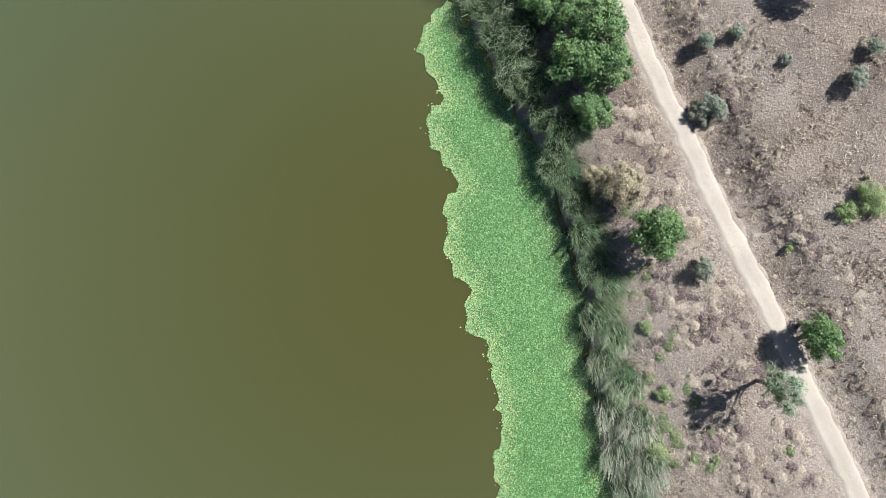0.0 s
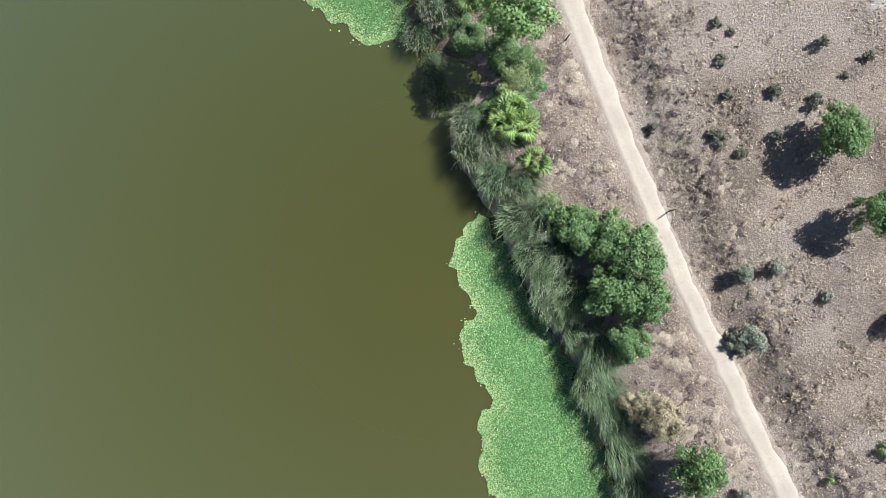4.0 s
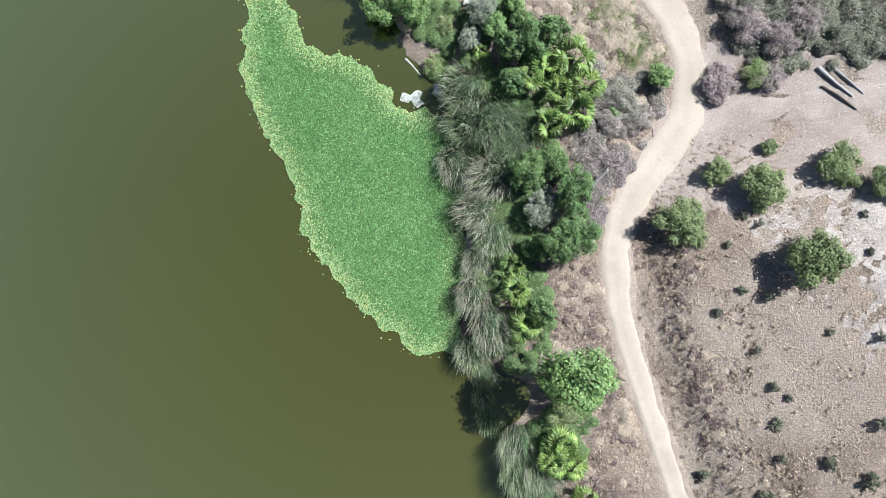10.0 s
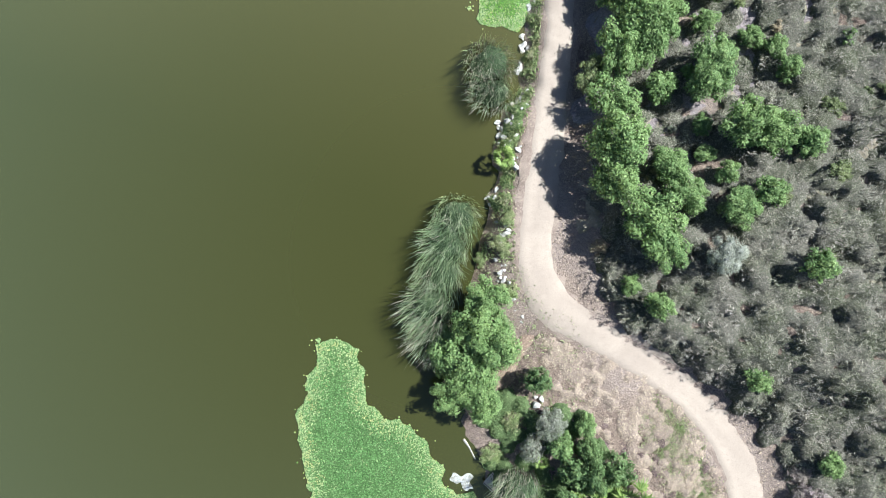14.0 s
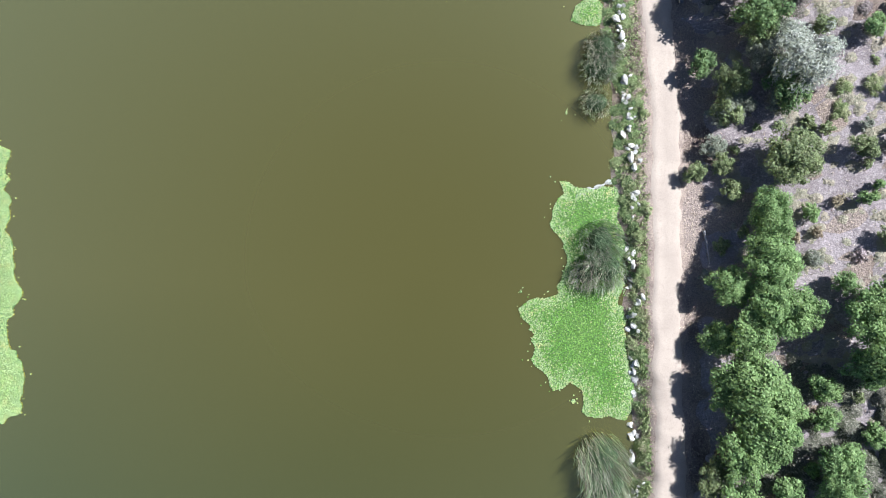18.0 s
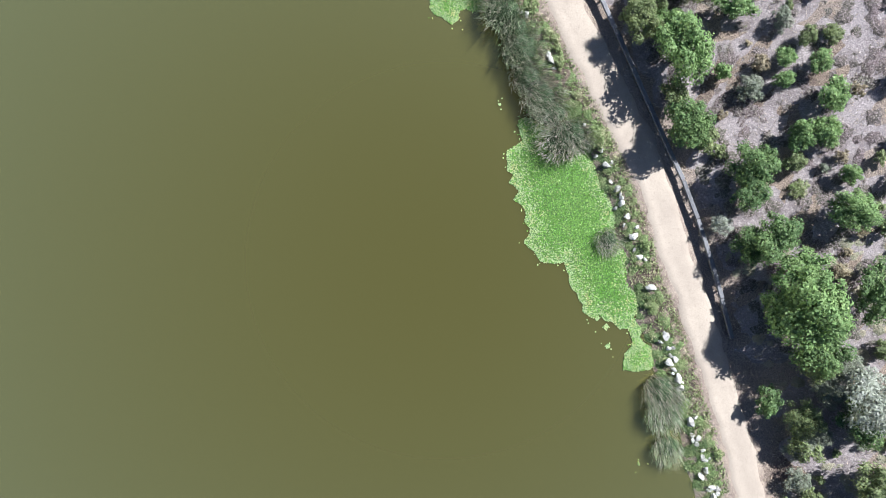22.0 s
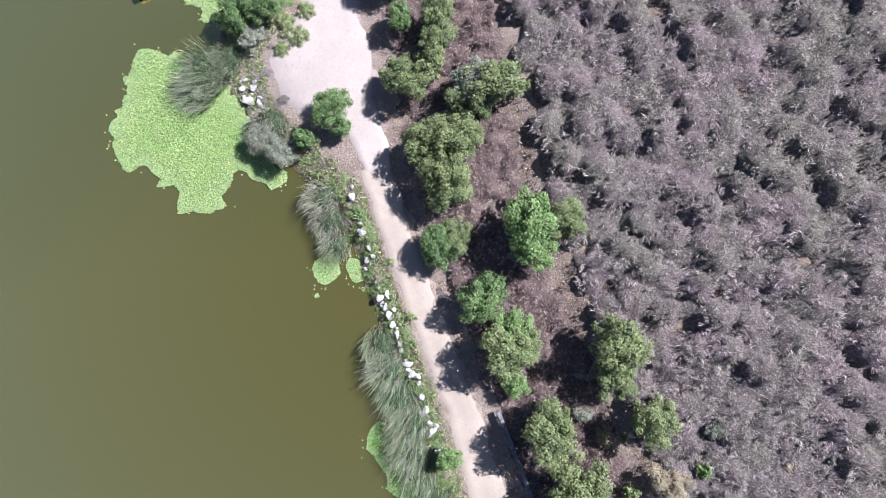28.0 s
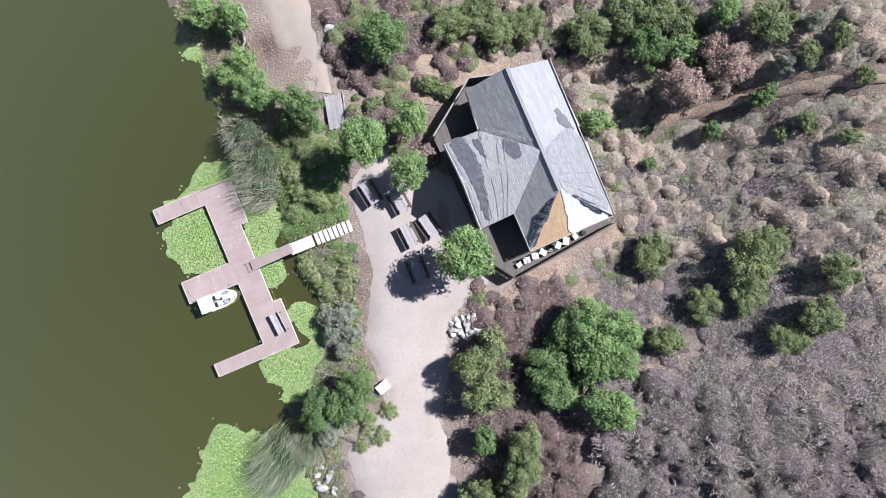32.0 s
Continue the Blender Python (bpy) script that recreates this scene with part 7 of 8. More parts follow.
def small_platform(x, y, rz):
    ob = tagged(new("shore_platform"), "small bleached plank platform on the shore", "platform")
    ob.matrix_basis = pose(x, y, max(gz(x, y), 0) + 0.12, 0, 0, rz)
    for i in range(7):
        part("plank", box(1.15, 0.135, 0.035, (0, -0.45 + 0.15 * i, 0.14), 0.006), M_PLANK_PALE, ob)
    for s in (-0.45, 0.45):
        part("joist", box(0.09, 1.05, 0.12, (s, 0, 0.06), 0.01), M_DARKWOOD, ob)
    for s in (-0.48, 0.48):
        part("kerb_rail", box(0.06, 1.05, 0.06, (s, 0, 0.19), 0.008), M_DARKWOOD, ob)
    return ob


small_platform(-7.5, 55.1, 62)

# ---- docks ----
DOCK = Matrix(((0.509, -0.860, 0, -61.98), (-0.860, -0.509, 0, 216.57), (0, 0, 1, 0), (0, 0, 0, 1)))


def dock():
    """Floating docks: a trunk with three arms; local x runs south along it, local y out into the lake."""
    ob = tagged(new("floating_dock"), "floating dock with pinkish boards, pale edges and three arms", "dock")
    ob.matrix_basis = DOCK
    secs = [("trunk_deck", 0, 13.95, 0.6, 2.5), ("north_head_deck", 0, 3.6, 0.0, 0.597), ("south_head_deck", 10.2, 13.95, -0.05, 0.597), ("north_arm_deck", -0.1, 1.08, 2.503, 6.5), ("middle_arm_deck", 6.05, 7.8, 2.503, 6.6), ("south_arm_deck", 12.97, 13.95, 2.503, 6.7)]
    for name, x0, x1, y0, y1 in secs:
        deck = part(name, box(x1 - x0 - 0.03, y1 - y0 - 0.03, 0.05, ((x0 + x1) / 2, (y0 + y1) / 2, 0.405), 0.006), M_DARKWOOD, ob)
        along = (y1 - y0) > (x1 - x0)
        lo, hi = (y0, y1) if along else (x0, x1)
        n = max(1, round((hi - lo) / 0.19))
        w = (hi - lo) / n
        board = box(x1 - x0 - 0.02, w - 0.004, 0.032, (0, 0, 0), 0.003) if along else box(w - 0.004, y1 - y0 - 0.006, 0.032, (0, 0, 0), 0.003)
        me = bpy.data.meshes.new("deck_board")
        board.to_mesh(me)
        board.free()
        me.materials.append(M_DECKING)
        for i in range(n):
            c = lo + w * (i + 0.5)
            plank = part("deck_board", me, None, deck)
            plank.matrix_basis = Matrix.Translation(((x0 + x1) / 2, c, 0.45) if along else (c, (y0 + y1) / 2, 0.45))
        part("float", box(x1 - x0 - 0.16, y1 - y0 - 0.16, 0.40, ((x0 + x1) / 2, (y0 + y1) / 2, 0.12), 0.04), M_BLACK, ob)
    edges = [(0, 13.95, 0.0, 0, 3.6), ]
    for x0, y0, x1, y1 in ((-0.1, 6.5, 1.08, 6.5), (-0.1, 2.5, -0.1, 6.5), (-0.1, -0.0, -0.1, 2.5), (0, -0.02, 3.6, -0.02), (3.62, 0, 3.62, 0.6), (3.62, 0.58, 10.18, 0.58), (10.18, -0.05, 10.18, 0.58), (10.18, -0.07, 13.97, -0.07), (13.97, -0.07, 13.97, 6.7), (12.97, 6.72, 13.97, 6.72), (12.95, 2.52, 12.95, 6.7), (7.82, 2.52, 12.95, 2.52), (7.82, 2.52, 7.82, 6.6), (6.05, 6.62, 7.82, 6.62), (6.03, 2.52, 6.03, 6.6), (1.1, 2.52, 6.03, 2.52), (1.1, 2.52, 1.1, 6.5)):
        ln = math.hypot(x1 - x0, y1 - y0)
        part("edge_board", box(ln, 0.055, 0.17, ((x0 + x1) / 2, (y0 + y1) / 2, 0.40), 0.008, math.degrees(math.atan2(y1 - y0, x1 - x0))), M_FASCIA, ob)
    for x, y in ((0.3, 6.2), (0.3, 4.2), (6.9, 6.3), (7.6, 3.2), (13.4, 6.3), (13.4, 3.2), (12.7, 2.7), (0.2, 0.3)):
        part("cleat", joined(box(0.22, 0.04, 0.03, (x, y, 0.53), 0.01), box(0.06, 0.05, 0.06, (x, y, 0.485))), M_GREYPLASTIC, ob)
    return ob


dock()


def gangway():
    a, b = Vector((-59.4, 210.0, 0.52)), Vector((-56.4, 211.8, 1.0))
    d = b - a
    ob = tagged(new("gangway"), "narrow gangway with side rails from shore to dock", "gangway")
    ob.matrix_basis = pose(*((a + b) / 2), 0, 0, math.degrees(math.atan2(d.y, d.x))) @ pose(0, 0, 0, 0, -math.degrees(math.asin(d.z / d.length)), 0)
    n = 24
    L = d.length + 0.5
    for i in range(n):
        part("tread_board", box(L / n - 0.008, 0.66, 0.03, (-L / 2 + L / n * (i + 0.5), 0, 0.03), 0.003), M_DECKING, ob)
    for s in (-0.36, 0.36):
        part("side_beam", box(L, 0.06, 0.16, (0, s, 0.06), 0.008), M_WOOD_GREY, ob)
    part("hinge_plate", box(0.10, 0.7, 0.02, (-L / 2 + 0.35, 0, 0.06), 0.004), M_BLACK, ob)
    return ob


gangway()


def boardwalk():
    a, b = Vector((-56.3, 211.75, 1.0)), Vector((-51.75, 214.3, 1.3))
    d = b - a
    ob = tagged(new("boardwalk_steps"), "sun-bleached board landing and spaced plank steps", "steps")
    ob.matrix_basis = pose(*a, 0, 0, math.degrees(math.atan2(d.y, d.x))) @ pose(0, 0, 0, 0, -math.degrees(math.asin(d.z / d.length)), 0)
    for i in range(9):
        part("landing_board", box(0.21, 0.9, 0.04, (0.1 + 0.215 * i, 0, 0.03), 0.006), M_PLANK_PALE, ob)
    for i in range(8):
        part("step_plank", box(0.29, 0.92, 0.06, (2.27 + 0.385 * i, 0, 0.05), 0.01), M_PLANK_PALE, ob)
    for s in (-0.36, 0.36):
        part("stringer", box(5.3, 0.08, 0.16, (2.6, s, -0.08), 0.01), M_DARKWOOD, ob)
    for q in (0.3, 1.8, 3.4):
        for s in (-0.36, 0.36):
            part("pile", box(0.10, 0.10, 1.3, (q, s, -0.75), 0.01), M_DARKWOOD, ob)
    return ob


boardwalk()


def motor_boat():
    """Small white electric boat; local x towards its bow."""
    ob = tagged(new("motor_boat"), "small white motor boat with a flat canopy moored at the dock", "boat")
    ob.matrix_basis = pose(-61.63, 207.0, 0.0, 0, 0, math.degrees(math.atan2(1.59, 2.84)))
    bm = bmesh.new()
    prof = [(-1.40, 0.56, 0.06), (-1.3, 0.62, 0.0), (-0.6, 0.66, -0.05), (0.4, 0.66, -0.05), (1.0, 0.56, 0.0), (1.4, 0.36, 0.10), (1.58, 0.14, 0.18)]
    rows = []
    for x, w, z in prof:
        rows.append([bm.verts.new((x, s, h)) for s, h in ((-w * 0.7, z), (-w, z + 0.18), (-w, 0.46), (-w + 0.09, 0.50), (-w + 0.13, 0.30), (w - 0.13, 0.30), (w - 0.09, 0.50), (w, 0.46), (w, z + 0.18), (w * 0.7, z))])
    for p, q in zip(rows, rows[1:]):
        for k in range(10):
            bm.faces.new((p[k], p[(k + 1) % 10], q[(k + 1) % 10], q[k]))
    bm.faces.new(rows[0][::-1])
    bm.faces.new(rows[-1])
    part("hull", bm, M_WHITE, ob)
    part("floor", box(1.5, 0.95, 0.02, (0.2, 0, 0.315), 0.004), M_GREYPLASTIC, ob)
    part("bow_deck", joined(box(0.34, 0.62, 0.05, (1.17, 0, 0.48), 0.02), box(0.2, 0.3, 0.05, (1.4, 0, 0.48), 0.02)), M_WHITE, ob)
    canopy = part("canopy", box(1.15, 1.22, 0.05, (-0.62, 0, 1.12), 0.02), M_WHITE, ob)
    part("canopy_rim", joined(box(1.19, 0.04, 0.07, (-0.62, 0.61, 1.10), 0.01), box(1.19, 0.04, 0.07, (-0.62, -0.61, 1.10), 0.01)), M_FASCIA, canopy)
    for x in (-1.1, -0.15):
        for s in (-0.54, 0.54):
            part("canopy_post", tube([(x, s, 0.45), (x, s * 1.02, 0.8), (x, s, 1.1)], [0.018] * 3, 6), M_GREYPLASTIC, ob)
    for x, s in ((0.3, -0.26), (0.3, 0.28), (0.78, 0.05)):
        seat = part("seat", joined(box(0.38, 0.38, 0.10, (x, s, 0.48), 0.04), box(0.08, 0.36, 0.26, (x - 0.2, s, 0.62), 0.03)), M_WHITE, ob)
        part("seat_base", box(0.14, 0.14, 0.14, (x, s, 0.38), 0.01), M_GREYPLASTIC, seat)
    part("console", box(0.18, 0.34, 0.34, (0.62, -0.32, 0.48), 0.03), M_GREYPLASTIC, ob)
    motor = part("outboard_motor", joined(box(0.30, 0.30, 0.34, (-1.62, 0.05, 0.56), 0.06), box(0.12, 0.14, 0.6, (-1.60, 0.05, 0.2), 0.02)), M_BLACK, ob)
    part("tiller", tube([(-1.5, 0.05, 0.66), (-1.3, 0.08, 0.72), (-1.1, 0.1, 0.74)], [0.02] * 3, 6), M_BLACK, motor)
    part("transom_pad", box(0.06, 0.7, 0.2, (-1.44, 0, 0.42), 0.01), M_BLACK, ob)
    return ob


motor_boat()


def picnic_table(x, y, rz, base=None, label="weathered grey wooden picnic table on the yard", seats=2):
    ob = tagged(new("picnic_table"), label, "picnic table", "picnic tables")
    ob.matrix_basis = pose(x, y, gz(x, y) + 0.06 if base is None else base, 0, 0, rz)
    for i in range(4):
        part("table_board", box(1.80, 0.158, 0.04, (0, -0.248 + 0.165 * i, 0.74), 0.006), M_TABLE, ob)
    # Seats take the dark wood colour in place of the table top's shadow.
    for s in (-1, 1)[:seats]:
        part("seat_board", box(1.80, 0.22, 0.04, (0, s * 0.60, 0.45), 0.006), M_DARKWOOD, ob)
    for q in (-0.62, 0.62):
        part("cross_beam", box(0.05, 1.36, 0.09, (q, 0, 0.385), 0.005), M_DARKWOOD, ob)
        for s in (-1, 1):
            leg = part("leg", box(0.05, 0.10, 0.86, (0, 0, 0), 0.005), M_DARKWOOD, ob)
            leg.matrix_basis = pose(q + 0.05, s * 0.42, 0.365, s * 32, 0, 0)
    return ob


_ta = math.degrees(math.atan2(-1.45, 1.01))
for _x, _y, _d in ((-50.7, 216.8, 5), (-48.4, 216.5, 2), (-47.3, 214, 0), (-45.9, 214.9, 8), (-46.3, 211.5, -6)):
    picnic_table(_x, _y, _ta + _d)


def dock_bench():
    ob = tagged(new("dock_bench"), "grey wooden bench with a back on the dock", "bench")
    ob.matrix_basis = pose(-56.6, 205.9, 0.466, 0, 0, _ta)
    for i in range(6):
        part("seat_slat", box(1.7, 0.12, 0.035, (0, -0.22 + 0.125 * i, 0.45), 0.006), M_WOOD_GREY, ob)
    for i in range(2):
        part("back_slat", box(1.7, 0.03, 0.10, (0, 0.50 + 0.02 * i, 0.56 + 0.12 * i), 0.006), M_WOOD_GREY, ob)
    for q in (-0.7, 0.7):
        part("leg", joined(box(0.06, 0.06, 0.44, (q, -0.2, 0.21)), box(0.06, 0.06, 0.7, (q, 0.54, 0.35)), box(0.05, 0.76, 0.06, (q, 0.16, 0.40))), M_DARKWOOD, ob)
    return ob


dock_bench()
slab_thing("white_sheet_box", -47.75, 202.3, 0.95, 0.75, 0.35, 48, M_WHITE, "white plastic box lying at the edge of the yard", "box", lift=0.06)


def foot_ramp():
    ob = tagged(new("foot_ramp"), "old grey plank ramp on the north path", "ramp")
    ob.matrix_basis = pose(-54.2, 222.7, gz(-54.2, 222.7) + 0.1, 0, 0, -73)
    for i in range(9):
        part("plank", box(2.6, 0.13, 0.04, (0.05 * math.sin(i * 2.3), -0.58 + 0.145 * i, 0.06), 0.006), M_WOOD_GREY, ob)
    for q in (-1.0, 0.0, 1.0):
        part("bearer", box(0.10, 1.35, 0.1, (q, 0, -0.01), 0.01), M_DARKWOOD, ob)
    part("side_pole", tube([(-1.4, 0.8, 0.1), (0, 0.78, 0.16), (1.4, 0.86, 0.1)], [0.05, 0.05, 0.04], 7), M_WOOD_GREY, ob)
    return ob


foot_ramp()

# ---- the house with its sheeted roof; local x runs along the ridge, y towards the hill ----
HOUSE = Matrix(((0.513, 0.859, 0, -41.76), (-0.859, 0.513, 0, 226.18), (0, 0, 1, 0), (0, 0, 0, 1)))
EAVE, RIDGE, FLOOR = 3.98, 5.85, 2.1
PITCH = (RIDGE - EAVE) / 3.25


def roof_z(u, v):
    main = RIDGE - PITCH * np.abs(v)
    hip = RIDGE - 0.655 * (u - 9.0)
    wing = RIDGE - PITCH * np.abs(u - 5.98)
    z = np.minimum(main, hip)
    return np.where(v < 0, np.maximum(z, wing), z)


def prism(pts, drop=0.12):
    bm = bmesh.new()
    top = [bm.verts.new(p) for p in pts]
    low = [bm.verts.new((p[0], p[1], p[2] - drop)) for p in pts]
    bm.faces.new(top)
    bm.faces.new(low[::-1])
    n = len(pts)
    for i in range(n):
        bm.faces.new((top[i], low[i], low[(i + 1) % n], top[(i + 1) % n]))
    bmesh.ops.recalc_face_normals(bm, faces=bm.faces)
    return bm


def house():
    ob = tagged(new("lake_house"), "single-storey house with a patched grey sheeted roof and deck", "house")
    ob.matrix_basis = HOUSE

    def plane(name, uv, mat, zf, label=""):
        return part(name, prism([(u, v, float(zf(u, v))) for u, v in uv]), mat, ob, label)

    mainz = lambda u, v: RIDGE - PITCH * abs(v)
    wingz = lambda u, v: RIDGE - PITCH * abs(u - 5.98)
    hipz = lambda u, v: RIDGE - 0.655 * (u - 9.0)
    slope_n = plane("roof_slope", [(-0.25, 0), (-0.3, -3.0), (2.7, -3.25), (5.98, 0)], M_TARP_WEST, mainz, "dark felt roof slope")
    plane("roof_slope", [(5.98, 0), (9.26, -3.25), (12.2, -3.25), (9.0, 0)], M_TARP_WEST, mainz, "dark felt roof slope")
    wing_n = plane("roof_slope", [(5.98, -0.003), (2.7, -3.25), (2.62, -5.95), (5.98, -5.95)], M_TARP, wingz, "grey sheeted wing slope")
    wing_s = plane("roof_slope", [(5.98, -0.003), (5.98, -5.95), (9.34, -5.95), (9.26, -3.25)], M_TARP, wingz, "grey sheeted wing slope")
    east = plane("roof_slope", [(-0.1, 0.003), (9.0, 0.003), (12.2, 3.25), (6.5, 3.75), (6.45, 3.35), (5.3, 3.35), (5.25, 3.7), (-0.1, 3.55)], M_TARP_PALE, mainz, "pale silver sheeted roof slope")
    hip = plane("hip_slope", [(9.0, 0), (12.2, -3.25), (12.2, 3.25)], M_PLY, hipz, "bare orange plywood roof hip")

    def sheet(name, uv, mat, parent, lift=0.03, cell=0.09, wr=0.018, label=""):
        """A limp sheet lying on the roof within an outline, wrinkled."""
        rng = np.random.default_rng(int(abs(uv[0][0] * 31 + uv[0][1] * 17) * 10) + 5)
        Q = smooth_ring(uv, 0.05, rng, 0.22)
        lo, hi = Q.min(0), Q.max(0)
        us, vs = np.arange(lo[0], hi[0] + cell, cell), np.arange(lo[1], hi[1] + cell, cell)
        U, Vv = np.meshgrid(us, vs)
        ok = inside(np.stack([U.ravel() + cell / 2, Vv.ravel() + cell / 2], 1), Q).reshape(U.shape)
        Z = roof_z(U, Vv) + lift + wr * (np.sin(U * 9 + 3 * np.sin(Vv * 2)) * np.sin(Vv * 3 + U) + rng.normal(0, 0.3, U.shape))
        n = len(us)
        idx = np.argwhere(ok[:-1, :-1])
        i = idx[:, 0] * n + idx[:, 1]
        F = np.stack([i, i + 1, i + n + 1, i + n], 1)
        used, inv = np.unique(F, return_inverse=True)
        P = np.stack([U.ravel(), Vv.ravel(), Z.ravel()], 1)[used]
        me = mesh_from(name, P, inv.reshape(F.shape), mat)
        return part(name, me, None, parent, label)

    sheet("felt_patch", [(2.8, -5.5), (2.8, -4.6), (4.6, -4.3), (7, -4.6), (9.1, -5.1), (9, -5.3), (6, -5.35)], M_FELT, wing_n, 0.03, label="dark felt patch")
    sheet("felt_patch", [(4, -1.9), (4.4, -1.3), (5.2, -1.3), (5.9, -1.6), (5.4, -2.2), (4.5, -2.3)], M_FELT, wing_n, 0.03, label="dark felt patch")
    sheet("felt_patch", [(3.2, -4.0), (3.3, -3.6), (4.2, -3.5), (4.9, -3.7), (4.2, -3.95)], M_FELT, wing_n, 0.03, label="dark felt patch")
    sheet("silver_patch", [(2.6, -3.0), (3.0, -2.2), (3.9, -1.3), (4.6, -0.5), (5.2, -0.3), (4.9, -1.1), (4.0, -2.1), (3.4, -3.3)], M_TARP, slope_n, 0.04, label="grey torn sheeting")
    for k, (u0, v0, u1, v1) in enumerate(((2.8, -4.35, 9.0, -4.9), (2.9, -3.4, 9.1, -4.4), (4.2, -2.6, 9.2, -4.0), (4.6, -2.2, 9.2, -3.7), (2.7, -5.75, 9.2, -5.75))):
        t = np.linspace(0, 1, 8)
        pts = [(u0 + (u1 - u0) * q, v0 + (v1 - v0) * q + 0.06 * math.sin(q * 9 + k), float(roof_z(np.float64(u0 + (u1 - u0) * q), np.float64(v0 + (v1 - v0) * q))) + 0.05) for q in t]
        part("sheet_fold", tube(pts, [0.014] * 8, 5), M_TARP_PALE, wing_s, "pale folded sheet edge")
    sheet("felt_patch", [(3.5, 2.5), (3.6, 2.15), (4.6, 2.2), (5.35, 2.75), (5.4, 3.1), (4.6, 3.0)], M_FELT, east, 0.03, label="dark bare patch")
    sheet("grey_patch", [(6.1, 0.25), (5.6, 1.2), (5.3, 2.0), (5.35, 3.0), (6.9, 3.45), (9.5, 3.3), (11.7, 3.05), (10.2, 1.5), (9.0, 0.35), (7.5, 0.2)], M_TARP_MID, east, 0.035, label="grey worn sheeting")
    sheet("felt_patch", [(5.9, 0.7), (5.8, 1.9), (6.7, 2.1), (6.9, 1.2), (6.4, 0.7)], M_TARP_BLACK, east, 0.012, 0.1, 0.004, label="dark worn patch")
    for k, (u0, v0, u1, v1) in enumerate(((7.2, 0.5, 7.6, 3.1), (8.0, 0.5, 8.7, 2.9), (8.6, 0.6, 9.9, 2.8), (9.0, 0.9, 10.9, 2.95))):
        pts = [(u0 + (u1 - u0) * q, v0 + (v1 - v0) * q + 0.05 * math.sin(q * 8 + k), float(roof_z(np.float64(u0 + (u1 - u0) * q), np.float64(v0 + (v1 - v0) * q))) + 0.06) for q in np.linspace(0, 1, 7)]
        part("sheet_fold", tube(pts, [0.018] * 7, 5), M_TARP, east, "grey folded sheet edge")
    sheet("white_sheet", [(9.05, 0.08), (9.6, 0.55), (10.6, 1.5), (11.4, 2.3), (12.1, 3.05), (12.15, 1.6), (12.15, 0.05), (10.5, 0.02)], M_TARP_WHITE, hip, 0.05, 0.05, 0.006, label="white tarp over half the hip")
    sheet("black_tarp", [(9.3, -0.45), (10.1, -1.0), (11, -1.9), (12.1, -2.95), (12.1, -3.2), (11.2, -2.9), (10.3, -2.2), (9.9, -1.7)], M_TARP_BLACK, hip, 0.10, 0.05, 0.07, label="crumpled black tarp")
    sheet("black_tarp", [(9.6, 0.75), (10.4, 1.6), (11.3, 2.5), (11.8, 2.5), (11.3, 2.0), (10.4, 1.2)], M_TARP_BLACK, east, 0.10, 0.05, 0.07, label="crumpled dark tarp folds")
    part("ridge_cap", joined(box(9.2, 0.26, 0.05, (4.4, 0, RIDGE + 0.02), 0.01)), M_TARP_PALE, ob)
    for a, b in (((-0.3, -3.02), (2.65, -3.27)), ((9.28, -3.27), (12.2, -3.27)), ((2.6, -5.97), (9.36, -5.97)), ((-0.1, 3.58), (12.2, 3.4)), ((12.23, -3.25), (12.23, 3.25))):
        ln = math.hypot(b[0] - a[0], b[1] - a[1])
        if abs(a[1]) > 5.5:
            for p, q in (((2.62, -5.97), (5.98, -5.97)), ((5.98, -5.97), (9.34, -5.97))):
                pz, qz = float(wingz(*p)), float(wingz(*q))
                bm = tube([(p[0], p[1], pz - 0.06), (q[0], q[1], qz - 0.06)], [0.09, 0.09], 4)
                part("barge_board", bm, M_FASCIA, ob)
            continue
        part("gutter_board", box(ln, 0.05, 0.16, ((a[0] + b[0]) / 2, (a[1] + b[1]) / 2, EAVE - 0.05), 0.006, math.degrees(math.atan2(b[1] - a[1], b[0] - a[0]))), M_FASCIA, ob)
    # walls, set in under the eaves
    for name, sx, sy, at in (("wall", 11.2, 0.16, (5.9, 2.9, 3.03)), ("wall", 0.16, 5.6, (0.35, 0.05, 3.03)), ("wall", 0.16, 5.6, (11.5, 0.05, 3.03)), ("wall", 2.6, 0.16, (1.65, -2.7, 3.03)), ("wall", 2.2, 0.16, (10.35, -2.7, 3.03)), ("wall", 0.16, 2.6, (3.0, -4.05, 3.03)), ("wall", 0.16, 2.6, (8.95, -4.05, 3.03)), ("wall", 6.0, 0.16, (5.98, -5.35, 3.03))):
        part(name, box(sx, sy, 1.86, at), M_WALL, ob)
    gable = bmesh.new()
    vs = [gable.verts.new(p) for p in ((3.0, -5.35, 3.95), (8.96, -5.35, 3.95), (5.98, -5.35, 5.6), (3.0, -5.2, 3.95), (8.96, -5.2, 3.95), (5.98, -5.2, 5.6))]
    for f in ((0, 1, 2), (5, 4, 3), (0, 3, 4, 1), (1, 4, 5, 2), (2, 5, 3, 0)):
        gable.faces.new([vs[k] for k in f])
    part("gable_wall", gable, M_WALL, ob)
    for q in (4.4, 7.4):
        w = part("window", box(1.2, 0.06, 1.0, (q, -5.46, 3.2), 0.01), M_FASCIA, ob, "pale window frame")
        part("pane", box(1.06, 0.02, 0.86, (q, -5.50, 3.2)), M_GLASS, w)
    part("door", box(0.06, 0.95, 1.95, (11.62, -1.0, 3.13), 0.01), M_DARKWOOD, ob)
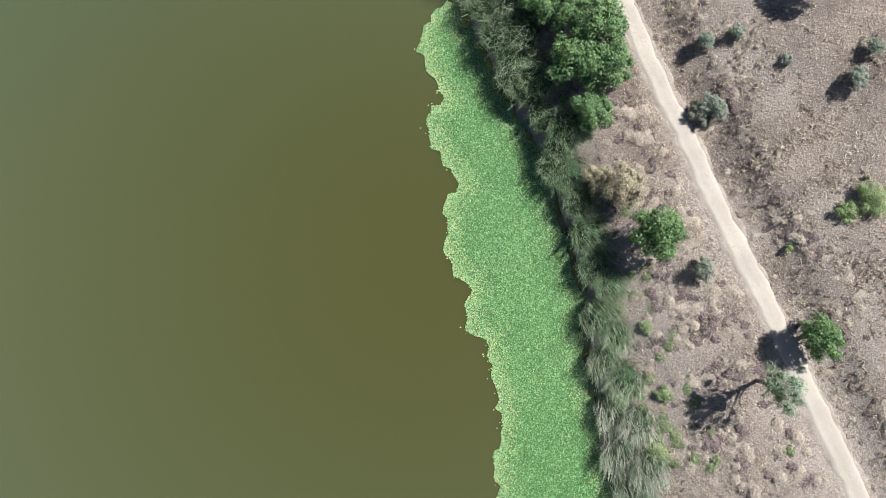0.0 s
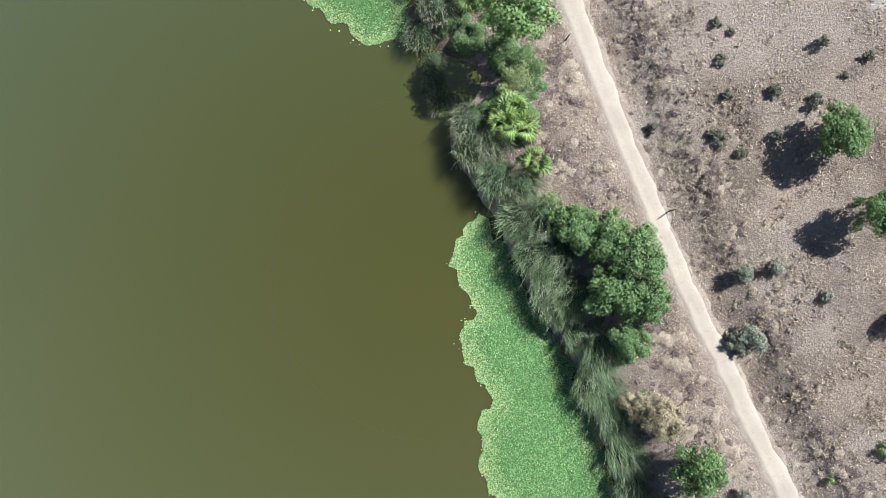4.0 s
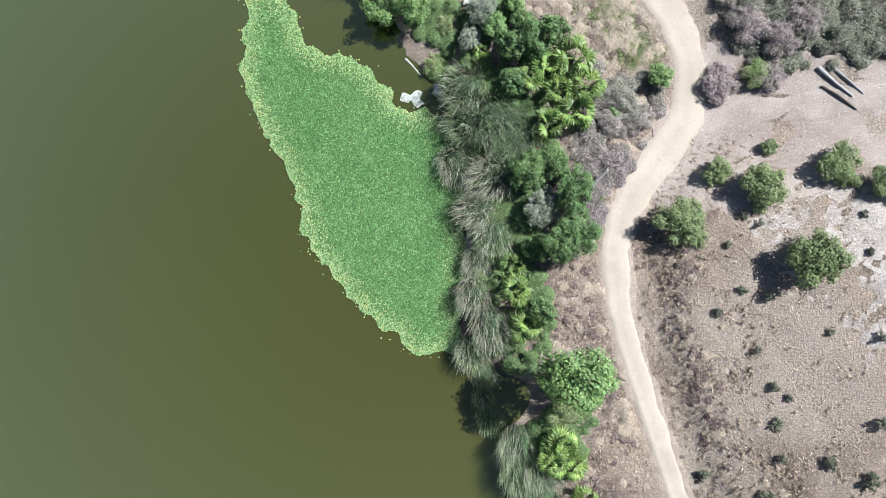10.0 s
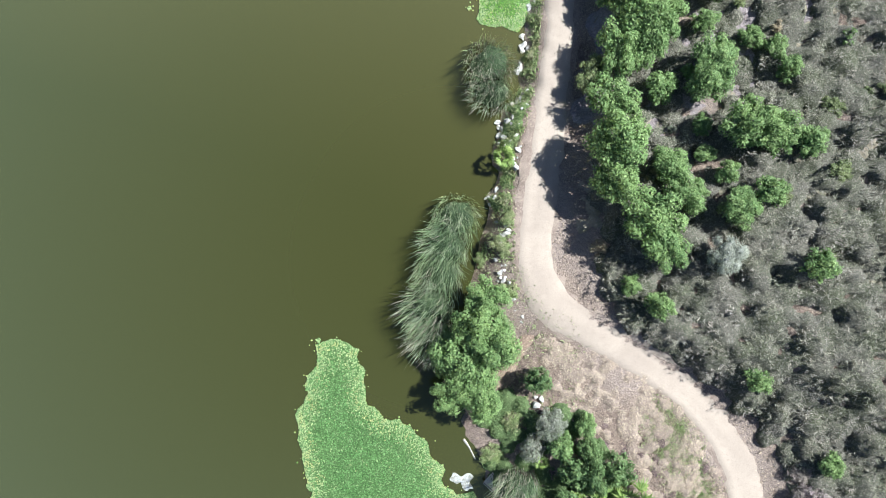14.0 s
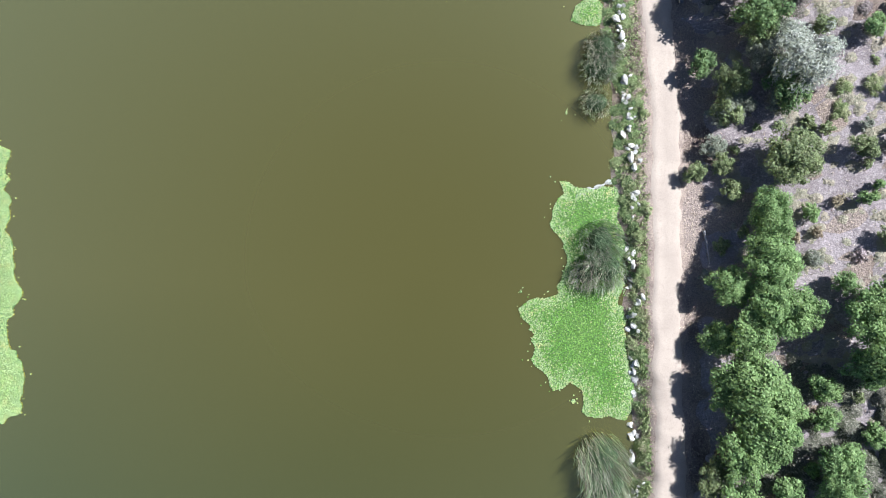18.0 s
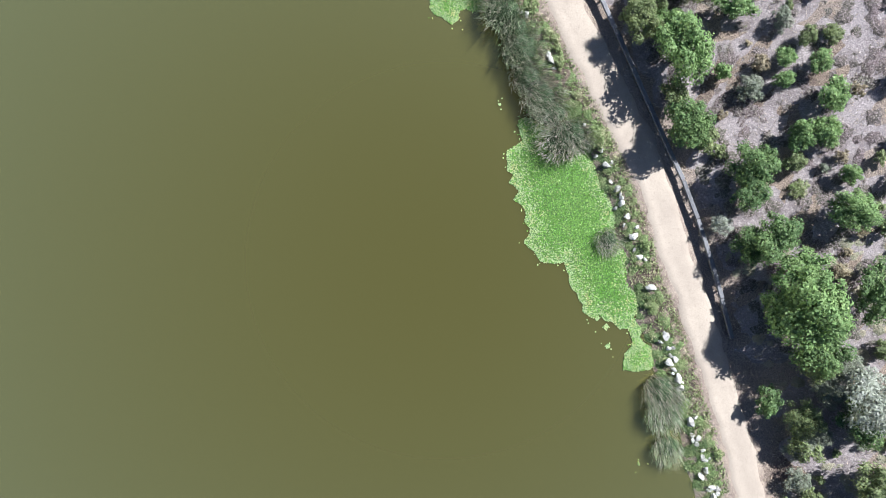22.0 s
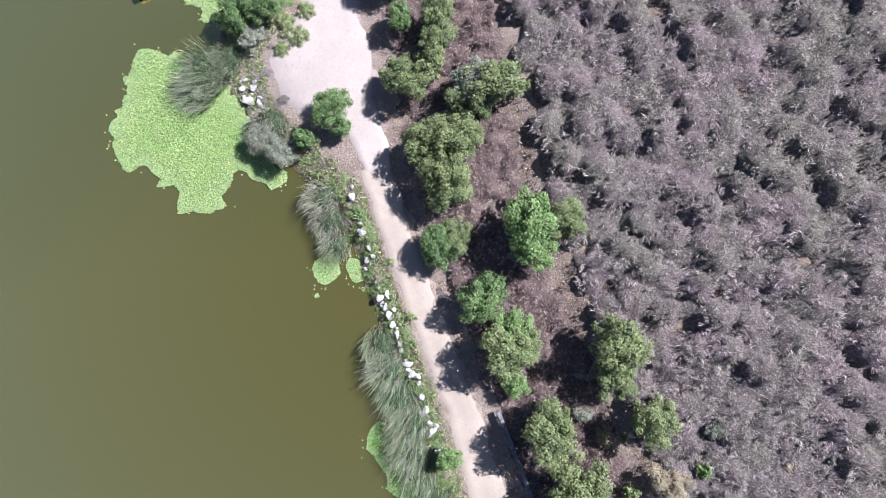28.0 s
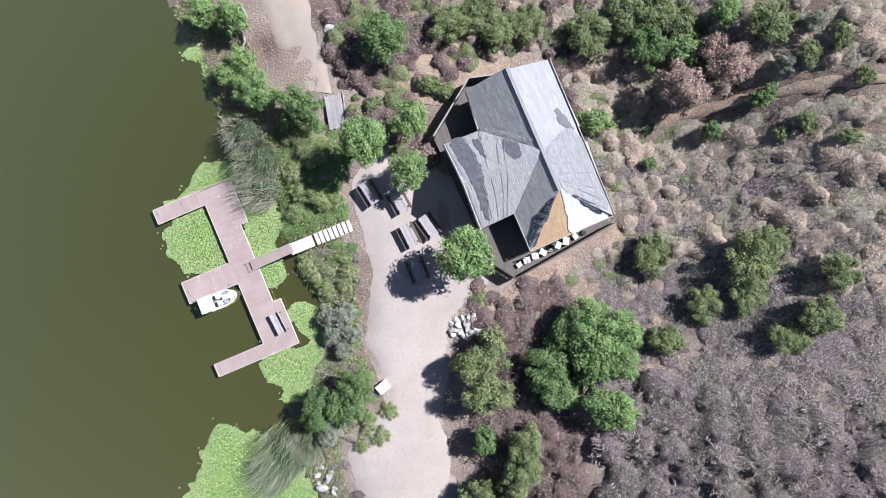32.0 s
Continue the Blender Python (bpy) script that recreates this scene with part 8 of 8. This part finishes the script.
    # deck
    out = [(-1.35, -2.25), (1.6, -6.35), (12.0, -6.05), (13.7, -4.9), (12.8, 3.35), (0.2, 3.2), (-0.85, -0.5)]
    deck = part("deck", prism([(u, v, FLOOR) for u, v in out], 0.14), M_DECK, ob, "dark weathered board deck")
    for u, v in out[:5] + [(5, -6.2), (9, -6.15), (13.2, -1)]:
        part("deck_post", box(0.14, 0.14, 1.7, (u * 0.99, v * 0.98, FLOOR - 0.95)), M_DARKWOOD, ob)
    rail = [(-0.85, -0.5), (-1.35, -2.25), (1.6, -6.35)], [(10.3, -6.1), (12.0, -6.05), (13.7, -4.9), (12.8, 3.35)]
    for run in rail:
        for a, b in zip(run, run[1:]):
            ln = math.hypot(b[0] - a[0], b[1] - a[1])
            ang = math.degrees(math.atan2(b[1] - a[1], b[0] - a[0]))
            c = ((a[0] + b[0]) / 2, (a[1] + b[1]) / 2)
            part("hand_rail", box(ln, 0.11, 0.05, (*c, FLOOR + 1.0), 0.008, ang), M_WOOD_GREY if run is rail[0] else M_DARKWOOD, ob)
            part("rail_panel", box(ln, 0.04, 0.86, (*c, FLOOR + 0.48), 0.004, ang), M_DARKWOOD, ob)
            for k in range(int(ln / 1.6) + 1):
                q = k / max(1, int(ln / 1.6))
                part("rail_post", box(0.09, 0.09, 1.02, (a[0] + (b[0] - a[0]) * q, a[1] + (b[1] - a[1]) * q, FLOOR + 0.48)), M_DARKWOOD, ob)
    return ob


house()


def deck_thing(u, v):
    p = HOUSE @ Vector((u, v, FLOOR))
    return p


def plastic_chair(u, v, rz):
    ob = tagged(new("plastic_chair"), "white plastic chair standing on the deck", "chair", "deck chairs")
    ob.matrix_basis = Matrix.Translation(deck_thing(u, v)) @ pose(0, 0, 0, 0, 0, rz)
    part("seat", box(0.46, 0.44, 0.04, (0, 0, 0.43), 0.012), M_WHITE, ob)
    part("backrest", box(0.44, 0.04, 0.42, (0, 0.22, 0.66), 0.012), M_WHITE, ob)
    for s in (-0.2, 0.2):
        part("armrest", box(0.05, 0.42, 0.03, (s * 1.15, 0.02, 0.64), 0.008), M_WHITE, ob)
        for q in (-0.19, 0.19):
            part("leg", box(0.045, 0.045, 0.44, (s, q, 0.21), 0.006), M_WHITE, ob)
    return ob


for _u, _v, _a in ((12.8, -3.6, 20), (12.75, -2.9, 200), (12.7, -1.0, 75)):
    plastic_chair(_u, _v, _a)
for _u, _v, _s, _m, _l in ((12.75, -2.2, 0.5, M_WHITE, "white plastic crate on the deck"), (12.8, -1.6, 0.35, M_GREYPLASTIC, "grey plastic tub on the deck"), (12.65, -0.3, 0.55, M_PLANK_PALE, "pale wooden crate on the deck"), (12.6, 0.5, 0.4, M_WHITE, "white plastic bucket box on the deck"), (12.9, -4.2, 0.4, M_WHITE, "white box beside the deck rail"), (12.6, 1.2, 0.32, M_BLACK, "black plastic box on the deck")):
    _p = deck_thing(_u, _v)
    _o = tagged(new("crate"), _l, "crate", "deck clutter")
    _o.matrix_basis = Matrix.Translation(_p) @ pose(0, 0, 0, 0, 0, 37 * _u + 60 * _v)
    part("crate_body", box(_s, _s * 0.8, _s * 0.6, (0, 0, _s * 0.3), 0.02), _m, _o)
    part("crate_rim", box(_s * 1.06, _s * 0.86, 0.03, (0, 0, _s * 0.6), 0.01), _m, _o)
